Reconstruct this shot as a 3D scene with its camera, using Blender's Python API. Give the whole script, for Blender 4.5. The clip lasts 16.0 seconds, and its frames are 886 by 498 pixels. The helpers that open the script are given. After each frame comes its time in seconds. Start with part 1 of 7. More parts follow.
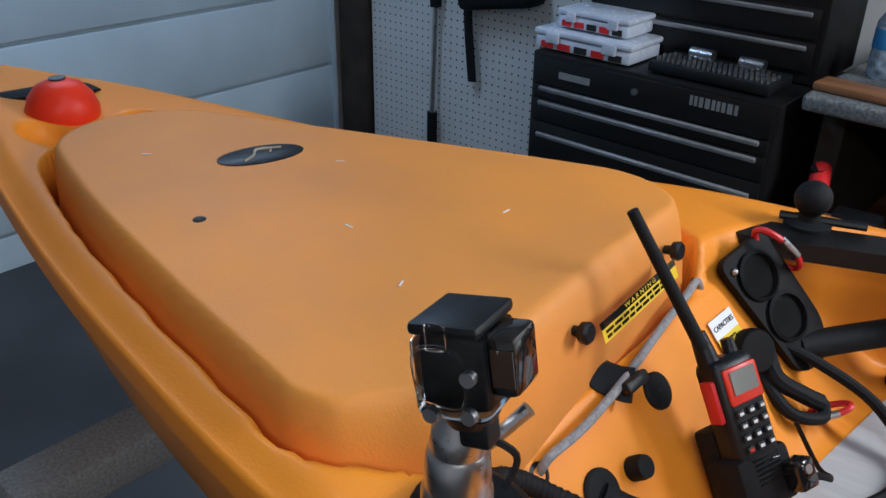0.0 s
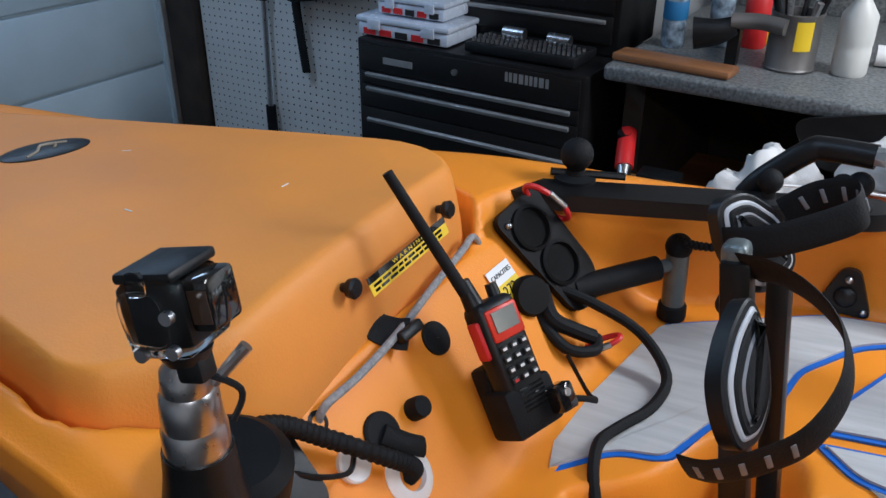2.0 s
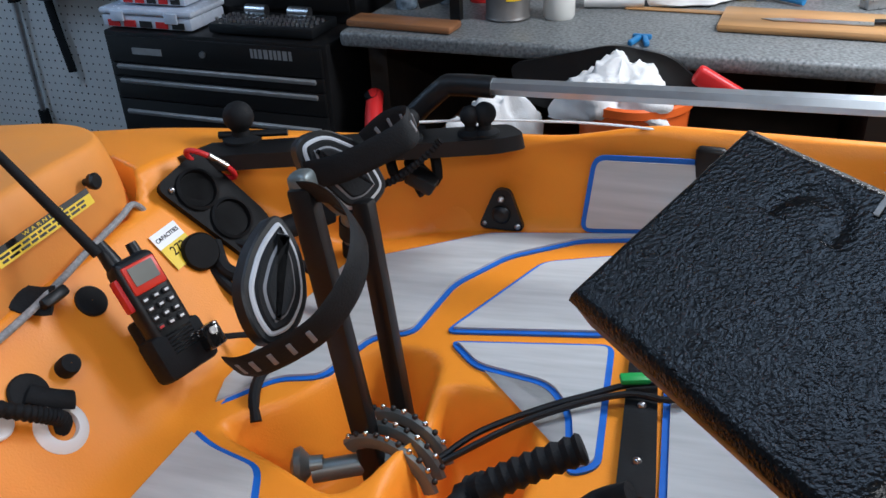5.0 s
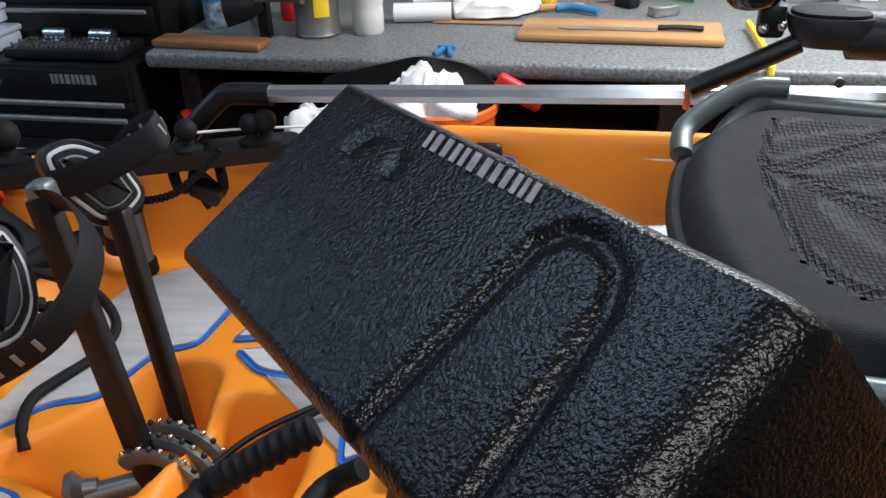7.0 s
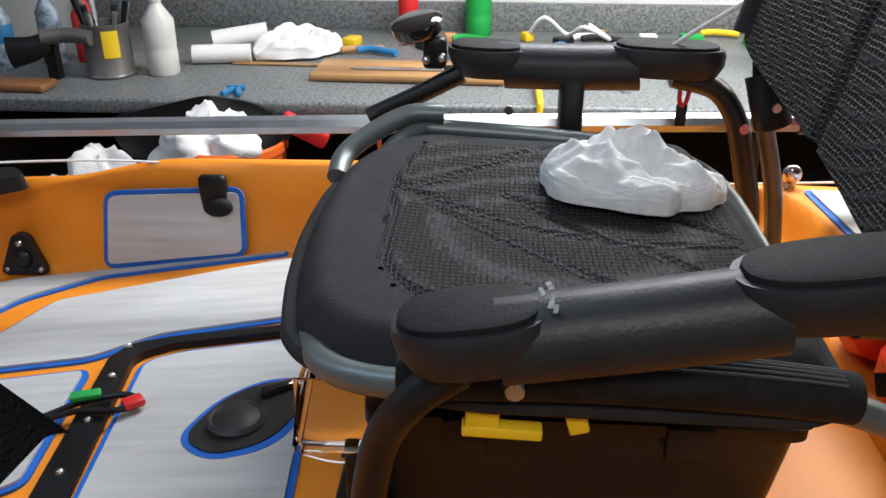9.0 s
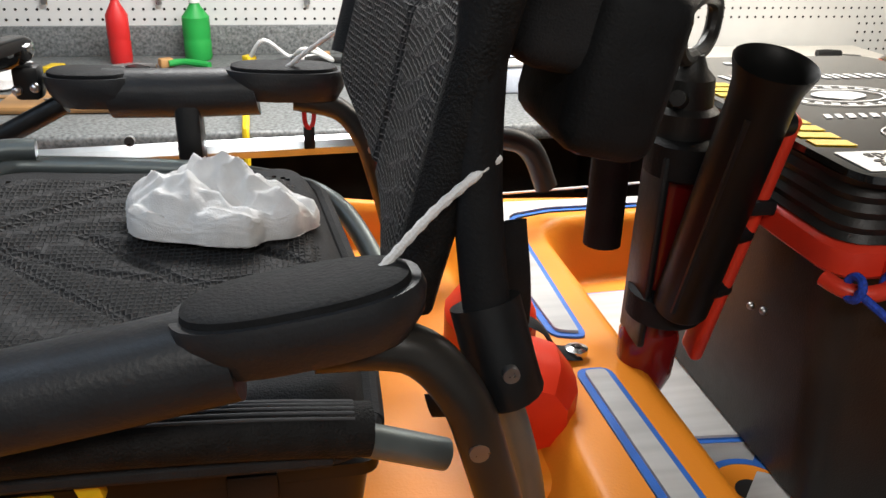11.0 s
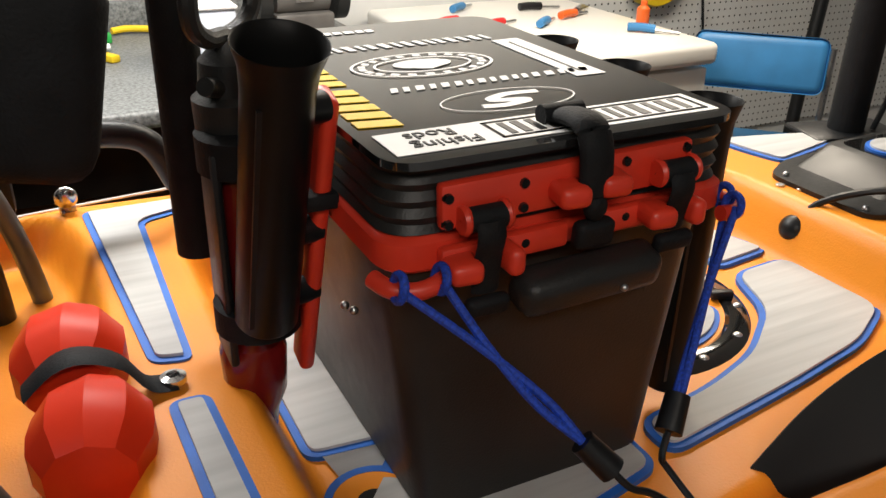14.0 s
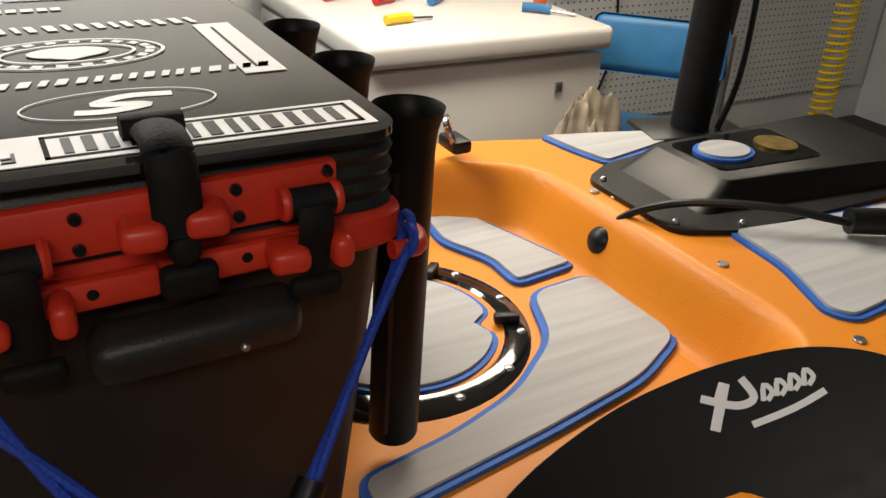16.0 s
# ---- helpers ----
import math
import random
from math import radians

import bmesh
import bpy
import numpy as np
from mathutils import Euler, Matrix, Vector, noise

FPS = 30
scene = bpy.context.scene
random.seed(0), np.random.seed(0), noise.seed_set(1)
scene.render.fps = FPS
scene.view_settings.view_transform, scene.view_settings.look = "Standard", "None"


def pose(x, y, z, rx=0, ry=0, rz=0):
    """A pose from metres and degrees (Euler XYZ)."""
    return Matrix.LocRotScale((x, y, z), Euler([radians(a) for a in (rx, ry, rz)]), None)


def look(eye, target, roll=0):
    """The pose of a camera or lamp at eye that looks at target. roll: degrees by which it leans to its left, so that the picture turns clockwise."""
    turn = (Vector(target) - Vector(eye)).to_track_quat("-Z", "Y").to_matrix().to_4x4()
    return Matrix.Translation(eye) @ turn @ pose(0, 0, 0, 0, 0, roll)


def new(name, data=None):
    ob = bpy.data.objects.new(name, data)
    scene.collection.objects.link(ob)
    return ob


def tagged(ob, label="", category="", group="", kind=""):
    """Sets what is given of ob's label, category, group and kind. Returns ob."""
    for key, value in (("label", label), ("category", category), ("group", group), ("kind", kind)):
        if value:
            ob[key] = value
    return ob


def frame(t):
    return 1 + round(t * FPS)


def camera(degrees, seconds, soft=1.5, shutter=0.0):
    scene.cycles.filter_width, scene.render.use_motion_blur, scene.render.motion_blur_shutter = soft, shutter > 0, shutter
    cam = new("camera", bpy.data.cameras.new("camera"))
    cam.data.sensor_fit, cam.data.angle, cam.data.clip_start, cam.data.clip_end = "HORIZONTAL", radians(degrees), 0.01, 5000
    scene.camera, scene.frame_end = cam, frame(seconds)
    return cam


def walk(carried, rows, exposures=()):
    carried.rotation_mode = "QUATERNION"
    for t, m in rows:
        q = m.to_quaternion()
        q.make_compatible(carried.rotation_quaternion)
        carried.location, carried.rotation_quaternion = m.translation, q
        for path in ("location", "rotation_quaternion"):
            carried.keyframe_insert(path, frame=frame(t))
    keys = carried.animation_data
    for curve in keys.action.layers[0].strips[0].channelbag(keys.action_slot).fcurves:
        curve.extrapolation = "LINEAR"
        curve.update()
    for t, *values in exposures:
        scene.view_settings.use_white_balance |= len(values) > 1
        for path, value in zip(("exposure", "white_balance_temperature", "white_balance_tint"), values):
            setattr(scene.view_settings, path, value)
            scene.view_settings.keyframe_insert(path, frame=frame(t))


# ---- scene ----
cam = camera(55.3, 16.0)
PATH = [
    (0, (0.232, 0.051, 1.543), (-0.952, 1.369, 0.615), 0.9),
    (0.5, (0.258, 0.057, 1.545), (-0.87, 1.421, 0.614), 0.7),
    (1, (0.293, 0.062, 1.549), (-0.767, 1.475, 0.611), 0.7),
    (1.5, (0.328, 0.062, 1.547), (-0.672, 1.517, 0.608), 0.5),
    (2, (0.364, 0.064, 1.547), (-0.585, 1.552, 0.606), 0.3),
    (2.5, (0.406, 0.072, 1.55), (-0.504, 1.584, 0.609), -0.3),
    (3, (0.456, 0.079, 1.554), (-0.421, 1.608, 0.608), -0.9),
    (3.5, (0.51, 0.082, 1.556), (-0.328, 1.629, 0.604), -1.5),
    (4, (0.572, 0.083, 1.553), (-0.21, 1.651, 0.588), -2.2),
    (4.2, (0.594, 0.084, 1.553), (-0.157, 1.66, 0.576), -2.4),
    (6.3, (0.757, 0.104, 1.54), (0.231, 1.76, 0.549), -2.6),
    (6.5, (0.766, 0.102, 1.531), (0.276, 1.782, 0.563), -2.2),
    (7, (0.788, 0.102, 1.524), (0.423, 1.822, 0.571), -1.8),
    (7.5, (0.834, 0.112, 1.519), (0.577, 1.865, 0.591), -1.8),
    (8, (0.885, 0.116, 1.518), (0.71, 1.894, 0.619), -0.8),
    (8.3, (0.955, 0.096, 1.522), (0.786, 1.882, 0.637), -0.7),
    (8.5, (0.983, 0.097, 1.515), (0.841, 1.887, 0.636), -0.3),
    (9, (1.048, 0.091, 1.512), (0.934, 1.892, 0.65), 0.1),
    (9.5, (1.1, 0.103, 1.509), (1.047, 1.913, 0.658), 0.3),
    (10, (1.158, 0.122, 1.505), (1.232, 1.941, 0.675), 0.9),
    (10.2, (1.183, 0.127, 1.504), (1.32, 1.945, 0.681), 1.3),
    (12.3, (1.319, 0.115, 1.512), (1.933, 1.831, 0.689), 0.7),
    (12.5, (1.323, 0.11, 1.512), (1.979, 1.809, 0.685), 0.9),
    (13, (1.354, 0.126, 1.505), (2.088, 1.788, 0.669), 1.3),
    (13.5, (1.41, 0.155, 1.506), (2.185, 1.792, 0.658), 1.2),
    (14, (1.477, 0.168, 1.503), (2.285, 1.774, 0.627), 0.9),
    (14.5, (1.543, 0.191, 1.5), (2.382, 1.767, 0.6), 1.0),
    (15, (1.59, 0.21, 1.493), (2.461, 1.762, 0.58), 1.2),
    (15.5, (1.639, 0.205, 1.497), (2.54, 1.736, 0.577), 1.8),
    (16, (1.752, 0.188, 1.491), (2.638, 1.723, 0.566), 3.1),
]
walk(cam, [(t, look(eye, target, roll)) for t, eye, target, roll in PATH], [(0, 0.15, 5600, 10), (4, -0.02, 5450, 10), (7, 0.2, 5800, 10), (9, 0.12, 5950, 10), (12.5, 0.1, 6450, 10), (13.5, 0.05, 6480, 10), (14.5, -0.27, 6500, 10), (16, -0.48, 6600, 10)])

# ---- world, light, exposure ----
world = bpy.data.worlds.new("world")
scene.world = world
world.use_nodes = True
wn = world.node_tree.nodes
sky = wn.new("ShaderNodeTexSky")
sky.sky_type, sky.sun_disc = "NISHITA", False
sky.sun_elevation, sky.sun_rotation = radians(35), radians(90)
world.node_tree.links.new(sky.outputs[0], wn["Background"].inputs[0])
wn["Background"].inputs[1].default_value = 0.06


def area(name, size, power, colour, m):
    d = bpy.data.lights.new(name, "AREA")
    d.shape, d.size, d.size_y, d.energy, d.color = "RECTANGLE", size[0], size[1], power, colour
    ob = new(name, d)
    ob.matrix_world = m
    return ob


# Unseen ceiling lamps; the near-side and door-end ones are added fill.
LAMPS = [((1.55, 1.95, 2.3), (1.2, 0.4), 56, (1.0, 0.97, 0.92)), ((3.0, 1.9, 2.3), (1.2, 0.45), 46, (1.0, 0.88, 0.72)), ((1.2, -0.7, 2.3), (1.2, 0.3), 21, (1.0, 0.93, 0.84)), ((0.25, 0.55, 2.3), (1.2, 0.3), 6, (0.66, 0.82, 1.0)), ((-1.9, 1.2, 2.3), (0.3, 1.2), 12, (0.62, 0.80, 1.0))]
for p, size, power, colour in LAMPS:
    area("tube_light", size, power, colour, pose(*p))

# ---- materials ----
def mat(name, base, rough=0.5, metal=0.0, var=0.12, scale=8.0, bump=0.0, bscale=200.0, spec=0.5, coat=0.0, stretch=(1, 1, 1), base2=None, island=False):
    m = bpy.data.materials.new(name)
    m.use_nodes = True
    nt = m.node_tree
    n, l = nt.nodes, nt.links
    b = n["Principled BSDF"]
    b.inputs["Roughness"].default_value, b.inputs["Metallic"].default_value = rough, metal
    b.inputs["Specular IOR Level"].default_value, b.inputs["Coat Weight"].default_value = spec, coat
    tc = n.new("ShaderNodeTexCoord")
    mp = n.new("ShaderNodeMapping")
    mp.inputs["Scale"].default_value = stretch
    l.new(tc.outputs["Object"], mp.inputs[0])
    no = n.new("ShaderNodeTexNoise")
    no.inputs["Scale"].default_value, no.inputs["Detail"].default_value = scale, 6
    l.new(mp.outputs[0], no.inputs["Vector"])
    ra = n.new("ShaderNodeValToRGB")
    ra.color_ramp.elements[0].position, ra.color_ramp.elements[1].position = 0.3, 0.7
    c2 = base2 or [c * (1 - 2 * var) for c in base]
    ra.color_ramp.elements[0].color = (*c2, 1)
    ra.color_ramp.elements[1].color = (*[min(1, c * (1 + var * 0.5)) for c in base], 1)
    l.new(no.outputs[0], ra.inputs[0])
    l.new(ra.outputs[0], b.inputs["Base Color"])
    rr = n.new("ShaderNodeMapRange")
    rr.inputs["To Min"].default_value, rr.inputs["To Max"].default_value = max(0.03, rough - 0.08), min(1, rough + 0.08)
    no2 = n.new("ShaderNodeTexNoise")
    no2.inputs["Scale"].default_value = scale * 4
    l.new(mp.outputs[0], no2.inputs["Vector"])
    l.new(no2.outputs[0], rr.inputs[0])
    l.new(rr.outputs[0], b.inputs["Roughness"])
    if bump:
        nb = n.new("ShaderNodeTexNoise")
        nb.inputs["Scale"].default_value, nb.inputs["Detail"].default_value = bscale, 3
        l.new(mp.outputs[0], nb.inputs["Vector"])
        bp = n.new("ShaderNodeBump")
        bp.inputs["Strength"].default_value, bp.inputs["Distance"].default_value = bump, 0.002
        l.new(nb.outputs[0], bp.inputs["Height"])
        l.new(bp.outputs[0], b.inputs["Normal"])
    return m


ORANGE = mat("orange_polyethylene", (0.86, 0.285, 0.018), 0.42, spec=0.3, var=0.05, scale=3, bump=0.15, bscale=350)
LIDOR = mat("orange_hatch_plastic", (0.84, 0.315, 0.045), 0.5, spec=0.3, var=0.08, scale=4, bump=0.15, bscale=350, base2=(0.68, 0.265, 0.055))
BLACK = mat("black_plastic", (0.0075, 0.0085, 0.0098), 0.42, spec=0.35, var=0.2, scale=30, bump=0.1)
MATTE = mat("black_rubber", (0.0068, 0.0076, 0.0088), 0.7, spec=0.25, var=0.2, scale=40, bump=0.3, bscale=400)
PLATEM = mat("polished_black_plate", (0.012, 0.012, 0.012), 0.05, spec=0.9, var=0.1, scale=20, coat=1.0)
GLOSSB = mat("gloss_black", (0.010, 0.010, 0.010), 0.09, var=0.1, scale=20, coat=0.6)
GREY = mat("grey_foam_mat", (0.50, 0.50, 0.49), 0.75, var=0.09, scale=60, bump=0.3, bscale=90, stretch=(0.06, 1, 1))
BLUE = mat("blue_foam_edge", (0.012, 0.13, 0.55), 0.6, var=0.1, scale=30)
CRATE = mat("dark_grey_plastic", (0.022, 0.022, 0.0215), 0.42, spec=0.35, var=0.15, scale=12, bump=0.2, bscale=500)
RED = mat("red_orange_plastic", (0.72, 0.045, 0.02), 0.38, var=0.1, scale=15)
FLOATM = mat("red_float", (0.80, 0.04, 0.01), 0.4, spec=0.25, var=0.1, scale=10)
SILVER = mat("silver_metal", (0.55, 0.55, 0.56), 0.3, 1.0, var=0.1, scale=40)
GREYTUBE = mat("grey_anodised_tube", (0.15, 0.175, 0.175), 0.4, 0.5, var=0.1, scale=30)
WHITE = mat("white_paint", (0.72, 0.73, 0.74), 0.5, var=0.05, scale=3, bump=0.2, bscale=60)
CEILM = mat("ceiling_paint", (0.7, 0.7, 0.68), 0.8, var=0.05)
PEG = mat("pegboard", (0.66, 0.67, 0.66), 0.6, var=0.05, scale=4)
FLOORM = mat("concrete", (0.06, 0.062, 0.066), 0.75, var=0.25, scale=2, bump=0.4, bscale=60)
STONE = mat("grey_speckled_laminate", (0.20, 0.21, 0.21), 0.45, var=0.45, scale=110, base2=(0.07, 0.075, 0.075))
WOOD = mat("wood", (0.50, 0.27, 0.10), 0.5, var=0.25, scale=14, stretch=(0.15, 1, 1))
WOODB = mat("brown_wood", (0.30, 0.13, 0.05), 0.45, var=0.25, scale=16, stretch=(0.15, 1, 1))
DARKWOOD = mat("dark_wood", (0.05, 0.035, 0.025), 0.7, var=0.3, scale=8)
CLOTH = mat("white_cloth", (0.74, 0.74, 0.73), 0.9, var=0.06, scale=20, bump=0.8, bscale=300)
YELLOW = mat("yellow", (0.80, 0.55, 0.01), 0.5, var=0.06)
BUCKET = mat("orange_bucket", (0.70, 0.12, 0.015), 0.4, var=0.06)
CLEAR = mat("frosted_plastic", (0.62, 0.68, 0.78), 0.25, var=0.1, scale=15)
BLUECHAIR = mat("blue_vinyl", (0.035, 0.19, 0.42), 0.45, var=0.1, scale=10)
TOOLBLACK = mat("toolbox_black", (0.008, 0.008, 0.0085), 0.38, spec=0.35, var=0.15, scale=5)
STRIPG = mat("drawer_pull_grey", (0.42, 0.43, 0.44), 0.35, 0.6, var=0.1, scale=30)
GREENM = mat("green", (0.02, 0.35, 0.06), 0.5)
CORDG = mat("grey_cord", (0.30, 0.30, 0.30), 0.7, var=0.2, scale=200)
MESHM = mat("black_mesh_fabric", (0.010, 0.010, 0.010), 0.65, spec=0.2, var=0.3, scale=60, bump=0.8, bscale=500)
FABRIC = mat("dark_grey_fabric", (0.020, 0.0205, 0.022), 0.8, spec=0.25, var=0.15, scale=40, bump=0.5, bscale=600)
REDP = mat("red_plastic", (0.62, 0.02, 0.02), 0.4, var=0.1)
SCREEN = mat("lcd_grey", (0.22, 0.23, 0.20), 0.3, var=0.1)
LABELW = mat("white_label", (0.80, 0.80, 0.79), 0.4, var=0.03)
TAN = mat("tan_cloth", (0.45, 0.38, 0.28), 0.9, var=0.25, scale=18)

# ---- shape helpers ----
def link(name, bm, material, parent=None, label="", angle=35):
    me = bpy.data.meshes.new(name)
    bm.to_mesh(me)
    bm.free()
    me.polygons.foreach_set("use_smooth", [True] * len(me.polygons))
    me.set_sharp_from_angle(angle=radians(angle))
    me.materials.append(material)
    ob = new(name, me)
    if parent is not None:
        ob.parent = parent
        ob.matrix_parent_inverse = Matrix.Translation(parent.matrix_world.translation if parent.parent is None else (0, 0, 0)).inverted()
        if parent.parent is not None:
            ob.matrix_parent_inverse = Matrix.Identity(4)
    if label:
        ob["label"] = label
    return ob


part = link


def thing(name, label, category, at, group="", kind=""):
    e = new(name)
    e.empty_display_size = 0.05
    e.location = at
    e.matrix_world = Matrix.Translation(at)
    return tagged(e, label, category, group, kind)


def box(bm, size, m=None, bevel=0.0, seg=2):
    r = bmesh.ops.create_cube(bm, size=1, matrix=(m or Matrix()) @ Matrix.Diagonal((*size, 1)))
    if bevel:
        es = list({e for v in r["verts"] for e in v.link_edges})
        bmesh.ops.bevel(bm, geom=es, offset=bevel, segments=seg, affect="EDGES", profile=0.5)
    return bm


def cyl(bm, p0, p1, r0, r1=None, n=20):
    p0, p1 = Vector(p0), Vector(p1)
    d = p1 - p0
    m = Matrix.Translation((p0 + p1) / 2) @ d.to_track_quat("Z", "Y").to_matrix().to_4x4()
    bmesh.ops.create_cone(bm, cap_ends=True, segments=n, radius1=r0, radius2=r0 if r1 is None else r1, depth=d.length, matrix=m)
    return bm


def ball(bm, p, r, scale=(1, 1, 1), u=20, v=14, m=None):
    bmesh.ops.create_uvsphere(bm, u_segments=u, v_segments=v, radius=r, matrix=Matrix.Translation(p) @ (m or Matrix()) @ Matrix.Diagonal((*scale, 1)))
    return bm


def spline(pts, k=6):
    pts = [Vector(p) for p in pts]
    out = []
    for i in range(len(pts) - 1):
        a, b, c, d = pts[max(i - 1, 0)], pts[i], pts[i + 1], pts[min(i + 2, len(pts) - 1)]
        for j in range(k):
            t = j / k
            out.append(0.5 * ((2 * b) + (c - a) * t + (2 * a - 5 * b + 4 * c - d) * t * t + (3 * b - a - 3 * c + d) * t ** 3))
    return out + [pts[-1]]


def tube(bm, pts, r, n=10, smooth=6, flat=1.0, side=None, ribs=0.0):
    """A tube along pts; r a number or one per point; flat squeezes the section along side."""
    path = spline(pts, smooth) if smooth else [Vector(p) for p in pts]
    rr = r if callable(r) else (lambda s: r)
    ref = Vector(side) if side else None
    nrm = None
    rings = []
    for i, p in enumerate(path):
        t = (path[min(i + 1, len(path) - 1)] - path[max(i - 1, 0)]).normalized()
        if ref is not None:
            nrm = (ref - t * ref.dot(t)).normalized()
        elif nrm is None:
            nrm = t.orthogonal().normalized()
        else:
            nrm = (nrm - t * nrm.dot(t)).normalized()
        bi = t.cross(nrm)
        rad = rr(i / (len(path) - 1)) * (1 + (ribs if i % 2 else -ribs))
        rings.append([bm.verts.new(p + (nrm * math.cos(2 * math.pi * k / n) * flat + bi * math.sin(2 * math.pi * k / n)) * rad) for k in range(n)])
    for a, b in zip(rings, rings[1:]):
        for k in range(n):
            bm.faces.new((a[k], a[(k + 1) % n], b[(k + 1) % n], b[k]))
    bm.faces.new(rings[0][::-1])
    bm.faces.new(rings[-1])
    return bm


def lathe(bm, profile, m=None, n=28):
    m = m or Matrix()
    rings = [[bm.verts.new(m @ Vector((r * math.cos(2 * math.pi * k / n), r * math.sin(2 * math.pi * k / n), z))) for k in range(n)] for r, z in profile]
    for a, b in zip(rings, rings[1:]):
        for k in range(n):
            bm.faces.new((a[k], a[(k + 1) % n], b[(k + 1) % n], b[k]))
    if profile[0][0] > 0.0006:
        bm.faces.new(rings[0][::-1])
    if profile[-1][0] > 0.0006:
        bm.faces.new(rings[-1])
    return bm


def rounded(pts, r=0.02, k=5):
    """A closed polygon with its corners rounded."""
    out, n = [], len(pts)
    for i in range(n):
        p, a, b = Vector(pts[i]).to_2d(), Vector(pts[i - 1]).to_2d(), Vector(pts[(i + 1) % n]).to_2d()
        rr = min(r, (a - p).length * 0.45, (b - p).length * 0.45)
        s, e = p + (a - p).normalized() * rr, p + (b - p).normalized() * rr
        for j in range(k + 1):
            t = j / k
            out.append(s * (1 - t) ** 2 + p * 2 * t * (1 - t) + e * t * t)
    return out


def inset(pts, d):
    """The closed polygon moved inwards by d."""
    n, out = len(pts), []
    area2 = sum(pts[i - 1][0] * pts[i][1] - pts[i][0] * pts[i - 1][1] for i in range(n))
    s = 1 if area2 > 0 else -1
    for i in range(n):
        t = (Vector(pts[(i + 1) % n]) - Vector(pts[i - 1])).normalized()
        out.append(Vector((pts[i][0] - t.y * d * s, pts[i][1] + t.x * d * s)))
    return out


def prism(bm, pts, z0, z1, m=None, bevel=0.0):
    """A flat plate with the outline pts; z0 and z1 are heights or functions of x, y."""
    m = m or Matrix()
    f0 = z0 if callable(z0) else (lambda x, y: z0)
    f1 = z1 if callable(z1) else (lambda x, y: z1)
    lo = [bm.verts.new(m @ Vector((p[0], p[1], f0(p[0], p[1])))) for p in pts]
    hi = [bm.verts.new(m @ Vector((p[0], p[1], f1(p[0], p[1])))) for p in pts]
    n = len(pts)
    top = bm.faces.new(hi)
    for i in range(n):
        bm.faces.new((lo[i], lo[(i + 1) % n], hi[(i + 1) % n], hi[i]))
    bot = bm.faces.new(lo[::-1])
    bmesh.ops.triangulate(bm, faces=[top, bot])
    bmesh.ops.recalc_face_normals(bm, faces=bm.faces)
    return bm


def B():
    return bmesh.new()


# ---- room ----
def wall(name, size, at, material):
    bm = box(B(), size, Matrix.Translation(at))
    return tagged(link(name, bm, material), name.replace("_", " ") + " of the garage", "wall", kind="structure")


tagged(link("floor", box(B(), (12, 8, 0.2), pose(1.5, 0.5, -0.1)), FLOORM), "dark worn concrete garage floor", "floor", kind="structure")
tagged(link("ceiling", box(B(), (12, 8, 0.1), pose(1.5, 0.5, 2.5)), CEILM), "plain white garage ceiling", "ceiling", kind="structure")
wall("wall_north", (12, 0.12, 2.6), (1.5, 3.26, 1.3), PEG)
wall("wall_south", (12, 0.12, 2.6), (1.5, -2.6, 1.3), WHITE)
wall("wall_east", (0.12, 6, 2.6), (6.3, 0.4, 1.3), WHITE)
wall("wall_west", (0.12, 6, 2.6), (-3.0, 0.3, 1.3), WHITE)

# ---- kayak ----
def curve(xs, ys):
    """A smooth run through a few stations."""
    xs, ys = np.array(xs, float), np.array(ys, float)
    def f(x):
        x = np.asarray(x, float)
        return sum(np.interp(x + d, xs, ys) for d in (-0.12, -0.06, 0, 0.06, 0.12)) / 5
    return f


NEAR = curve([-1.45, -1.3, -1.15, -0.873, -0.617, -0.456, -0.336, -0.20, 0.05, 0.6, 1.0, 1.6, 2.2, 2.8, 3.1], [0.66, 0.53, 0.475, 0.413, 0.366, 0.344, 0.330, 0.314, 0.313, 0.33, 0.35, 0.37, 0.42, 0.56, 0.78])
FAR = curve([-1.45, -1.3, -1.15, -0.9, -0.6, -0.3, 0.0, 0.3, 0.6, 1.0, 1.6, 2.2, 2.8, 3.1], [0.68, 0.75, 0.80, 0.89, 1.0, 1.12, 1.26, 1.345, 1.36, 1.37, 1.355, 1.29, 1.10, 0.88])


def deck_z(x):
    return 0.865 + 0.1 * (x - 0.25)


def sdf(X, Y, pts):
    """Signed distance to a closed polygon, negative inside."""
    d = np.full(X.shape, 1e9)
    inside = np.zeros(X.shape, bool)
    n = len(pts)
    for i in range(n):
        (ax, ay), (bx, by) = pts[i - 1], pts[i]
        ex, ey = bx - ax, by - ay
        wx, wy = X - ax, Y - ay
        t = np.clip((wx * ex + wy * ey) / (ex * ex + ey * ey + 1e-12), 0, 1)
        d = np.minimum(d, (wx - t * ex) ** 2 + (wy - t * ey) ** 2)
        c = ((ay > Y) != (by > Y)) & (X < (bx - ax) * (Y - ay) / (by - ay + 1e-12) + ax)
        inside ^= c
    return np.where(inside, -1, 1) * np.sqrt(d)


def sstep(a, b, v):
    t = np.clip((v - a) / (b - a), 0, 1)
    return t * t * (3 - 2 * t)


def soft(pts, r=0.05, k=5):
    """The corners of a closed polygon rounded off."""
    return [tuple(p) for p in rounded(pts, r, k)]


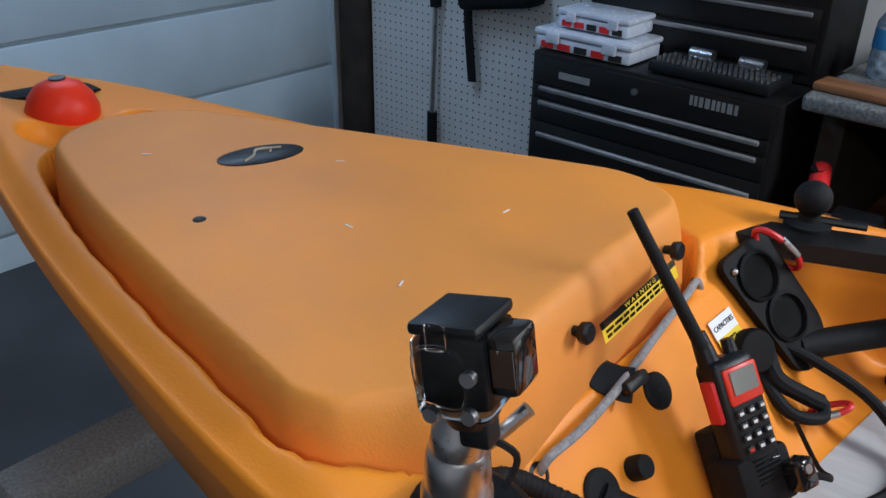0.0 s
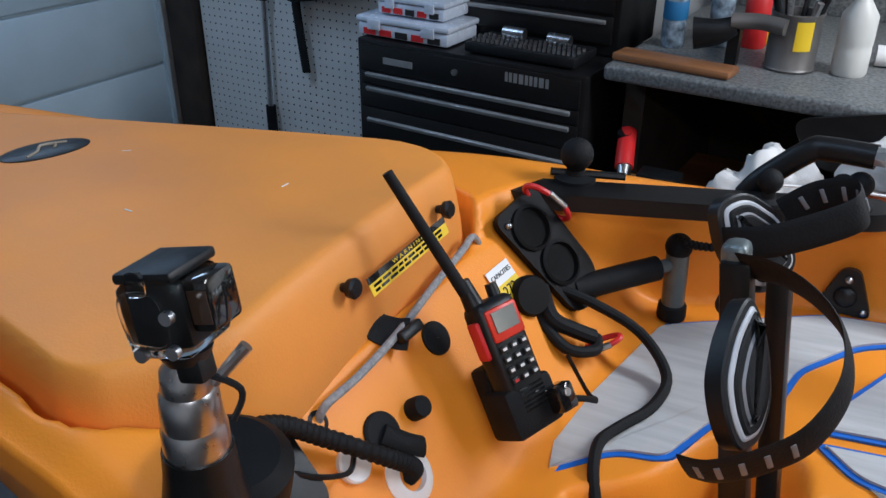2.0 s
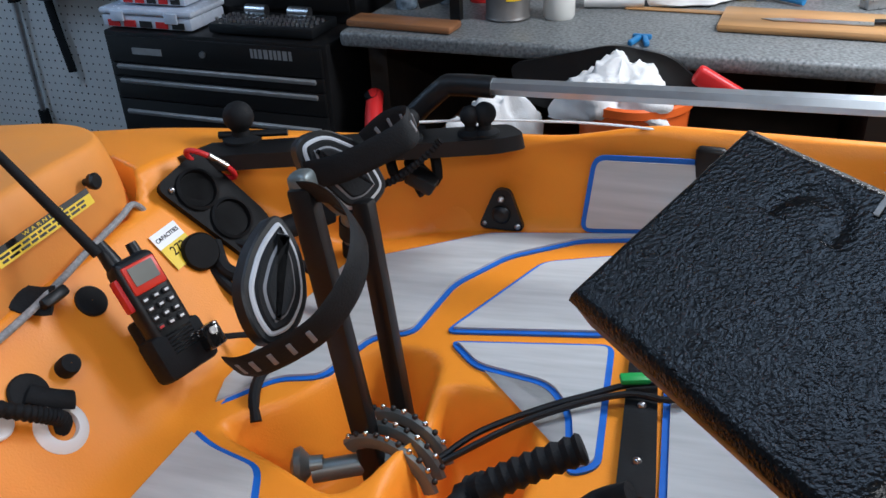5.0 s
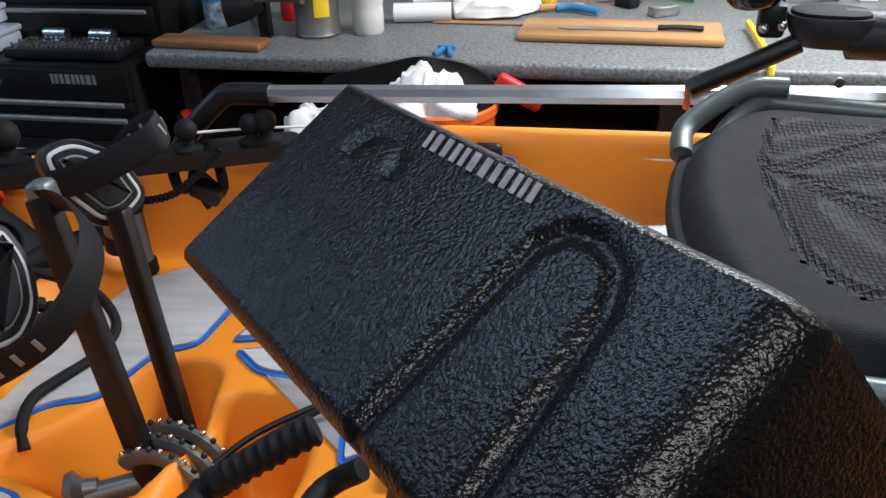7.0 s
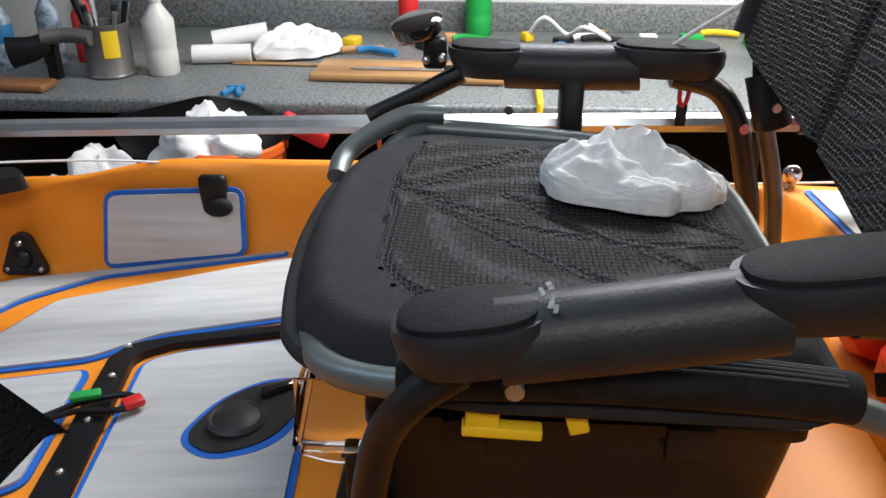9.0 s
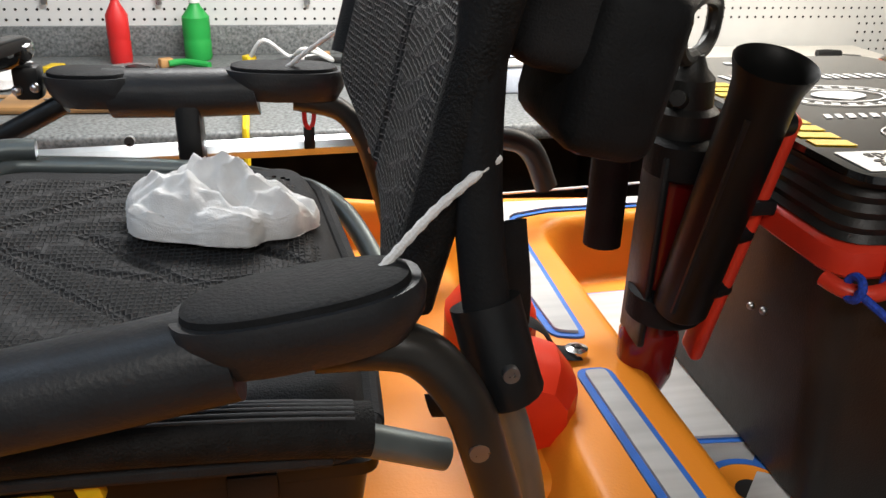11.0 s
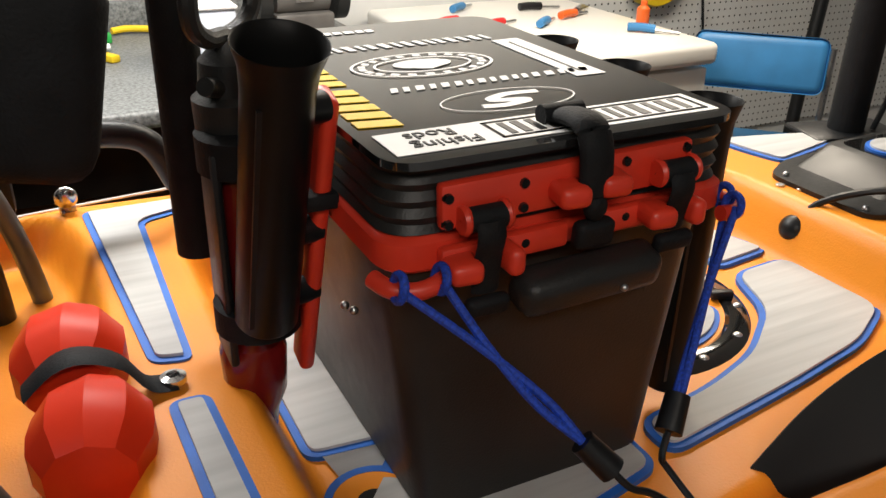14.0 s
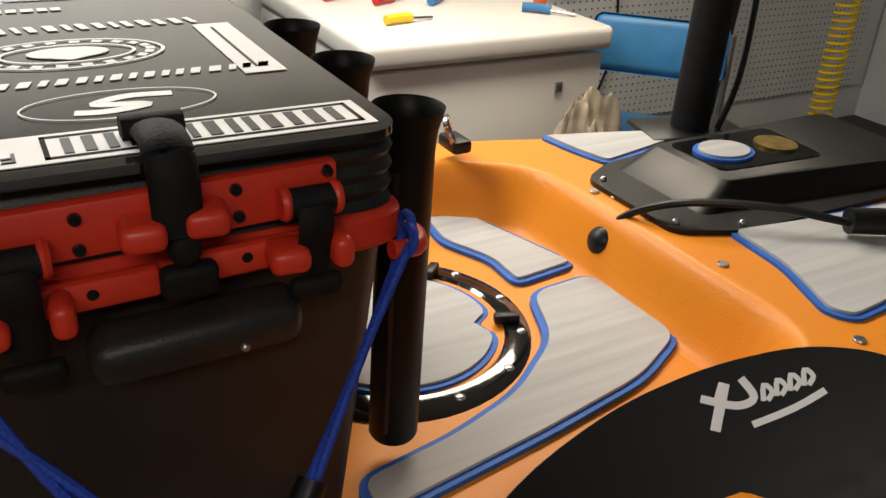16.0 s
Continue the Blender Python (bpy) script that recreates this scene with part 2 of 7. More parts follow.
LID = soft([(-0.905, 0.492), (-0.945, 0.58), (-0.895, 0.705), (-0.60, 0.842), (-0.28, 0.995), (-0.155, 0.955), (-0.105, 0.495), (-0.115, 0.44), (-0.15, 0.40), (-0.18, 0.372), (-0.22, 0.368), (-0.30, 0.379), (-0.41, 0.392), (-0.559, 0.415), (-0.667, 0.432), (-0.80, 0.462)], 0.05, 6)
PIT = soft([(-0.13, 0.46), (-0.14, 1.0), (-0.11, 1.09), (0.0, 1.19), (0.2, 1.29), (0.70, 1.325), (1.0, 1.33), (1.46, 1.315), (1.49, 1.20), (1.47, 0.42), (0.6, 0.385), (0.0, 0.40)], 0.05)
TANK = soft([(1.62, 0.50), (1.615, 1.22), (1.75, 1.235), (2.22, 1.20), (2.40, 1.08), (2.41, 0.62), (2.25, 0.50)], 0.06)
WELLS = [soft([(0.085, 0.735), (0.17, 0.80), (0.22, 0.93), (0.31, 0.93), (0.34, 0.80), (0.30, 0.66), (0.20, 0.70)], 0.04), soft([(0.35, 0.64), (0.335, 0.87), (0.45, 0.855), (0.49, 0.76), (0.48, 0.60)], 0.05)]


def hull_z(X, Y):
    yn, yf = NEAR(X), FAR(X)
    edge = np.minimum(Y - yn, yf - Y)
    z = 1.055 + 0.03 * sstep(-0.6, -1.3, X) - 0.03 * sstep(-0.3, 0.1, X) * (1 - sstep(0.35, 0.55, X)) * sstep(0.9, 1.2, Y)
    z = z + 0.012 * sstep(0.0, 0.04, edge)
    z = z - 0.021 * sstep(1.2, 1.45, X) + 0.008 * sstep(2.2, 2.45, X)
    z = z + 0.025 * (1 - sstep(-0.17, -0.05, X)) * (1 - sstep(0.50, 0.62, Y))
    d = sdf(X, Y, LID)
    # channel round the hatch, open towards two strap notches at the bow
    z = np.where(X < -0.08, z - 0.11 * (1 - sstep(0.004, 0.014, d)), z)
    for nx, ny in ((-1.0, 0.545), (-0.985, 0.70)):
        z = z - 0.03 * (1 - sstep(0.028, 0.045, np.hypot((X - nx) * 0.6, Y - ny)))
    fl = 0.865 + 0.1 * (X - 0.25)
    cons = 1.02 - 1.15 * (X + 0.125)
    floor = fl + 0.5 * ((cons - fl) + np.sqrt((cons - fl) ** 2 + 0.0009))
    floor = np.minimum(floor, 1.02)
    pit = sdf(X, Y, PIT)
    k = sstep(-0.012, 0.024, pit)
    z = z * k + floor * (1 - k)
    for w in WELLS:
        z = z - 0.13 * (1 - sstep(-0.04, 0.012, sdf(X, Y, w)))
    t = sdf(X, Y, TANK)
    tf = 0.955 + 0.025 * (X - 1.65)
    k = sstep(-0.035, 0.012, t)
    z = z * k + tf * (1 - k)
    for sx, sy in ((1.685, 0.735), (1.69, 1.02)):
        z = z - 0.06 * (1 - sstep(0.010, 0.016, np.hypot(X - sx, Y - sy)))
    # moulded hollow on the near side of the tank well
    z = z - 0.012 * (1 - sstep(-0.02, 0.006, sdf(X, Y, soft([(1.80, 0.50), (1.83, 0.56), (2.12, 0.60), (2.15, 0.55)], 0.03))))
    return z


def hull_point(x, y):
    return float(hull_z(np.array([[x]], float), np.array([[y]], float))[0, 0])


def grid_mesh(name, X, Y, Z, material, parent, extra=None):
    nu, nv = X.shape
    co = np.stack([X, Y, Z], -1).reshape(-1, 3)
    i = np.arange(nu * nv).reshape(nu, nv)
    f = np.stack([i[:-1, :-1], i[1:, :-1], i[1:, 1:], i[:-1, 1:]], -1).reshape(-1, 4)
    me = bpy.data.meshes.new(name)
    me.from_pydata(co.tolist(), [], f.tolist())
    me.polygons.foreach_set("use_smooth", [True] * len(me.polygons))
    me.materials.append(material)
    ob = new(name, me)
    if parent is not None:
        ob.parent = parent
        ob.matrix_parent_inverse = Matrix.Translation(parent.location).inverted()
    return ob


kayak = thing("fishing_kayak", "orange moulded plastic fishing kayak resting on two stands", "kayak", (0.9, 0.86, 0.62))


def hull():
    xs = np.linspace(-1.45, 3.1, 640)
    # section: keel, side, gunwale, deck, gunwale, side, keel
    v = np.linspace(0, 1, 156)
    X = np.repeat(xs[:, None], len(v), 1)
    yn, yf = NEAR(xs)[:, None], FAR(xs)[:, None]
    Y = yn + (yf - yn) * v[None, :]
    Z = hull_z(X, Y)
    side = []
    for q, (dy, dz) in enumerate([(0.30, -0.36), (0.16, -0.33), (0.06, -0.22), (0.025, -0.10), (0.004, -0.045), (-0.004, -0.02), (0.0, -0.006)]):
        side.append((dy, dz))
    Ya = np.concatenate([yn + np.minimum(dy, (yf - yn) * 0.49) for dy, dz in side], 1)
    Za = np.concatenate([Z[:, :1] + dz for dy, dz in side], 1)
    Yb = np.concatenate([yf - np.minimum(dy, (yf - yn) * 0.49) for dy, dz in side[::-1]], 1)
    Zb = np.concatenate([Z[:, -1:] + dz for dy, dz in side[::-1]], 1)
    Y2, Z2 = np.concatenate([Ya, Y, Yb], 1), np.concatenate([Za, Z, Zb], 1)
    return grid_mesh("hull", np.repeat(xs[:, None], Y2.shape[1], 1), Y2, Z2, ORANGE, kayak)


hull()


def hatch():
    h = thing("bow_hatch_lid", "large orange moulded bow hatch lid, lightly scuffed", "hatch lid", (-0.5, 0.66, 1.0))
    xs, ys = np.linspace(-0.97, -0.08, 230), np.linspace(0.36, 1.0, 170)
    X, Y = np.meshgrid(xs, ys, indexing="ij")
    d = sdf(X, Y, LID)
    top = 1.135 - 0.012 * ((Y - 0.68) / 0.3) ** 2
    wide = 0.017 + 0.025 * sstep(-0.24, -0.15, X)
    Z = top - 0.115 * (np.clip((d + wide) / wide, 0, 1.12)) ** 3.0
    ob = grid_mesh("lid_shell", X, Y, np.where(d < 0.006, Z, 0.95), LIDOR, h)
    bm = B()
    bm.from_mesh(ob.data)
    kill = [v for v in bm.verts if v.co.z < 0.96]
    bmesh.ops.delete(bm, geom=kill, context="VERTS")
    bm.to_mesh(ob.data)
    bm.free()
    return h


HATCH = hatch()


def pad(pts, z, label="", r=0.02, edge=0.008, m=None):
    """A grey foam mat with a blue edge."""
    p = rounded(pts, r)
    f = z if callable(z) else (lambda x, y: z)
    t = thing("deck_mat", label or "grey foam deck mat with a blue edge on the kayak", "deck mat", (sum(q[0] for q in p) / len(p), sum(q[1] for q in p) / len(p), f(p[0][0], p[0][1])), "foam deck mats")
    part("edge", prism(B(), p, lambda x, y: f(x, y) - 0.006, lambda x, y: f(x, y) + 0.004), BLUE, t, "blue foam edge")
    part("mat", prism(B(), inset(p, edge), lambda x, y: f(x, y) + 0.0035, lambda x, y: f(x, y) + 0.0075), GREY, t)
    return t


fl = lambda x, y: deck_z(x)
tf = lambda x, y: 0.957 + 0.025 * (x - 1.65)
pad([(0.06, 0.755), (0.03, 0.84), (0.06, 1.14), (0.27, 1.27), (0.72, 1.312), (0.72, 1.298), (0.43, 1.255), (0.33, 1.19), (0.275, 1.10), (0.262, 0.965), (0.21, 0.945), (0.18, 0.845), (0.12, 0.83)], fl)
pad([(0.30, 0.975), (0.385, 1.185), (0.72, 1.285), (1.0, 1.30), (1.0, 1.095), (0.78, 1.085), (0.60, 1.055), (0.525, 1.003)], fl)
pad([(0.315, 0.957), (0.535, 0.985), (0.563, 0.76), (0.53, 0.74), (0.505, 0.84), (0.47, 0.885), (0.37, 0.905)], fl)
pad([(0.598, 0.985), (0.612, 1.003), (0.65, 1.018), (0.825, 1.04), (0.838, 0.95), (0.862, 0.70), (0.86, 0.66), (0.635, 0.66)], fl)
pad([(0.06, 0.725), (0.11, 0.70), (0.19, 0.68), (0.23, 0.60), (0.25, 0.46), (0.06, 0.46)], fl)
rim = lambda x, y: 1.0445
pad([(1.532, 0.895), (1.508, 1.30), (1.95, 1.30), (1.95, 1.262), (1.64, 1.255), (1.578, 1.235), (1.572, 0.885)], rim, r=0.015)
pad([(1.535, 0.825), (1.573, 0.825), (1.585, 0.5), (1.545, 0.5)], rim, r=0.015)
pad([(1.66, 0.55), (1.66, 0.70), (1.74, 0.79), (1.65, 0.80), (1.65, 1.15), (1.95, 1.15), (1.95, 0.64), (1.75, 0.6)], tf)
pad([(2.25, 1.06), (2.26, 1.14), (2.33, 1.12), (2.385, 0.932), (2.281, 0.922), (2.283, 0.99)], tf)
pad([(2.282, 0.902), (2.385, 0.907), (2.39, 0.745), (2.30, 0.70), (2.163, 0.675), (1.97, 0.648), (1.97, 0.704), (2.08, 0.721), (2.164, 0.748), (2.248, 0.81)], tf, r=0.03)

# ---- crate and its gear ----
def frame_m(origin, up, right):
    """A pose with local z along up and local x close to right."""
    z = Vector(up).normalized()
    x = (Vector(right) - z * Vector(right).dot(z)).normalized()
    y = z.cross(x)
    m = Matrix((x, y, z)).transposed().to_4x4()
    m.translation = Vector(origin)
    return m


def rect(x0, x1, y0, y1):
    return [(x0, y0), (x1, y0), (x1, y1), (x0, y1)]


def loft(bm, sections):
    """Skin between closed outlines at given heights: [(pts, z), ...], capped."""
    rings = [[bm.verts.new((p[0], p[1], z)) for p in pts] for pts, z in sections]
    n = len(rings[0])
    for a, b in zip(rings, rings[1:]):
        for i in range(n):
            bm.faces.new((a[i], a[(i + 1) % n], b[(i + 1) % n], b[i]))
    bm.faces.new(rings[0][::-1])
    bm.faces.new(rings[-1])
    bmesh.ops.recalc_face_normals(bm, faces=bm.faces)
    return bm


def text_mesh(s, size, m, material, name, parent, depth=0.0004):
    cu = bpy.data.curves.new("text", "FONT")
    cu.body, cu.size, cu.extrude, cu.align_x, cu.align_y = s, size, depth, "CENTER", "CENTER"
    tmp = bpy.data.objects.new("text", cu)
    me = bpy.data.meshes.new_from_object(tmp)
    bpy.data.objects.remove(tmp)
    me.transform(m)
    me.materials.clear()
    me.materials.append(material)
    ob = new(name, me)
    ob.parent = parent
    ob.matrix_parent_inverse = Matrix.Translation(parent.location).inverted() if parent.parent is None else Matrix()
    return ob


def bars(n, x0, x1, y, h, z, seed, slant=0.0, gap=0.25):
    """A run of bars of uneven width, in place of writing that is not lettered."""
    rnd = random.Random(seed)
    bm = B()
    w = [rnd.uniform(0.7, 1.3) for _ in range(n)]
    k = (x1 - x0) / sum(w)
    x = x0
    for q in w:
        a, b = x + q * k * gap / 2, x + q * k * (1 - gap / 2)
        prism(bm, [(a, y - h / 2), (b, y - h / 2), (b + slant, y + h / 2), (a + slant, y + h / 2)], z, z + 0.0006)
        x += q * k
    return bm


def ring_flat(bm, cx, cy, rx, ry, w, z, n=40):
    lo = [[bm.verts.new((cx + (rx - k) * math.cos(2 * math.pi * i / n), cy + (ry - k) * math.sin(2 * math.pi * i / n), z)) for i in range(n)] for k in (0, w)]
    for i in range(n):
        bm.faces.new((lo[0][i], lo[0][(i + 1) % n], lo[1][(i + 1) % n], lo[1][i]))
    return bm


def crate():
    t = thing("tackle_crate", "dark grey tackle crate with orange-red trim and sticker-covered black lid", "tackle crate", (1.84, 0.85, 0.957))
    R = lambda x0, x1, y0, y1, r=0.03: rounded(rect(x0, x1, y0, y1), r, 6)
    body = loft(B(), [(R(1.724, 1.950, 0.663, 1.02), 0.961), (R(1.716, 1.958, 0.656, 1.03), 0.97), (R(1.692, 1.985, 0.655, 1.05), 1.18), (R(1.688, 1.988, 0.65, 1.055), 1.222)])
    part("body", body, CRATE, t)
    for px in (1.76, 1.85, 1.93):
        part("rib", box(B(), (0.006, 0.006, 0.17), frame_m((px, 0.668 , 1.07), (0, -0.13, 1), (1, 0, 0)), 0.002), CRATE, t)
    for y in (0.74, 0.92):
        part("rivet", ball(B(), (1.69, y, 1.14), 0.004), SILVER, t)
    tray = loft(B(), [(R(1.682, 1.992, 0.642, 1.062), 1.219), (R(1.678, 1.996, 0.638, 1.066), 1.223), (R(1.678, 1.996, 0.638, 1.066), 1.243), (R(1.684, 1.99, 0.644, 1.06), 1.248)])
    part("tray", tray, RED, t, "orange-red plastic accessory tray band")
    sec = []
    for i in range(9):
        d = 0.003 if i % 2 else 0.0
        sec.append((R(1.681 + d, 1.993 - d, 0.641 + d, 1.063 - d, 0.035), 1.249 + i * 0.0064))
    part("lid", loft(B(), sec + [(R(1.69, 1.984, 0.65, 1.054, 0.035), 1.304)]), CRATE, t, "ribbed dark grey plastic lid")
    top = part("lid_plate", loft(B(), [(R(1.678, 1.985, 0.628, 1.068, 0.03), 1.303), (R(1.678, 1.985, 0.628, 1.068, 0.03), 1.309)]), PLATEM, t, "glossy black top plate with stickers")
    z = 1.3095
    # stickers, seen upside down from the near side
    part("long_sticker", prism(B(), rect(1.69, 1.972, 0.643, 0.69), z, z + 0.0006), LABELW, t, "white sticker")
    part("sticker_frame", prism(prism(prism(prism(B(), rect(1.775, 1.965, 0.648, 0.651), z, z + 0.001), rect(1.775, 1.965, 0.682, 0.685), z, z + 0.001), rect(1.775, 1.778, 0.648, 0.685), z, z + 0.001), rect(1.962, 1.965, 0.648, 0.685), z, z + 0.001), GLOSSB, t)
    part("sticker_lettering", bars(14, 1.783, 1.957, 0.6665, 0.025, z + 0.0006, 3, gap=0.5), TOOLBLACK, t)
    flip = pose(1.735, 0.667, z + 0.001, 0, 0, 180)
    text_mesh("Fishing\n  Rods", 0.02, flip, TOOLBLACK, "sticker_lettering_line", t)
    part("side_sticker", prism(B(), rect(1.925, 1.957, 0.775, 0.935), z, z + 0.0006), LABELW, t, "white sticker")
    part("side_sticker_lettering", prism(B(), rect(1.937, 1.9395, 0.79, 0.92), z + 0.0006, z + 0.001), TOOLBLACK, t)
    oval = [(1.815 + 0.072 * math.cos(a), 0.87 + 0.043 * math.sin(a)) for a in np.linspace(0, 2 * math.pi, 40, endpoint=False)]
    inner = [(1.815 + 0.048 * math.cos(a), 0.87 + 0.026 * math.sin(a)) for a in np.linspace(0, 2 * math.pi, 40, endpoint=False)]
    part("oval_sticker", ring_flat(ring_flat(B(), 1.815, 0.87, 0.072, 0.043, 0.003, z + 0.0006), 1.815, 0.87, 0.05, 0.027, 0.003, z + 0.0006), LABELW, t, "white oval emblem")
    part("oval_emblem", prism(prism(B(), [(1.815 + 0.030 * math.cos(a) , 0.872 + 0.016 * math.sin(a)) for a in np.linspace(0, 6.2, 18)], z, z + 0.0007), [(1.80, 0.858), (1.83, 0.858), (1.815, 0.85)], z, z + 0.0008), LABELW, t)
    bm = B()
    for i in range(22):
        a = 2 * math.pi * i / 22
        box(bm, (0.007, 0.008, 0.0008), pose(1.815 + 0.061 * math.cos(a), 0.87 + 0.035 * math.sin(a), z, 0, 0, math.degrees(a)))
    part("oval_lettering", bm, LABELW, t)
    part("round_sticker", ring_flat(B(), 1.83, 0.735, 0.062, 0.03, 0.0015, z + 0.0006), LABELW, t, "thin white ring emblem")
    part("round_emblem", tube(B(), [(1.80, 0.725, z), (1.82, 0.722, z), (1.845, 0.73, z), (1.815, 0.738, z), (1.835, 0.75, z), (1.865, 0.748, z)], 0.005, 8, flat=0.15, side=(0, 0, 1)), LABELW, t)
    part("wide_lettering", bars(17, 1.745, 1.95, 0.795, 0.013, z, 7, 0.004, 0.45), LABELW, t)
    part("bold_lettering", bars(16, 1.73, 1.935, 0.955, 0.020, z, 9, -0.004, 0.5), LABELW, t)
    part("small_lettering", bars(5, 1.77, 1.83, 1.03, 0.012, z, 11), LABELW, t)
    bm = B()
    rnd = random.Random(4)
    for i in range(10):
        y = 0.705 + i * 0.0225 + (0.008 if i > 4 else 0)
        prism(bm, [(1.688, y + 0.006), (1.722, y), (1.722, y + 0.016), (1.688, y + 0.022)], z, z + 0.0006)
    part("yellow_lettering", bm, YELLOW, t, "bold yellow lettering")
    # front trim
    part("hinge_strip", box(B(), (0.222, 0.012, 0.035), pose(1.828, 0.636, 1.2735, 0, -1.2), 0.004), RED, t, "red strip with bolts")
    part("lower_strip", box(B(), (0.108, 0.012, 0.020), pose(1.771, 0.634, 1.2315, 0, -1.2), 0.004), RED, t)
    part("lower_strip", box(B(), (0.10, 0.012, 0.020), pose(1.895, 0.634, 1.2365, 0, -1.2), 0.004), RED, t)
    for x, zz in [(1.722, 1.279), (1.722, 1.259), (1.783, 1.281), (1.783, 1.262), (1.873, 1.284), (1.874, 1.266), (1.931, 1.287), (1.786, 1.233), (1.877, 1.238)]:
        part("bolt", cyl(B(), (x, 0.632, zz), (x, 0.6275, zz), 0.0045, 0.0035, 10), GLOSSB, t)
    for x, zz in [(1.816, 1.271), (1.852, 1.274), (1.729, 1.228), (1.900, 1.239)]:
        part("strap_lug", box(B(), (0.026, 0.030, 0.017), pose(x, 0.620, zz, 0, 0, -6), 0.006, 3), RED, t)
    for x, zz in [(1.768, 1.2295), (1.934, 1.239)]:
        part("strap_lug", box(B(), (0.014, 0.030, 0.022), pose(x, 0.620, zz), 0.006, 3), RED, t)
    for x, zz, zb in [(1.748, 1.263, 1.196), (1.917, 1.272, 1.215)]:
        for dx in (-0.0165, 0.0165):
            ear = lathe(B(), [(0.0005, -0.003), (0.010, -0.003), (0.0115, 0.0), (0.010, 0.003), (0.0005, 0.003)], pose(x + dx, 0.624, zz, 0, 90), 20)
            part("hinge_ear", ear, RED, t)
        s = part("latch", cyl(B(), (x - 0.0145, 0.623, zz), (x + 0.0145, 0.623, zz), 0.0095), MATTE, t, "black rubber roller latch")
        part("latch_strap", tube(B(), [(x, 0.615, zz), (x, 0.612, zz - 0.012), (x, 0.617, zz - 0.03), (x, 0.620, zb + 0.01)], 0.0115, 12, flat=0.34, side=(0, 1, 0)), MATTE, s)
        part("latch_grip", box(B(), (0.036, 0.012, 0.016), pose(x, 0.616, zb, 12), 0.005, 3), MATTE, s)
    s = part("latch", tube(B(), [(1.836, 0.668, 1.313), (1.836, 0.650, 1.318), (1.836, 0.630, 1.317), (1.836, 0.620, 1.305), (1.836, 0.617, 1.285), (1.836, 0.617, 1.268)], 0.0145, 16, flat=0.5, side=(0, 0.7, 0.7)), MATTE, t, "thick black rubber centre latch")
    part("latch_bar", cyl(B(), (1.818, 0.668, 1.316), (1.854, 0.668, 1.316), 0.008), MATTE, s)
    part("latch_neck", ball(B(), (1.838, 0.617, 1.258), 0.010, (1, 0.7, 1.2)), MATTE, s)
    part("latch_grip", box(B(), (0.034, 0.014, 0.022), pose(1.839, 0.618, 1.236, 6), 0.005, 3), MATTE, s)
    part("carry_handle", box(B(), (0.13, 0.036, 0.034), pose(1.842, 0.624, 1.195, 14, -1.5), 0.012, 3), CRATE, t, "dark grey side carry handle")
    part("screw", ball(B(), (1.866, 0.6065, 1.188), 0.0032), SILVER, t)
    part("cord_lug", tube(B(), [(1.668, 0.640, 1.224), (1.676, 0.624, 1.221), (1.692, 0.616, 1.220), (1.710, 0.618, 1.222), (1.720, 0.630, 1.225)], 0.0068, 12), RED, t, "red plastic cord loop")
    part("cord_lug", tube(B(), [(1.975, 0.626, 1.224), (1.995, 0.628, 1.222), (2.003, 0.645, 1.222), (1.998, 0.662, 1.224)], 0.0068, 12), RED, t, "red plastic cord loop")
    for y in (0.76, 0.90):
        part("side_rivet", ball(B(), (1.689, y, 1.135), 0.004), SILVER, t)
    for ob in t.children_recursive:
        ob.data.transform(Matrix.Translation((0, 0.018, 0)))
    return t


CRATE_T = crate()


def bungee(name, top, mid, low, label, along=(1, 0, 0)):
    t = thing(name, label, "bungee cord", low)
    for dx in (-0.016, 0.016):
        a = Vector((top[0], top[1] - 0.004, top[2] + 0.003)) + Vector(along) * dx
        part("cord", tube(B(), [a, a.lerp(Vector(low), 0.35) - Vector(along) * dx * 0.5, a.lerp(Vector(low), 0.7) - Vector(along) * dx * 0.6, (low[0] + dx * 0.2, low[1], low[2])], 0.0034, 8), BLUE2, t)
        ring = [a + Vector((0.002 * math.sin(q), 0.009 * math.cos(q) + 0.004, 0.009 * math.sin(q) + 0.001)) for q in np.linspace(0, 2 * math.pi, 12)]
        part("loop", tube(B(), ring, 0.0034, 8, 2), BLUE2, t)
    d = (Vector(low) - Vector(top)).normalized()
    part("cord_lock", cyl(B(), Vector(low) - d * 0.015, Vector(low) + d * 0.016, 0.010, 0.011, 14), BLACK, t, "black plastic cord lock")
    part("hook", tube(B(), [Vector(low) + d * 0.014, Vector(low) + d * 0.035, Vector(low) + d * 0.05 + Vector((0.012, 0, 0)), mid], 0.0028, 8), BLACK, t)
    return t


BLUE2 = mat("blue_braided_cord", (0.01, 0.06, 0.50), 0.7, var=0.3, scale=400)
bungee("bungee_tie", (1.694, 0.634, 1.222), (1.868, 0.485, 1.05), (1.792, 0.545, 1.108), "blue braided bungee cord stretched over the crate front")
bungee("bungee_tie", (1.990, 0.652, 1.226), (1.866, 0.485, 1.05), (1.880, 0.566, 1.103), "blue braided bungee cord from the crate corner", (0.25, 0.6, 0))


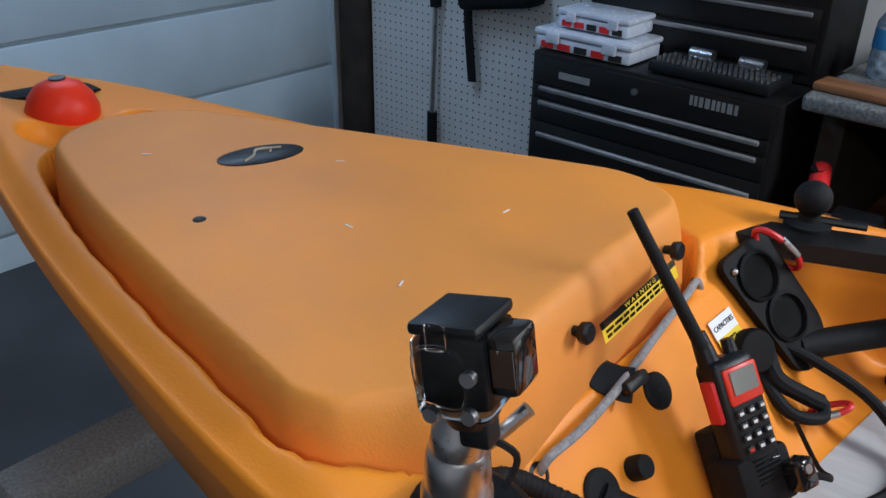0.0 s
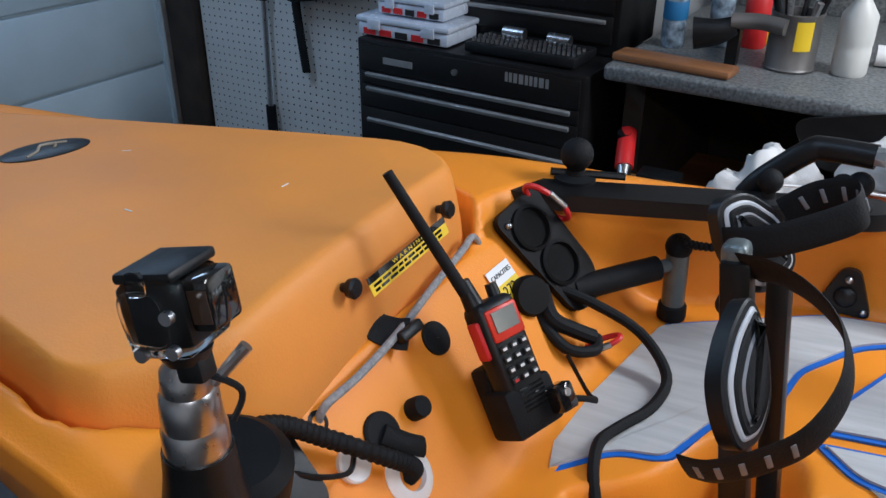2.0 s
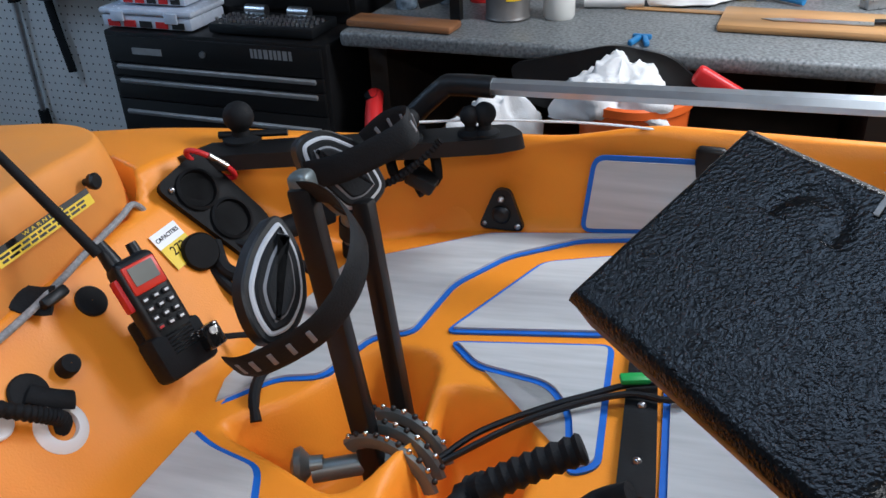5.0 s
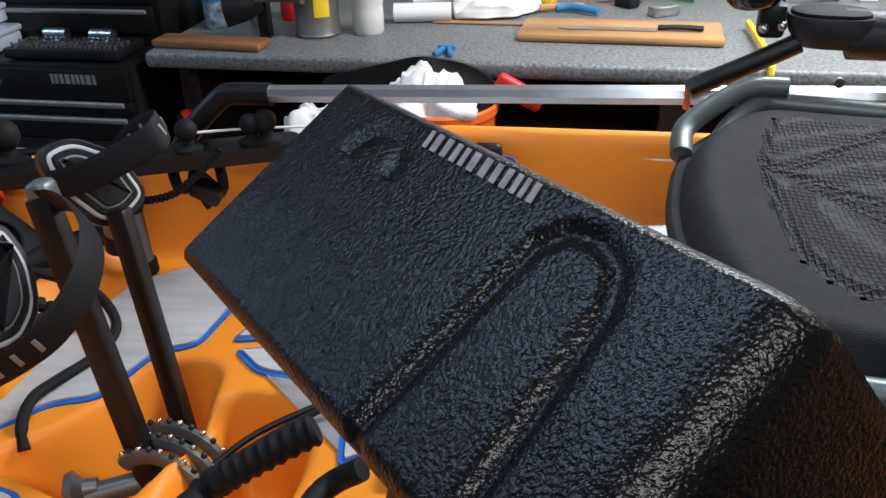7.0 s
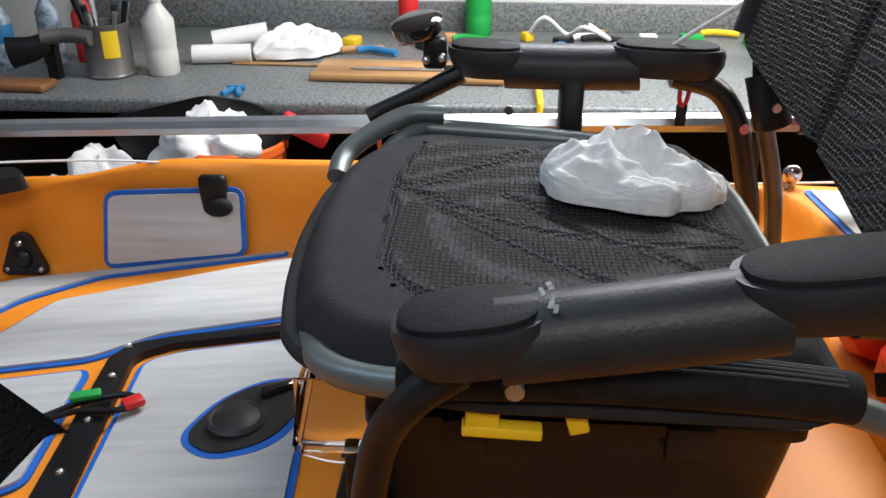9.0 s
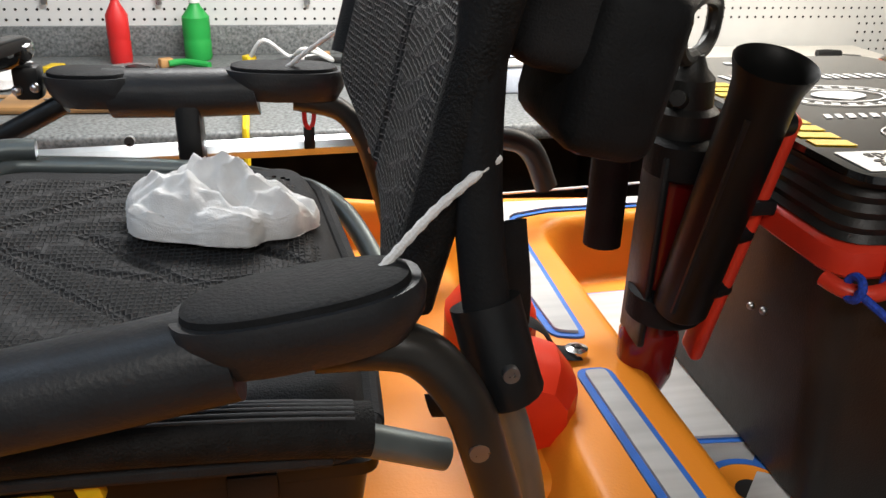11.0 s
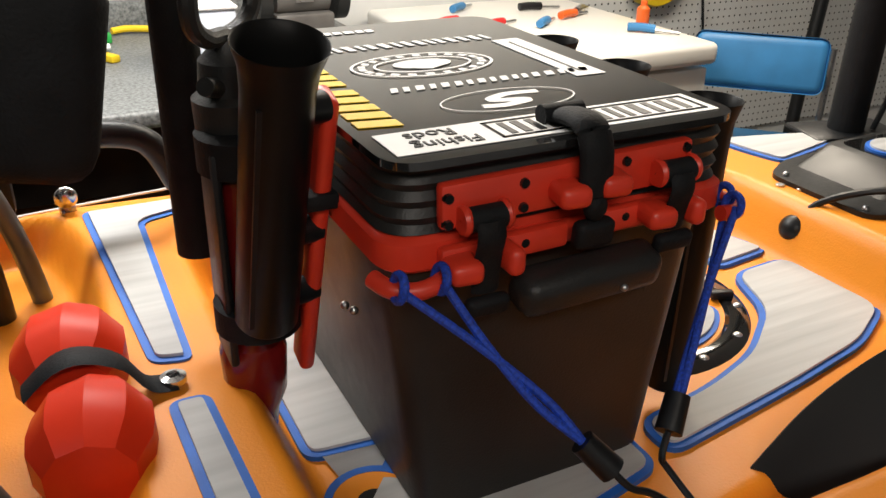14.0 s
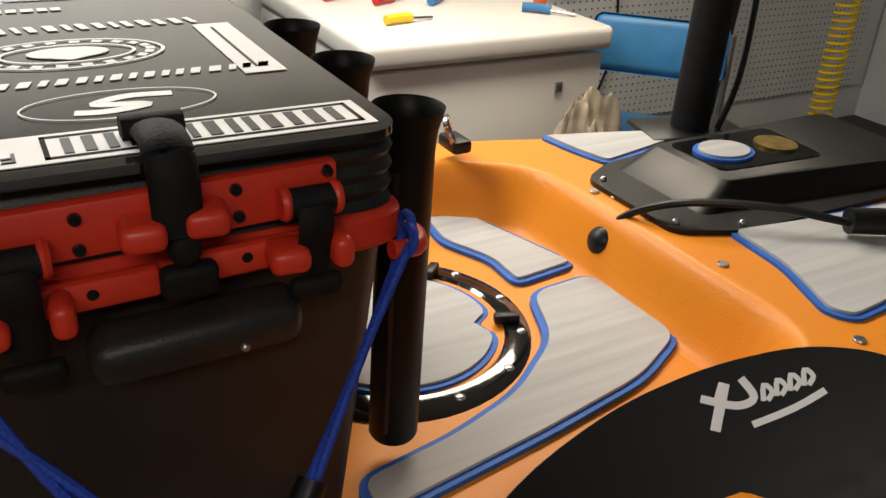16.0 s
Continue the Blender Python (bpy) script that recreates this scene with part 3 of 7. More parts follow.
def scupper(x, y, label):
    t = thing("scupper", label, "drain hole", (x, y, tf(x, y) + 0.006))
    m = Matrix.Translation((x, y, tf(x, y) + 0.006))
    part("ring", lathe(B(), [(0.046, 0), (0.046, 0.003), (0.038, 0.003), (0.038, 0)], m, 36), BLUE, t)
    part("collar", lathe(B(), [(0.0385, 0), (0.0385, 0.0025), (0.020, 0.0012), (0.017, 0.0002), (0.0005, 0.0002)], m, 36), ORANGE, t)
    part("hole", lathe(B(), [(0.016, 0.0004), (0.016, 0.0012), (0.0005, 0.0008)], m, 24), HOLEM, t, "dark drain opening")
    return t


HOLEM = mat("dark_opening", (0.01, 0.01, 0.01), 0.9)
scupper(1.688, 0.716, "round drain hole with a blue foam edge in the tank well")


def rod_holder(x, y, zt, zb, r=0.026, lean=(0, 0), cut=True, label="black rod holder tube with flared top on the crate"):
    t = thing("rod_holder", label, "rod holder", (x + lean[0], y + lean[1], zb), "rod holders")
    m = frame_m((x + lean[0], y + lean[1], zb), (-lean[0], -lean[1], zt - zb), (1, 0, 0))
    h = (Vector((lean[0], lean[1], zb - zt))).length
    bm = B()
    lathe(bm, [(r * 0.9, 0), (r, 0.004), (r, h - 0.035), (r * 1.06, h - 0.018), (r * 1.26, h - 0.002), (r * 1.27, h), (r * 1.22, h - 0.001), (r * 1.0, h - 0.018), (r * 0.92, h - 0.04), (r * 0.9, 0.01), (0.0005, 0.008)], m, 36)
    part("tube", bm, GLOSS2, t)
    part("seam", box(B(), (0.004, 0.003, h * 0.8), m @ pose(-r * 0.7, -r * 0.72, h * 0.45)), BLACK, t)
    return t


GLOSS2 = mat("satin_black_tube", (0.008, 0.008, 0.0078), 0.4, var=0.15, scale=12, spec=0.14)
rod_holder(1.631, 0.717, 1.380, 1.13, 0.0265, (-0.008, 0.075))
rod_holder(2.026, 0.725, 1.295, 0.99, 0.022, (-0.006, 0.0))
rod_holder(2.030, 0.86, 1.295, 1.0, 0.022)
rod_holder(2.030, 0.99, 1.295, 1.0, 0.022)


def side_rack():
    t = thing("rod_holder_bracket", "orange-red plastic bracket holding rod tubes on the crate side", "bracket", (1.668, 0.74, 1.1))
    part("arm", box(B(), (0.014, 0.030, 0.29), frame_m((1.667, 0.788, 1.195), (0.03, -0.29, 1), (1, 0, 0)), 0.006, 3), RED, t)
    for z, dy in ((1.325, -0.025), (1.215, 0.0), (1.15, 0.01)):
        part("clamp", cyl(B(), (1.632, 0.735 + (1.325 - z) * 0.3, z), (1.668, 0.745 + (1.325 - z) * 0.3, z), 0.012), BLACK, t)
    part("band", box(B(), (0.05, 0.036, 0.014), pose(1.655, 0.77, 1.245), 0.003), MATTE, t)
    return t


side_rack()


def bilge_pump():
    t = thing("bilge_pump", "red and black hand bilge pump standing in a black holder", "bilge pump", (1.63, 0.80, 0.985))
    P = lambda z: (1.624, 0.80, z)
    lean = Matrix.Translation((1.62, 0.845, 0.985)) @ pose(0, 0, 0, 2, 0, 0) @ Matrix.Translation((-1.624, -0.80, -0.985))
    part("barrel", cyl(B(), P(1.05), P(1.29), 0.028), REDCLEAR, t, "translucent dark red pump barrel")
    part("foot", lathe(B(), [(0.018, 0), (0.02, 0.02), (0.029, 0.045), (0.031, 0.09), (0.028, 0.10)], Matrix.Translation((1.624, 0.80, 0.985)), 24), REDCLEAR, t)
    part("nozzle", lathe(B(), [(0.012, -0.01), (0.014, 0.02), (0.02, 0.03)], Matrix.Translation((1.624, 0.80, 0.985)), 18), CRATE, t)
    part("head", lathe(B(), [(0.030, 0), (0.031, 0.03), (0.025, 0.035), (0.023, 0.06), (0.015, 0.068), (0.01, 0.08)], Matrix.Translation((1.624, 0.80, 1.285)), 28), CRATE, t)
    part("spout", cyl(B(), (1.615, 0.79, 1.325), (1.598, 0.765, 1.335), 0.008, 0.007), CRATE, t)
    part("handle", tube(B(), [(1.624, 0.80, 1.345), (1.624, 0.80, 1.362), (1.606, 0.782, 1.366), (1.594, 0.770, 1.380), (1.596, 0.772, 1.405), (1.624, 0.80, 1.415), (1.652, 0.828, 1.405), (1.654, 0.830, 1.380), (1.642, 0.818, 1.366), (1.624, 0.80, 1.362)], 0.0075, 10), CRATE, t, "grey D-shaped pump handle")
    part("strap", lathe(B(), [(0.030, 0), (0.036, 0.004), (0.036, 0.034), (0.030, 0.038)], Matrix.Translation((1.626, 0.79, 1.255)), 24), MATTE, t)
    part("strap", lathe(B(), [(0.030, 0), (0.038, 0.004), (0.038, 0.03), (0.030, 0.034)], Matrix.Translation((1.628, 0.785, 1.105)), 24), MATTE, t)
    part("holder_plate", box(B(), (0.008, 0.05, 0.20), pose(1.60, 0.79, 1.18), 0.003), BLACK, t)
    for ob in t.children:
        ob.data.transform(lean)
    return t


REDCLEAR = mat("dark_red_plastic", (0.16, 0.008, 0.008), 0.2, var=0.1)
bilge_pump()


def pipe(name, pts, r, material, label, category, n=18, smooth=5, **k):
    ob = link(name, tube(B(), pts, r, n, smooth, **k), material)
    return tagged(ob, label, category)


pipe("padded_pole", [(1.598, 0.94, 1.135), (1.599, 0.941, 1.3), (1.602, 0.943, 1.75)], 0.021, MATTE, "tall black foam-padded pole beside the crate", "pole")


# ---- seat ----
def seat():
    t = thing("fishing_chair", "black mesh kayak seat on a grey tube frame with padded armrests", "seat", (1.1, 0.88, 0.95))
    out = rounded([(0.93, 0.635), (0.886, 0.672), (0.868, 0.76), (0.856, 0.88), (0.868, 1.0), (0.945, 1.105), (1.29, 1.09), (1.32, 0.86), (1.31, 0.60), (1.02, 0.605)], 0.05, 6)
    sag = lambda x, y: 1.185 - 0.018 * max(0, 1 - ((x - 1.12) / 0.24) ** 2) * max(0, 1 - ((y - 0.9) / 0.33) ** 2) - 0.02 * max(0, (0.91 - x) / 0.05) ** 2
    xs, ys = np.linspace(0.84, 1.35, 104), np.linspace(0.58, 1.25, 130)
    X, Y = np.meshgrid(xs, ys, indexing="ij")
    d = sdf(X, Y, [tuple(p) for p in out])
    inner = sdf(X, Y, [tuple(p) for p in rounded([(0.985, 0.69), (0.948, 0.75), (0.938, 0.95), (0.965, 1.055), (1.26, 1.04), (1.285, 0.86), (1.28, 0.69)], 0.03)])
    base = 1.186 - 0.02 * np.clip(1 - ((X - 1.12) / 0.26) ** 2, 0, 1) * np.clip(1 - ((Y - 0.9) / 0.34) ** 2, 0, 1)
    base = base + 0.022 * sstep(0.85, 1.1, Y)
    base = base - 0.045 * np.clip((d + 0.035) / 0.035, 0, 1.0) ** 2.2
    seams = np.minimum.reduce([np.abs((Y - 0.93) + 0.12 * np.sin((X - 0.95) * 5)) * 1.0] + [np.abs((X - c) - s * (Y - 0.93)) / math.sqrt(1 + s * s) + np.where((Y - 0.93) * q > 0, 0, 1) for c, s, q in ((0.97, 1.2, 1), (1.10, 1.2, 1), (0.95, -1.0, -1), (1.06, -1.0, -1), (1.18, -1.0, -1))])
    seams = np.where(inner < 0, seams, 1)
    Zi = base + 0.006 * (1 - sstep(-0.012, 0.0, inner)) - 0.006 * np.exp(-(seams / 0.005) ** 2)
    for nm, keep, mm, lab in (("cushion_mesh", inner < 0.004, HONEY, "black honeycomb mesh cushion"), ("seat_fabric", (inner > -0.002) & (d < 0.0), FABRIC, "dark grey woven seat border")):
        ob = grid_mesh(nm, X, Y, np.where(keep, Zi, -5), mm, t)
        bm = B()
        bm.from_mesh(ob.data)
        bmesh.ops.delete(bm, geom=[v for v in bm.verts if v.co.z < 0], context="VERTS")
        bm.to_mesh(ob.data)
        bm.free()
        ob["label"] = lab
    part("underside", prism(B(), inset([tuple(p) for p in out], 0.03), 1.12, 1.15), MESHM, t)
    F = [(1.36, 0.98, 1.10), (1.31, 1.07, 1.16), (1.20, 1.095, 1.19), (1.0, 1.10, 1.205), (0.935, 1.085, 1.205), (0.893, 1.02, 1.172), (0.892, 0.88, 1.155), (0.890, 0.74, 1.155), (0.890, 0.672, 1.156), (0.92, 0.622, 1.160), (0.98, 0.600, 1.165), (1.05, 0.582, 1.188), (1.25, 0.588, 1.178), (1.36, 0.60, 1.14)]
    F = [(x + (0.012 if x < 1.0 else 0), y + (0.008 if y < 0.75 else 0), z - 0.012) for x, y, z in F]
    part("hem", tube(B(), [(p[0], p[1], 1.143 + 0.022 * float(sstep(0.85, 1.1, p[1]))) for p in list(out) + [out[0]]], 0.009, 10, 2), FABRIC, t)
    part("frame", tube(B(), F, 0.012, 14), GREYTUBE, t, "grey anodised seat frame tube")
    LEVEL = Matrix(((1, 0, 0, 0), (0, 1, 0, 0), (-0.176, 0, 1, 0.036 + 0.176 * 1.055), (0, 0, 0, 1)))
    # near armrest
    def arm(y, dz):
        k0 = set(t.children)
        a = part("armrest", tube(B(), [(1.055, y, 1.222), (1.14, y, 1.236), (1.225, y, 1.252)], 0.029, 20), RUB, t, "black foam armrest sleeve")
        for p0, p1, zz in ((0.985, 1.088, 1.236), (1.19, 1.335, 1.279)):
            m = frame_m(((p0 + p1) / 2, y, zz), (-0.15, 0, 1), (1, 0, 0))
            outl = [(math.copysign(abs(math.cos(q)) ** 0.75, math.cos(q)) * (p1 - p0) / 2, math.copysign(abs(math.sin(q)) ** 0.8, math.sin(q)) * 0.034) for q in np.linspace(0, 2 * math.pi, 36, endpoint=False)]
            bm = loft(B(), [([(u * 0.8, v * 0.7) for u, v in outl], -0.03), ([(u * 0.96, v * 0.95) for u, v in outl], -0.014), (outl, 0.0), ([(u * 0.97, v * 0.95) for u, v in outl], 0.006)])
            bm.transform(m)
            q = part("armrest_end", bm, RUB, t, "moulded black plastic armrest end")
            bm = loft(B(), [([(u * 0.9, v * 0.86) for u, v in outl], 0.005), ([(u * 0.88, v * 0.84) for u, v in outl], 0.010), ([(u * 0.8, v * 0.7) for u, v in outl], 0.012)])
            bm.transform(m)
            part("pad", bm, MATTE, q, "soft black foam pad")
        part("rear_tube", tube(B(), [(1.27, y, 1.25), (1.325, y, 1.245), (1.355, y - 0.004, 1.215), (1.372, y - 0.004, 1.17), (1.395, y, 1.08), (1.40, y, 0.97)], 0.0155, 14), DARKTUBE, t)
        if y < 0.9:
            part("front_leg", tube(B(), [(1.03, y, 1.20), (1.0, y, 1.175), (0.975, y + 0.01, 1.13), (0.962, y + 0.015, 1.06), (0.955, y + 0.02, 0.95)], 0.0135, 12), BLACK, t)
        for p in ((1.366, y - 0.017, 1.185), (1.066, y + 0.03 if y > 0.9 else y - 0.0, 1.19)):
            part("bolt", cyl(B(), (p[0], p[1] - 0.003, p[2]), (p[0], p[1] + 0.004, p[2]), 0.0065, n=12), SILVER, t)
        for ob in t.children_recursive:
            if ob not in k0 and ob.name.split(".")[0] in ("armrest", "armrest_end", "pad", "front_leg", "rear_tube") and "moved" not in ob.data.keys():
                ob.data["moved"] = 1
                ob.data.transform(Matrix.Translation((0, 0, dz)) if y < 0.9 else LEVEL)
    arm(0.552, 0.006)
    arm(1.172, 0.036)
    rnd = random.Random(17)
    for k in range(7):
        part("scuff", box(B(), (rnd.uniform(0.002, 0.004), rnd.uniform(0.003, 0.007), 0.0008), pose(1.084 + rnd.uniform(-0.005, 0.004), 0.534 + k * 0.003, 1.2605 + k * 0.0012 + 0.002, 30 - k * 3, -9, rnd.uniform(-30, 30))), CORDG, t, "scuffed pale patch")
    part("front_ring", tube(B(), [(0.985, 1.098, 1.214), (0.944, 1.092, 1.214), (0.905, 1.07, 1.20), (0.872, 1.04, 1.18), (0.868, 1.0, 1.165)], 0.0125, 12), GREYTUBE, t, "silver-grey seat frame tube")
    part("support_block", box(B(), (0.03, 0.05, 0.16), pose(1.145, 1.17, 1.17), 0.006), BLACK, t)
    # backrest
    xs = np.linspace(0, 1, 40)
    V, U = np.meshgrid(np.linspace(0, 1, 60), np.linspace(0, 1, 60), indexing="ij")
    yb = 0.612 - 0.03 * V + U * (0.46 + 0.09 * V)
    xb = 1.355 + 0.10 * V + 0.05 * (2 * U - 1) ** 2 * -0.6
    zb = 1.25 + 0.42 * V + 0.07 * U ** 2 * (1 - V)
    se = np.minimum(np.abs((U - 0.5) * 0.5), np.minimum(np.abs(V - 0.35 - 0.35 * np.abs(U - 0.5)), np.abs(V - 0.7 - 0.35 * np.abs(U - 0.5))) * 0.45)
    xf = xb - 0.02 * (1 - (2 * U - 1) ** 6) + 0.008 * np.exp(-(se / 0.006) ** 2)
    ob = grid_mesh("backrest", xf, yb, zb, HONEY, t)
    ob["label"] = "black mesh backrest with stitched seams"
    ob = grid_mesh("backrest_rear", (xb + 0.025)[:, ::-1], yb[:, ::-1], zb[:, ::-1], FABRIC, t)
    def edge(i):
        return [(float(xb[k, i]) + 0.008, float(yb[k, i]), float(zb[k, i])) for k in range(0, 60, 8)] + [(float(xb[-1, i]) + 0.008, float(yb[-1, i]), float(zb[-1, i]))]
    part("backrest_binding", tube(B(), edge(0), 0.017, 12, flat=0.9), MESHM, t)
    part("backrest_binding", tube(B(), edge(-1), 0.022, 12, flat=0.9), FABRIC, t)
    for y in (0.60, 1.16):
        part("back_post", tube(B(), [(1.375, y, 1.50), (1.372, y, 1.36), (1.378, y - 0.01, 1.27), (1.388, y - 0.02, 1.205)], 0.0155, 16), MATTE, t, "black padded back post")
        part("post_socket", tube(B(), [(1.380, y - 0.005, 1.256), (1.390, y - 0.018, 1.215), (1.396, y - 0.02, 1.196)], 0.0235, 18), BLACK, t, "black plastic post socket")
        part("socket_bolt", cyl(B(), (1.390, y - 0.044, 1.223), (1.390, y - 0.038, 1.223), 0.0055, n=12), SILVER, t)
        part("rear_leg", tube(B(), [(1.40, y + 0.02, 1.18), (1.43, y + 0.03, 1.08), (1.45, y + 0.04, 0.95)], 0.012, 12), GREYTUBE, t)
    part("back_pocket", box(B(), (0.09, 0.20, 0.15), pose(1.46, 0.74, 1.46, 0, 12), 0.02, 3), FABRIC, t, "black fabric back pocket")
    part("back_pocket", box(B(), (0.07, 0.14, 0.12), pose(1.48, 0.70, 1.39, 0, 12), 0.02, 3), MATTE, t)
    part("webbing", tube(B(), [(1.40, 0.62, 1.30), (1.41, 0.63, 1.22), (1.40, 0.66, 1.14), (1.36, 0.68, 1.12)], 0.012, 8, flat=0.2, side=(0, 1, 0)), MATTE, t)
    sl = part("tube_sleeve", tube(B(), [(0.985, 0.588, 1.176), (1.109, 0.590, 1.178), (1.22, 0.594, 1.172), (1.305, 0.602, 1.160)], 0.019, 20, 8), MESHM, t, "black ribbed mesh sleeve over the frame tube")
    for k in range(7):
        a = 1.0 + k * 0.22
        part("rib", tube(B(), [(0.99, 0.588 - 0.0192 * math.cos(a), 1.176 + 0.0192 * math.sin(a)), (1.109, 0.590 - 0.0192 * math.cos(a), 1.178 + 0.0192 * math.sin(a)), (1.22, 0.594 - 0.0192 * math.cos(a), 1.172 + 0.0192 * math.sin(a)), (1.295, 0.601 - 0.0192 * math.cos(a), 1.161 + 0.0192 * math.sin(a))], 0.0012, 6, 4), CORDB, sl)
    return t


def honey():
    m = mat("honeycomb_mesh", (0.022, 0.022, 0.022), 0.65, spec=0.2, var=0.2, scale=50)
    n, l = m.node_tree.nodes, m.node_tree.links
    v = n.new("ShaderNodeTexVoronoi")
    v.feature = "DISTANCE_TO_EDGE"
    v.inputs["Scale"].default_value, v.inputs["Randomness"].default_value = 190, 0.25
    mp = n.new("ShaderNodeMapping")
    mp.inputs["Scale"].default_value = (1, 0.7, 1)
    tc = n["Texture Coordinate"]
    l.new(tc.outputs["Object"], mp.inputs[0])
    l.new(mp.outputs[0], v.inputs["Vector"])
    r = n.new("ShaderNodeMapRange")
    r.inputs["From Max"].default_value = 0.3
    l.new(v.outputs["Distance"], r.inputs[0])
    mx = n.new("ShaderNodeMix")
    mx.data_type = "RGBA"
    mx.inputs[6].default_value, mx.inputs[7].default_value = (0.030, 0.030, 0.031, 1), (0.004, 0.004, 0.004, 1)
    l.new(r.outputs[0], mx.inputs[0])
    l.new(mx.outputs[2], n["Principled BSDF"].inputs["Base Color"])
    b = n.new("ShaderNodeBump")
    b.invert = True
    b.inputs["Strength"].default_value, b.inputs["Distance"].default_value = 0.9, 0.002
    l.new(r.outputs[0], b.inputs["Height"])
    l.new(b.outputs[0], n["Principled BSDF"].inputs["Normal"])
    return m


CORDB = mat("grey_black_piping", (0.05, 0.052, 0.055), 0.7, var=0.1, scale=60)
HONEY = honey()
RUB = mat("grey_black_rubber", (0.019, 0.021, 0.024), 0.45, spec=0.35, var=0.15, scale=25, bump=0.2, bscale=300)
DARKTUBE = mat("dark_anodised_tube", (0.020, 0.019, 0.017), 0.35, 0.0, var=0.15, scale=30)
seat()


def drape(name, centre, size, folds, seed, material, label, category, rot=0, nu=46, nv=40):
    """A crumpled cloth: a closed soft lump with deep folds."""
    rnd = random.Random(seed)
    ph = [rnd.uniform(0, 6.28) for _ in range(6)]
    bm = B()
    bmesh.ops.create_uvsphere(bm, u_segments=nu, v_segments=nv, radius=1)
    for v in bm.verts:
        p = v.co.copy()
        n1 = noise.noise(p * folds + Vector((seed * 3.1, 0, 0)))
        n2 = abs(noise.noise(p * folds * 2.1 + Vector((0, seed * 1.7, 0))))
        ang = math.atan2(p.y, p.x)
        rad = 1 + 0.16 * math.sin(3 * ang + ph[0]) + 0.1 * math.sin(5 * ang + ph[1])
        k = 1 + 0.34 * n1 - 0.34 * n2
        v.co = Vector((p.x * rad * k * size[0], p.y * rad * k * size[1], max(p.z, -0.25) * (1 + 0.5 * n1 - 0.5 * n2) * size[2]))
    lo = min(v.co.z for v in bm.verts)
    bm.transform(pose(centre[0], centre[1], centre[2] - lo, 0, 0, rot))
    ob = link(name, bm, material, angle=80)
    return tagged(ob, label, category)


def towel(name, centre, size, creases, seed, material, label, category, rot=0, lip=0.5):
    """A cloth folded over itself: soft layers with long creases and a rounded hem."""
    rnd = random.Random(seed)
    lines = [(rnd.uniform(-0.5, 0.6), rnd.uniform(-0.5, 0.5), rnd.uniform(0.05, 0.10), rnd.choice((-1, 1))) for _ in range(creases)]
    ph = rnd.uniform(0, 6.28)
    bm = B()
    bmesh.ops.create_uvsphere(bm, u_segments=120, v_segments=70, radius=1)
    for v in bm.verts:
        p = v.co.copy()
        ang = math.atan2(p.y, p.x)
        rad = math.hypot(p.x, p.y) ** 0.8
        out = 1 + 0.10 * math.sin(2 * ang + ph) + 0.07 * math.sin(5 * ang + 2 * ph) + 0.04 * math.sin(9 * ang)
        x, y = math.cos(ang) * rad * out, math.sin(ang) * rad * out
        top = abs(p.z) ** 0.55
        h = 0.55 + 0.3 * noise.noise(Vector((x * 1.3, y * 1.3, seed)))
        for off, slope, w, sg in lines:
            bend = off + slope * x + 0.14 * math.sin(3 * x + ph + off * 5)
            h += sg * 0.34 * math.exp(-((y - bend) / w) ** 2)
        h += 0.26 * noise.noise(Vector((x * 4, y * 5, seed + 3)))
        h = 0.62 + 0.42 * math.tanh((h - 0.62) / 0.42)
        z = top * h if p.z > 0 else -0.16 * top
        k = 1 + 0.05 * noise.noise(Vector((p.z * 4, ang * 2, seed)))
        v.co = Vector((x * k * size[0], y * k * size[1], z * size[2]))
    lo = min(v.co.z for v in bm.verts)
    bm.transform(pose(centre[0], centre[1], centre[2] - lo, 0, 0, rot))
    return tagged(link(name, bm, material, angle=80), label, category)


TERRY = mat("white_terry", (0.80, 0.80, 0.79), 0.95, spec=0.1, var=0.05, scale=60, bump=0.7, bscale=900)


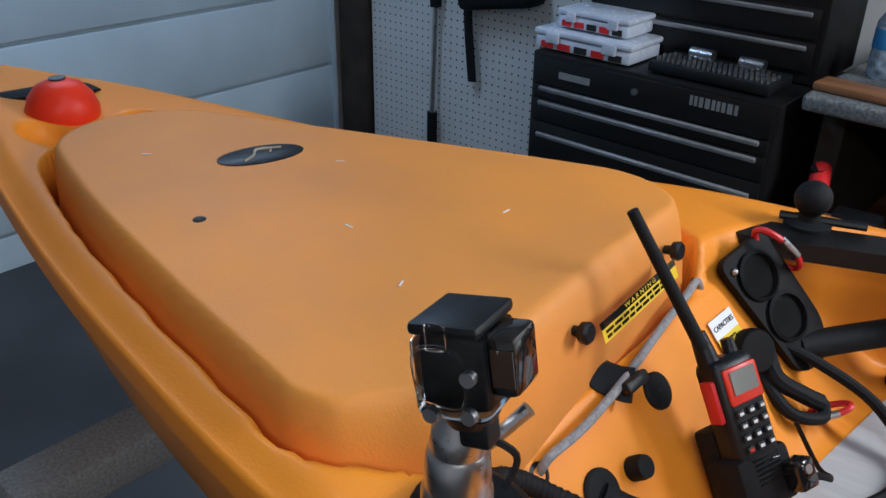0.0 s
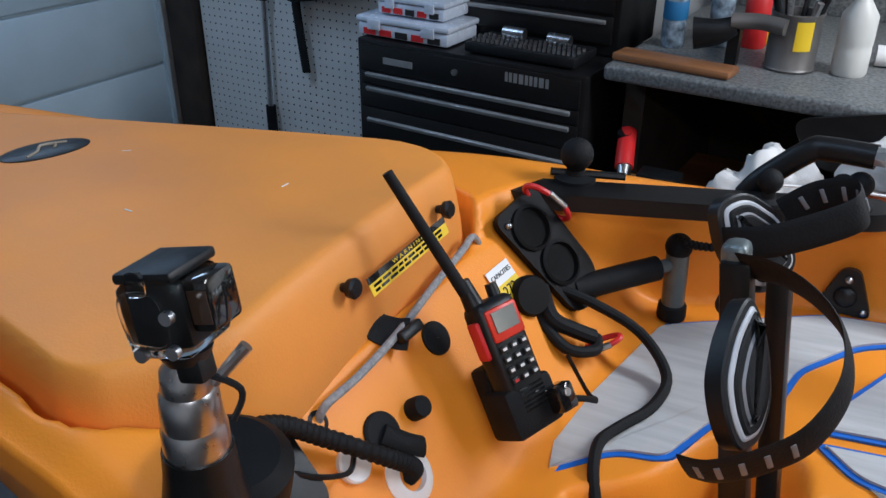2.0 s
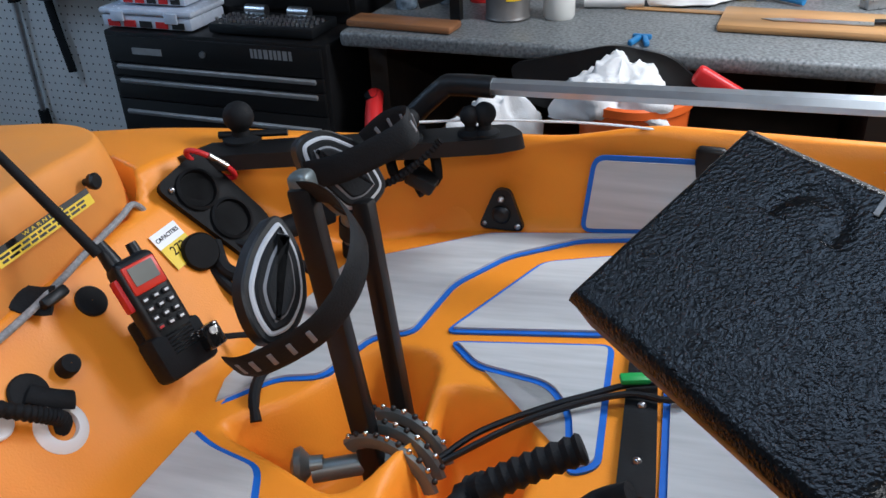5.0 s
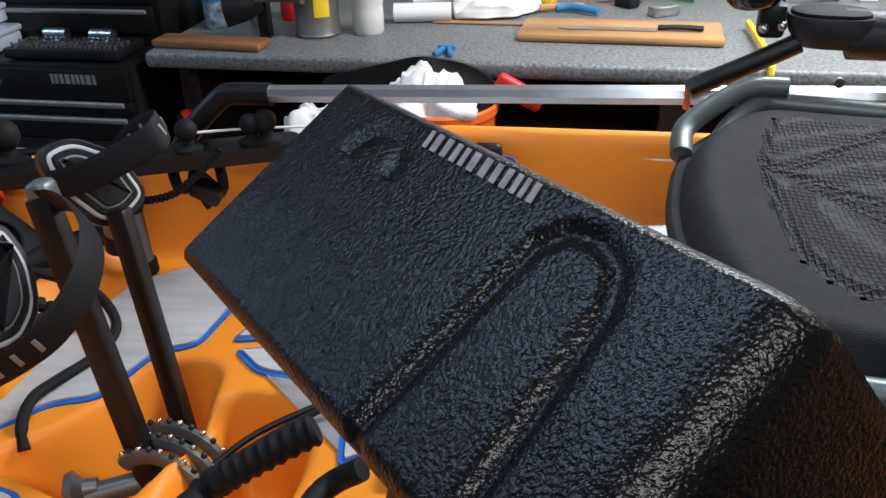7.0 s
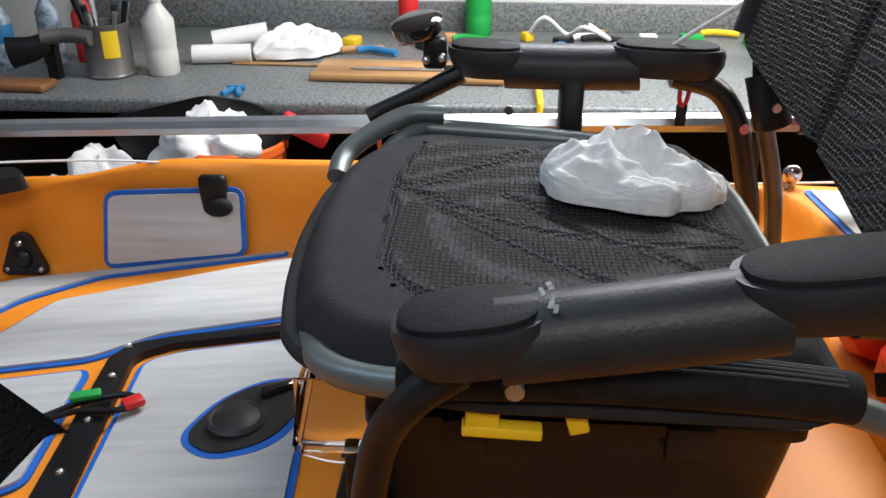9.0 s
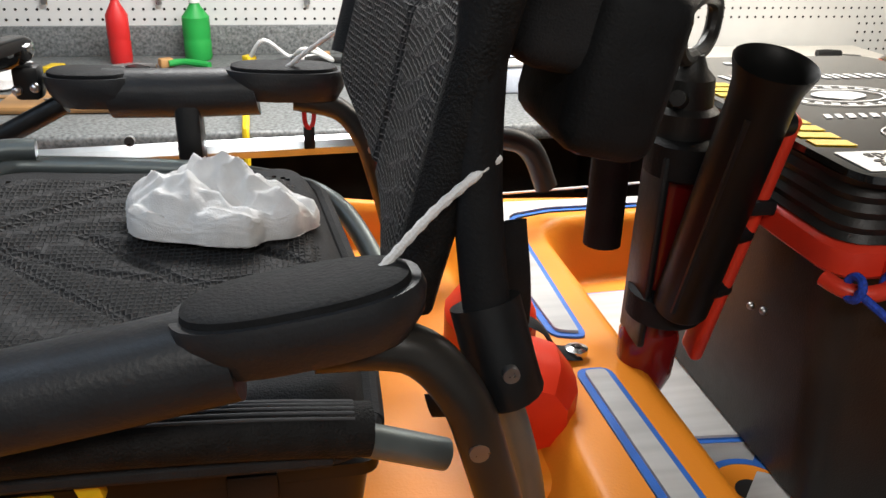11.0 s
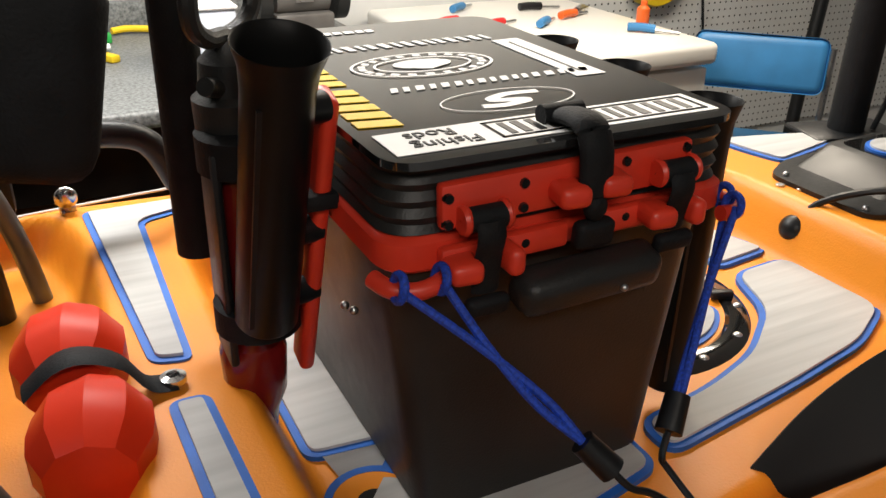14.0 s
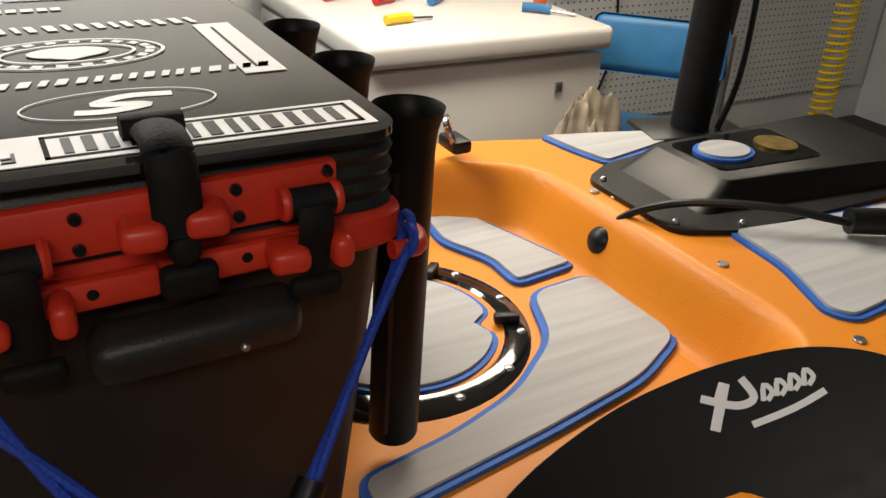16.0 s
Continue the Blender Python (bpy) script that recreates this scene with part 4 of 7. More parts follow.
def terry_cloth(name, centre, size, seed, label, rot):
    """A small towel bunched up: overlapping folds with sharp valleys and hanging ends."""
    bm = B()
    bmesh.ops.create_uvsphere(bm, u_segments=150, v_segments=90, radius=1)
    off = Vector((seed * 2.3, seed, 0))
    for v in bm.verts:
        p = v.co.copy()
        ang = math.atan2(p.y, p.x)
        r = math.hypot(p.x, p.y) ** 0.75
        lobe = 1 + 0.10 * math.sin(2 * ang + 0.8) + 0.26 * noise.noise(Vector((math.cos(ang) * 1.9, math.sin(ang) * 1.9, seed)))
        x, y = math.cos(ang) * r * lobe, math.sin(ang) * r * lobe
        warp = 0.30 * noise.noise(Vector((x * 1.5, y * 1.5, 0)) + off)
        # long folds: rounded ridges with soft valleys
        f1 = abs(math.sin(3.4 * (y + 0.5 * x + warp) + 0.5))
        f2 = abs(math.sin(2.3 * (0.6 * y - x + 1.6 * warp) + 1.1))
        f3 = abs(math.sin(6.5 * (0.8 * y + 0.3 * x - 0.8 * warp) + 0.3))
        h = 0.30 + 0.34 * f1 ** 0.7 + 0.24 * f2 ** 0.8 + 0.11 * f3 + 0.10 * noise.noise(Vector((x * 6, y * 6, 3)) + off)
        h -= 0.20 * abs(noise.noise(Vector((x * 2.4 + y, y * 3.8 - 0.6 * x, 7)) + off)) ** 0.6
        h *= 0.72 + 0.38 * math.exp(-((x + 0.2) ** 2 + (y - 0.25) ** 2) * 1.6)
        top = abs(p.z) ** 0.5
        z = top * h if p.z > 0 else -0.08 * top
        fine = 1 + 0.02 * noise.noise(p * 14 + off)
        v.co = Vector((x * size[0] * fine, y * size[1] * fine, z * size[2]))
    lo = min(v.co.z for v in bm.verts)
    bm.transform(pose(centre[0], centre[1], centre[2] - lo, 0, 0, rot))
    return tagged(link(name, bm, TERRY, angle=80), label, "cloth")


terry_cloth("white_cloth", (1.190, 0.935, 1.178), (0.086, 0.058, 0.066), 3, "crumpled white terry cloth lying on the seat", -20)


# ---- fish finder with its hood ----
def finder():
    t = thing("fish_finder", "fish finder under a pebbled black plastic sun hood", "fish finder", (0.70, 0.37, 1.06))
    o = np.array((0.6625, 0.4805, 1.404))
    e1 = np.array((0.715, -0.699, 0.0))
    e2 = np.array((-0.699, -0.715, -0.65)) / 1.1927
    nn = np.array((-0.381, -0.390, 0.838))
    m = frame_m(o, nn, e1)
    # long top plate folding down over its end
    flat, rad, drop = 0.238, 0.020, 0.075
    q = np.concatenate([np.linspace(0, flat, 210), flat + np.linspace(0.001, rad * 1.5708, 14), flat + rad * 1.5708 + np.linspace(0.003, drop, 24)])
    th = np.clip((q - flat) / rad, 0, 1.32)
    past = np.clip(q - flat - rad * 1.32, 0, None)
    u = np.minimum(q, flat) + rad * np.sin(th) + past * math.cos(1.32)
    w = -rad * (1 - np.cos(th)) - past * math.sin(1.32)
    v = np.linspace(-0.002, 0.114, 150)
    U, V = np.meshgrid(u, v, indexing="ij")
    Q, W = np.meshgrid(q, v, indexing="ij")[0], np.meshgrid(w, v, indexing="ij")[0]
    edge = np.minimum(np.minimum(V + 0.002, 0.114 - V), Q + 0.0)
    W = W - 0.007 * np.clip((0.007 - edge) / 0.007, 0, 1) ** 2
    g = np.full(U.shape, 1.0)
    for path in ([(0.161, 0.130), (0.163, 0.054), (0.165, 0.024), (0.172, 0.014), (0.184, 0.012), (0.197, 0.017), (0.204, 0.030), (0.208, 0.059), (0.216, 0.130)],):
        for (ax, ay), (bx, by) in zip(path, path[1:]):
            ex, ey = bx - ax, by - ay
            k = np.clip(((Q - ax) * ex + (V - ay) * ey) / (ex * ex + ey * ey), 0, 1)
            g = np.minimum(g, np.hypot(Q - ax - k * ex, V - ay - k * ey))
    W = W - 0.0034 * np.exp(-(g / 0.0042) ** 2)
    d2 = np.hypot(Q - 0.062, (V - 0.030))
    W = W - 0.0016 * np.exp(-((d2 - 0.016) / 0.0045) ** 2) * (V < 0.032)
    co = o + U[..., None] * e1 + V[..., None] * e2 + W[..., None] * nn
    ob = grid_mesh("hood_shell", co[..., 0], co[..., 1], co[..., 2], PEBBLE, t)
    ob["label"] = "pebbled black plastic hood"
    def put(name, bm, material, label=""):
        bm.transform(m)
        return part(name, bm, material, t, label)
    # local x along the plate, y up the slope
    put("front_rim", box(B(), (0.246, 0.007, 0.020), pose(0.126, -0.1105, -0.016), 0.003), BLACK)
    put("back_rim", box(B(), (0.246, 0.006, 0.05), pose(0.126, -0.002, -0.032), 0.003), BLACK)
    put("end_rim", box(B(), (0.006, 0.104, 0.05), pose(0.004, -0.056, -0.032), 0.003), BLACK)
    put("unit", box(B(), (0.215, 0.092, 0.035), pose(0.128, -0.054, -0.048), 0.012, 3), BLACK)
    put("gasket", box(B(), (0.225, 0.006, 0.006), pose(0.128, -0.103, -0.036), 0.002), GREYTUBE)
    put("hood_lettering", bars(12, 0.082, 0.153, -0.0085, 0.0085, 0.0004, 21, -0.002, 0.5), CORDG, "pale grey lettering bars")
    part("mount_arm", tube(B(), [(0.73, 0.36, 1.31), (0.71, 0.37, 1.20), (0.69, 0.365, 1.06)], 0.016, 14), BLACK, t)
    part("mount_base", box(B(), (0.09, 0.035, 0.02), pose(0.68, 0.362, 1.072), 0.005), BLACK, t)
    part("cable", tube(B(), [(0.575, 0.597, 1.077), (0.54, 0.581, 1.062), (0.507, 0.563, 1.047), (0.487, 0.551, 1.033), (0.5, 0.4, 1.08)], 0.0125, 12, 8, ribs=0.1), MATTE, t, "ribbed black cable boot")
    part("cable", tube(B(), [(0.616, 0.58, 1.057), (0.582, 0.562, 1.038), (0.6, 0.4, 1.1), (0.58, 0.38, 1.065)], 0.010, 12), MATTE, t)
    return t


def pebble():
    m = mat("pebbled_black", (0.0035, 0.0038, 0.0043), 0.26, var=0.1, scale=30, spec=0.28)
    n, l = m.node_tree.nodes, m.node_tree.links
    v = n.new("ShaderNodeTexNoise")
    v.inputs["Scale"].default_value, v.inputs["Detail"].default_value = 560, 1.5
    l.new(n["Texture Coordinate"].outputs["Object"], v.inputs["Vector"])
    b = n.new("ShaderNodeBump")
    b.inputs["Strength"].default_value, b.inputs["Distance"].default_value = 0.5, 0.0014
    l.new(v.outputs[0], b.inputs["Height"])
    l.new(b.outputs[0], n["Principled BSDF"].inputs["Normal"])
    return m


PEBBLE = pebble()
finder()

# ---- garage: bench side ----
def toolbox():
    t = thing("tool_chest", "black steel tool chest with grey drawer pulls", "tool chest", (-0.93, 2.42, 0.0))
    part("body", box(B(), (0.80, 0.45, 0.87), pose(-0.925, 2.42, 0.437), 0.006), TOOLBLACK, t)
    for z0, z1, pull in ((0.775, 0.86, None), (0.73, 0.772, 0.762), (0.655, 0.727, 0.715), (0.53, 0.652, 0.61), (0.40, 0.526, 0.48), (0.2, 0.396, 0.35)):
        d = part("drawer", box(B(), (0.765, 0.012, z1 - z0), pose(-0.925, 2.191, (z0 + z1) / 2), 0.003), TOOLBLACK, t)
        if pull:
            part("pull", box(B(), (0.72, 0.012, 0.014), pose(-0.925, 2.181, pull, 20), 0.003), STRIPG, d, "brushed grey drawer pull")
    part("lock", cyl(B(), (-0.95, 2.19, 0.82), (-0.95, 2.178, 0.82), 0.010), SILVER, t)
    part("nameplate", box(B(), (0.11, 0.004, 0.02), pose(-1.16, 2.183, 0.815)), STRIPG, t, "grey metal nameplate bar")
    bm = bars(9, -0.78, -0.635, 0, 0.028, 0, 31, gap=0.3)
    bm.transform(pose(0, 2.184, 0.835, 90, 0, 0))
    part("lettering", bm, STRIPG, t, "grey lettering bars")
    return t


toolbox()


def chest_top():
    t = thing("upper_tool_chest", "black upper tool chest standing at the back of the lower one", "tool chest", (-0.93, 2.55, 0.875))
    part("body", box(B(), (0.74, 0.30, 0.50), pose(-0.90, 2.56, 1.125), 0.006), TOOLBLACK, t)
    for z in (0.93, 1.02, 1.13, 1.24):
        d = part("drawer", box(B(), (0.70, 0.010, 0.08), pose(-0.90, 2.406, z + 0.02), 0.003), TOOLBLACK, t)
        part("pull", box(B(), (0.66, 0.01, 0.013), pose(-0.90, 2.398, z + 0.045, 20), 0.003), STRIPG, d)
    return t


chest_top()


def organiser(at, size, label, rot=0):
    t = thing("organiser_box", label, "storage box", at, "organiser boxes")
    x, y, z = at
    part("tray", box(B(), (size[0], size[1], size[2] * 0.62), pose(x, y, z + size[2] * 0.32, 0, 0, rot), 0.008), CLEAR, t)
    part("lid", box(B(), (size[0] * 1.04, size[1] * 1.04, size[2] * 0.3), pose(x, y, z + size[2] * 0.8, 0, 0, rot), 0.008), CLEAR, t, "frosted clear lid")
    for k in (-0.3, 0.3):
        part("latch", box(B(), (size[0] * 0.14, 0.008, size[2] * 0.5), pose(x + size[0] * k, y - size[1] * 0.53, z + size[2] * 0.6), 0.002), CLEAR, t)
    rnd = random.Random(int(size[0] * 1000))
    for k in range(5):
        part("tray_insert", box(B(), (size[0] * 0.13, 0.006, size[2] * 0.3), pose(x + size[0] * (k - 2) * 0.18, y - size[1] * 0.505, z + size[2] * 0.25)), REDP if k in (0, 1, 3) else CRATE, t)
    return t


organiser((-1.17, 2.31, 0.875), (0.34, 0.18, 0.065), "clear plastic organiser box with red parts inside")
organiser((-1.16, 2.33, 0.942), (0.25, 0.15, 0.06), "smaller clear organiser box stacked on another")


def socket_set():
    t = thing("socket_set", "open black tray of chrome sockets on the tool chest", "socket set", (-0.76, 2.31, 0.875))
    part("case", box(B(), (0.36, 0.16, 0.03), pose(-0.76, 2.30, 0.892), 0.006), BLACK, t)
    rnd = random.Random(2)
    for i in range(22):
        for j in range(3):
            part("socket", cyl(B(), (-0.92 + i * 0.0155, 2.245 + j * 0.035, 0.905), (-0.92 + i * 0.0155, 2.245 + j * 0.035, 0.914 + rnd.random() * 0.006), 0.0055, n=8), SILVER, t)
    for x in (-0.83, -0.68):
        part("large_socket", cyl(B(), (x - 0.035, 2.33, 0.925), (x + 0.035, 2.33, 0.925), 0.017, n=16), SILVER, t)
    return t


socket_set()


def bench():
    t = thing("workbench", "long workbench with a grey speckled laminate top and backsplash", "workbench", (1.0, 2.7, 0.0))
    part("worktop", box(B(), (3.0, 0.98, 0.045), pose(1.01, 2.70, 0.888), 0.012, 3), STONE, t, "grey speckled laminate worktop")
    part("backsplash", box(B(), (3.0, 0.02, 0.10), pose(1.01, 3.18, 0.96), 0.004), STONE, t)
    for x in (-0.44, 0.95, 2.4):
        part("leg", box(B(), (0.06, 0.8, 0.86), pose(x, 2.75, 0.43)), DARKWOOD, t)
    part("back_panel", box(B(), (2.9, 0.02, 0.86), pose(1.01, 3.15, 0.43)), DARKWOOD, t)
    part("lower_shelf", box(B(), (2.85, 0.75, 0.025), pose(0.98, 2.62, 0.40)), WOODB, t)
    return t


bench()


def boxed(name, size, m, material, label, category, bevel=0.004, seg=2):
    return tagged(link(name, box(B(), size, m, bevel, seg), material), label, category)


boxed("brown_board", (0.33, 0.085, 0.022), pose(-0.32, 2.285, 0.923, 0, 0, -4), WOODB, "worn brown wooden board on the workbench edge", "board", 0.008)
boxed("cutting_board", (0.55, 0.20, 0.022), pose(0.80, 2.50, 0.923, 0, 0, -2), WOOD, "light wooden cutting board on the workbench", "cutting board", 0.009)
boxed("metal_ruler", (0.60, 0.03, 0.004), pose(0.55, 2.60, 0.914, 0, 0, -2), WOOD, "long brass-coloured ruler on the workbench", "ruler", 0.001)


def bottle(name, at, r, h, material, label, capm, shoulder=0.7, neck=0.35):
    t = thing(name, label, "bottle", at)
    part("body", lathe(B(), [(r * 0.9, 0), (r, 0.008), (r, h * shoulder * 0.45), (r * 0.96, h * shoulder * 0.5), (r, h * shoulder * 0.55), (r, h * shoulder), (r * neck * 1.2, h * 0.88), (r * neck, h * 0.92), (r * neck, h)], Matrix.Translation(at), 24), material, t)
    part("cap", lathe(B(), [(r * neck * 1.15, h * 0.93), (r * neck * 1.15, h * 1.01), (r * neck, h * 1.02)], Matrix.Translation(at), 18), capm, t)
    return t


MILK = mat("milky_plastic", (0.62, 0.62, 0.58), 0.35, var=0.05)
WATER = mat("clear_bottle", (0.30, 0.38, 0.46), 0.12, var=0.4, scale=40)
bottle("spray_bottle", (0.085, 2.475, 0.911), 0.045, 0.22, MILK, "milky white plastic bottle without a sprayer", MILK)
w = bottle("water_bottle", (-0.40, 2.50, 0.911), 0.034, 0.21, WATER, "clear water bottle with a blue label", BLUE)
part("label", lathe(B(), [(0.0345, 0.08), (0.0352, 0.082), (0.0352, 0.13), (0.0345, 0.132)], Matrix.Translation((-0.40, 2.50, 0.911)), 24), BLUECHAIR, w, "blue printed label")
bottle("soda_bottle", (-0.29, 2.58, 0.911), 0.034, 0.22, WATER, "clear soda bottle with a red cap", REDP)
bottle("red_bottle", (-0.20, 2.62, 0.911), 0.036, 0.2, REDP, "red plastic bottle on the workbench", GLOSSB)
bottle("green_bottle", (0.98, 3.10, 0.911), 0.045, 0.2, GREENM, "dark green bottle with a yellow label", LABELW)
bottle("red_spray_can", (0.74, 3.05, 0.911), 0.035, 0.22, REDP, "red spray can at the back of the workbench", WHITE)


def canister():
    t = thing("metal_canister", "grey metal canister holding tools, with a yellow label", "canister", (-0.06, 2.45, 0.911))
    M = Matrix.Translation((-0.06, 2.45, 0.911))
    part("can", lathe(B(), [(0.065, 0), (0.068, 0.006), (0.064, 0.012), (0.064, 0.14), (0.067, 0.146), (0.067, 0.15), (0.06, 0.15), (0.058, 0.03), (0.0005, 0.025)], M, 32), STEELG, t)
    bm = B()
    n = 10
    for k in range(n):
        a0, a1 = -1.35 + k * 0.07, -1.35 + (k + 1) * 0.07
        bm.faces.new([bm.verts.new(M @ Vector((0.0652 * math.cos(a), 0.0652 * math.sin(a), z))) for a, z in ((a0, 0.06), (a1, 0.06), (a1, 0.135), (a0, 0.135))])
    part("label", bm, YELLOW, t, "yellow label")
    rnd = random.Random(9)
    for k in range(14):
        a = rnd.random() * 6.28
        p = Vector((-0.06 + 0.04 * math.cos(a), 2.45 + 0.04 * math.sin(a), 1.0))
        part("tool", cyl(B(), p, p + Vector((math.cos(a) * 0.03, math.sin(a) * 0.03, 0.09 + rnd.random() * 0.06)), 0.006, 0.009, 8), SILVER if k % 2 else BLACK, t)
    return t


STEELG = mat("dull_steel", (0.20, 0.19, 0.18), 0.45, 0.5, var=0.2)
canister()


def nozzle():
    t = thing("vacuum_nozzle", "black vacuum crevice nozzle lying on the workbench", "nozzle", (-0.16, 2.40, 0.96))
    part("tip", tube(B(), [(-0.30, 2.36, 0.99), (-0.24, 2.37, 1.0), (-0.20, 2.38, 1.02)], lambda s: 0.045 - 0.02 * s, 14, flat=0.5, side=(0, 1, 0)), BLACK, t)
    part("tube", tube(B(), [(-0.21, 2.38, 1.03), (-0.14, 2.39, 1.035), (-0.07, 2.38, 1.03)], 0.021, 16), STEELG, t)
    part("support", box(B(), (0.03, 0.03, 0.10), pose(-0.2, 2.40, 0.96)), BLACK, t)
    return t


nozzle()
boxed("battery_charger", (0.11, 0.08, 0.05), pose(-0.17, 2.70, 0.936, 0, 0, 10), YELLOW, "yellow tool battery charger on the workbench", "charger", 0.008)
tagged(link("paper_roll", cyl(cyl(B(), (0.13, 2.60, 0.94), (0.30, 2.63, 0.94), 0.028), (0.17, 2.68, 0.965), (0.33, 2.73, 0.985), 0.03), LABELW), "white paper towel rolls on the workbench", "paper roll")
towel("work_glove", (0.42, 2.72, 0.911), (0.13, 0.08, 0.09), 6, 8, CLOTH, "pile of off-white cotton work gloves on the workbench", "gloves", 20)
rnd = random.Random(12)
for i in range(26):
    x, y = rnd.uniform(0.55, 2.2), rnd.uniform(2.75, 3.12)
    mm = rnd.choice([BLACK, REDP, SILVER, GREENM, YELLOW, CRATE, BLUECHAIR, LABELW, WOOD])
    if i % 3 == 0:
        pipe("hand_tool", [(x, y, 0.925), (x + 0.05, y + 0.01, 0.928), (x + 0.13, y + rnd.uniform(-0.04, 0.04), 0.925)], 0.011, mm, "small hand tool lying on the cluttered workbench", "hand tool", 10, 3)
    else:
        boxed("small_part", (rnd.uniform(0.03, 0.09), rnd.uniform(0.03, 0.07), 0.03), pose(x, y, 0.926, 0, 0, rnd.uniform(0, 90)), mm, "small loose item on the cluttered workbench", "clutter", 0.006)
pipe("electric_lead", [(1.15, 3.0, 0.93), (1.2, 2.95, 1.0), (1.28, 2.98, 0.94), (1.33, 2.9, 0.98), (1.42, 2.96, 0.93), (1.36, 3.05, 0.96)], 0.007, LABELW, "coiled white electric cord on the workbench", "cord", 8)
pipe("extension_lead", [(1.15, 2.6, 0.93), (1.16, 2.25, 0.93), (1.16, 2.19, 0.88), (1.16, 2.185, 0.6), (1.2, 2.2, 0.42)], 0.009, YELLOW, "yellow extension cord hanging over the bench edge", "cord", 8)
# under the bench
def bucket():
    t = thing("orange_bucket", "orange plastic bucket filled with white rags under the bench", "bucket", (0.36, 2.17, 0.46))
    M = Matrix.Translation((0.36, 2.17, 0.46))
    part("pail", lathe(B(), [(0.115, 0), (0.12, 0.01), (0.14, 0.33), (0.147, 0.335), (0.147, 0.355), (0.14, 0.36), (0.135, 0.35), (0.12, 0.05), (0.0005, 0.04)], M, 36), BUCKET, t)
    return t


boxed("low_crate", (1.6, 0.35, 0.06), pose(0.4, 2.13, 0.43), DARKWOOD, "dark wooden plank shelf in front of the bench", "shelf")
boxed("shelf_support", (0.06, 0.3, 0.40), pose(0.4, 2.13, 0.20), DARKWOOD, "dark wooden shelf support post", "post")
bucket()
drape("white_rag", (0.33, 2.13, 0.755), (0.14, 0.11, 0.12), 1.4, 5, CLOTH, "white rags stuffed into the orange bucket", "rag")
drape("white_rag", (0.03, 2.12, 0.50), (0.17, 0.10, 0.19), 1.5, 11, CLOTH, "heap of white rags under the workbench", "rag", 15)
boxed("small_black_box", (0.11, 0.07, 0.08), pose(-0.27, 2.13, 0.63, 0, 0, 5), BLACK, "small black product box under the bench", "box")
boxed("cardboard_tray", (0.40, 0.24, 0.03), pose(-0.22, 2.16, 0.573), WOOD, "cardboard tray under the workbench", "tray")
boxed("tray_stand", (0.36, 0.25, 0.555), pose(-0.22, 2.22, 0.278), DARKWOOD, "dark box standing under the bench", "box")


def grinder():
    t = thing("red_drill", "red and black power drill under the bench", "power drill", (-0.42, 2.2, 0.42))
    part("body", tube(B(), [(-0.42, 2.27, 0.71), (-0.40, 2.21, 0.675), (-0.385, 2.17, 0.645)], 0.026, 14), REDP, t)
    part("chuck", cyl(B(), (-0.386, 2.172, 0.646), (-0.37, 2.13, 0.62), 0.022, 0.012), SILVER, t)
    part("grip", tube(B(), [(-0.42, 2.24, 0.72), (-0.42, 2.26, 0.64), (-0.40, 2.22, 0.585)], 0.02, 12), BLACK, t)
    return t


grinder()
# flat black plate for the dark area in front of the bench edge
pl = [(0.0, 0.0), (0.28, 0.07), (0.42, 0.05), (0.52, -0.03), (0.30, -0.13), (0.06, -0.10)]
bm = prism(B(), rounded(pl, 0.04), -0.01, 0.01)
bm.transform(frame_m((0.02, 2.185, 0.86), (0, -1, 0.12), (1, 0, 0)))
fin = tagged(link("black_saw", bm, TOOLBLACK), "large black blade-shaped plate at the bench front", "tool")
part("saw_handle", box(B(), (0.13, 0.03, 0.05), pose(0.56, 2.16, 0.85, 0, 28, 0), 0.012, 3), REDP, fin, "red handle")
boxed("green_case", (0.35, 0.12, 0.10), pose(1.62, 2.2, 0.46), GREENM, "dark green case under the workbench", "case", 0.01)

# freezer, chair and the far end
def freezer():
    t = thing("chest_freezer", "white chest freezer used as a table", "freezer", (3.06, 2.68, 0.0))
    part("body", box(B(), (0.80, 0.92, 0.84), pose(3.06, 2.68, 0.425), 0.01), FREEZ, t)
    part("lid", box(B(), (0.83, 0.96, 0.07), pose(3.06, 2.675, 0.893), 0.02, 4), FREEZ, t, "white freezer lid")
    part("lock", box(B(), (0.025, 0.01, 0.03), pose(3.30, 2.217, 0.75), 0.002), SILVER, t)
    return t


FREEZ = mat("white_enamel", (0.74, 0.72, 0.67), 0.35, var=0.04, scale=3)
freezer()
rnd = random.Random(5)
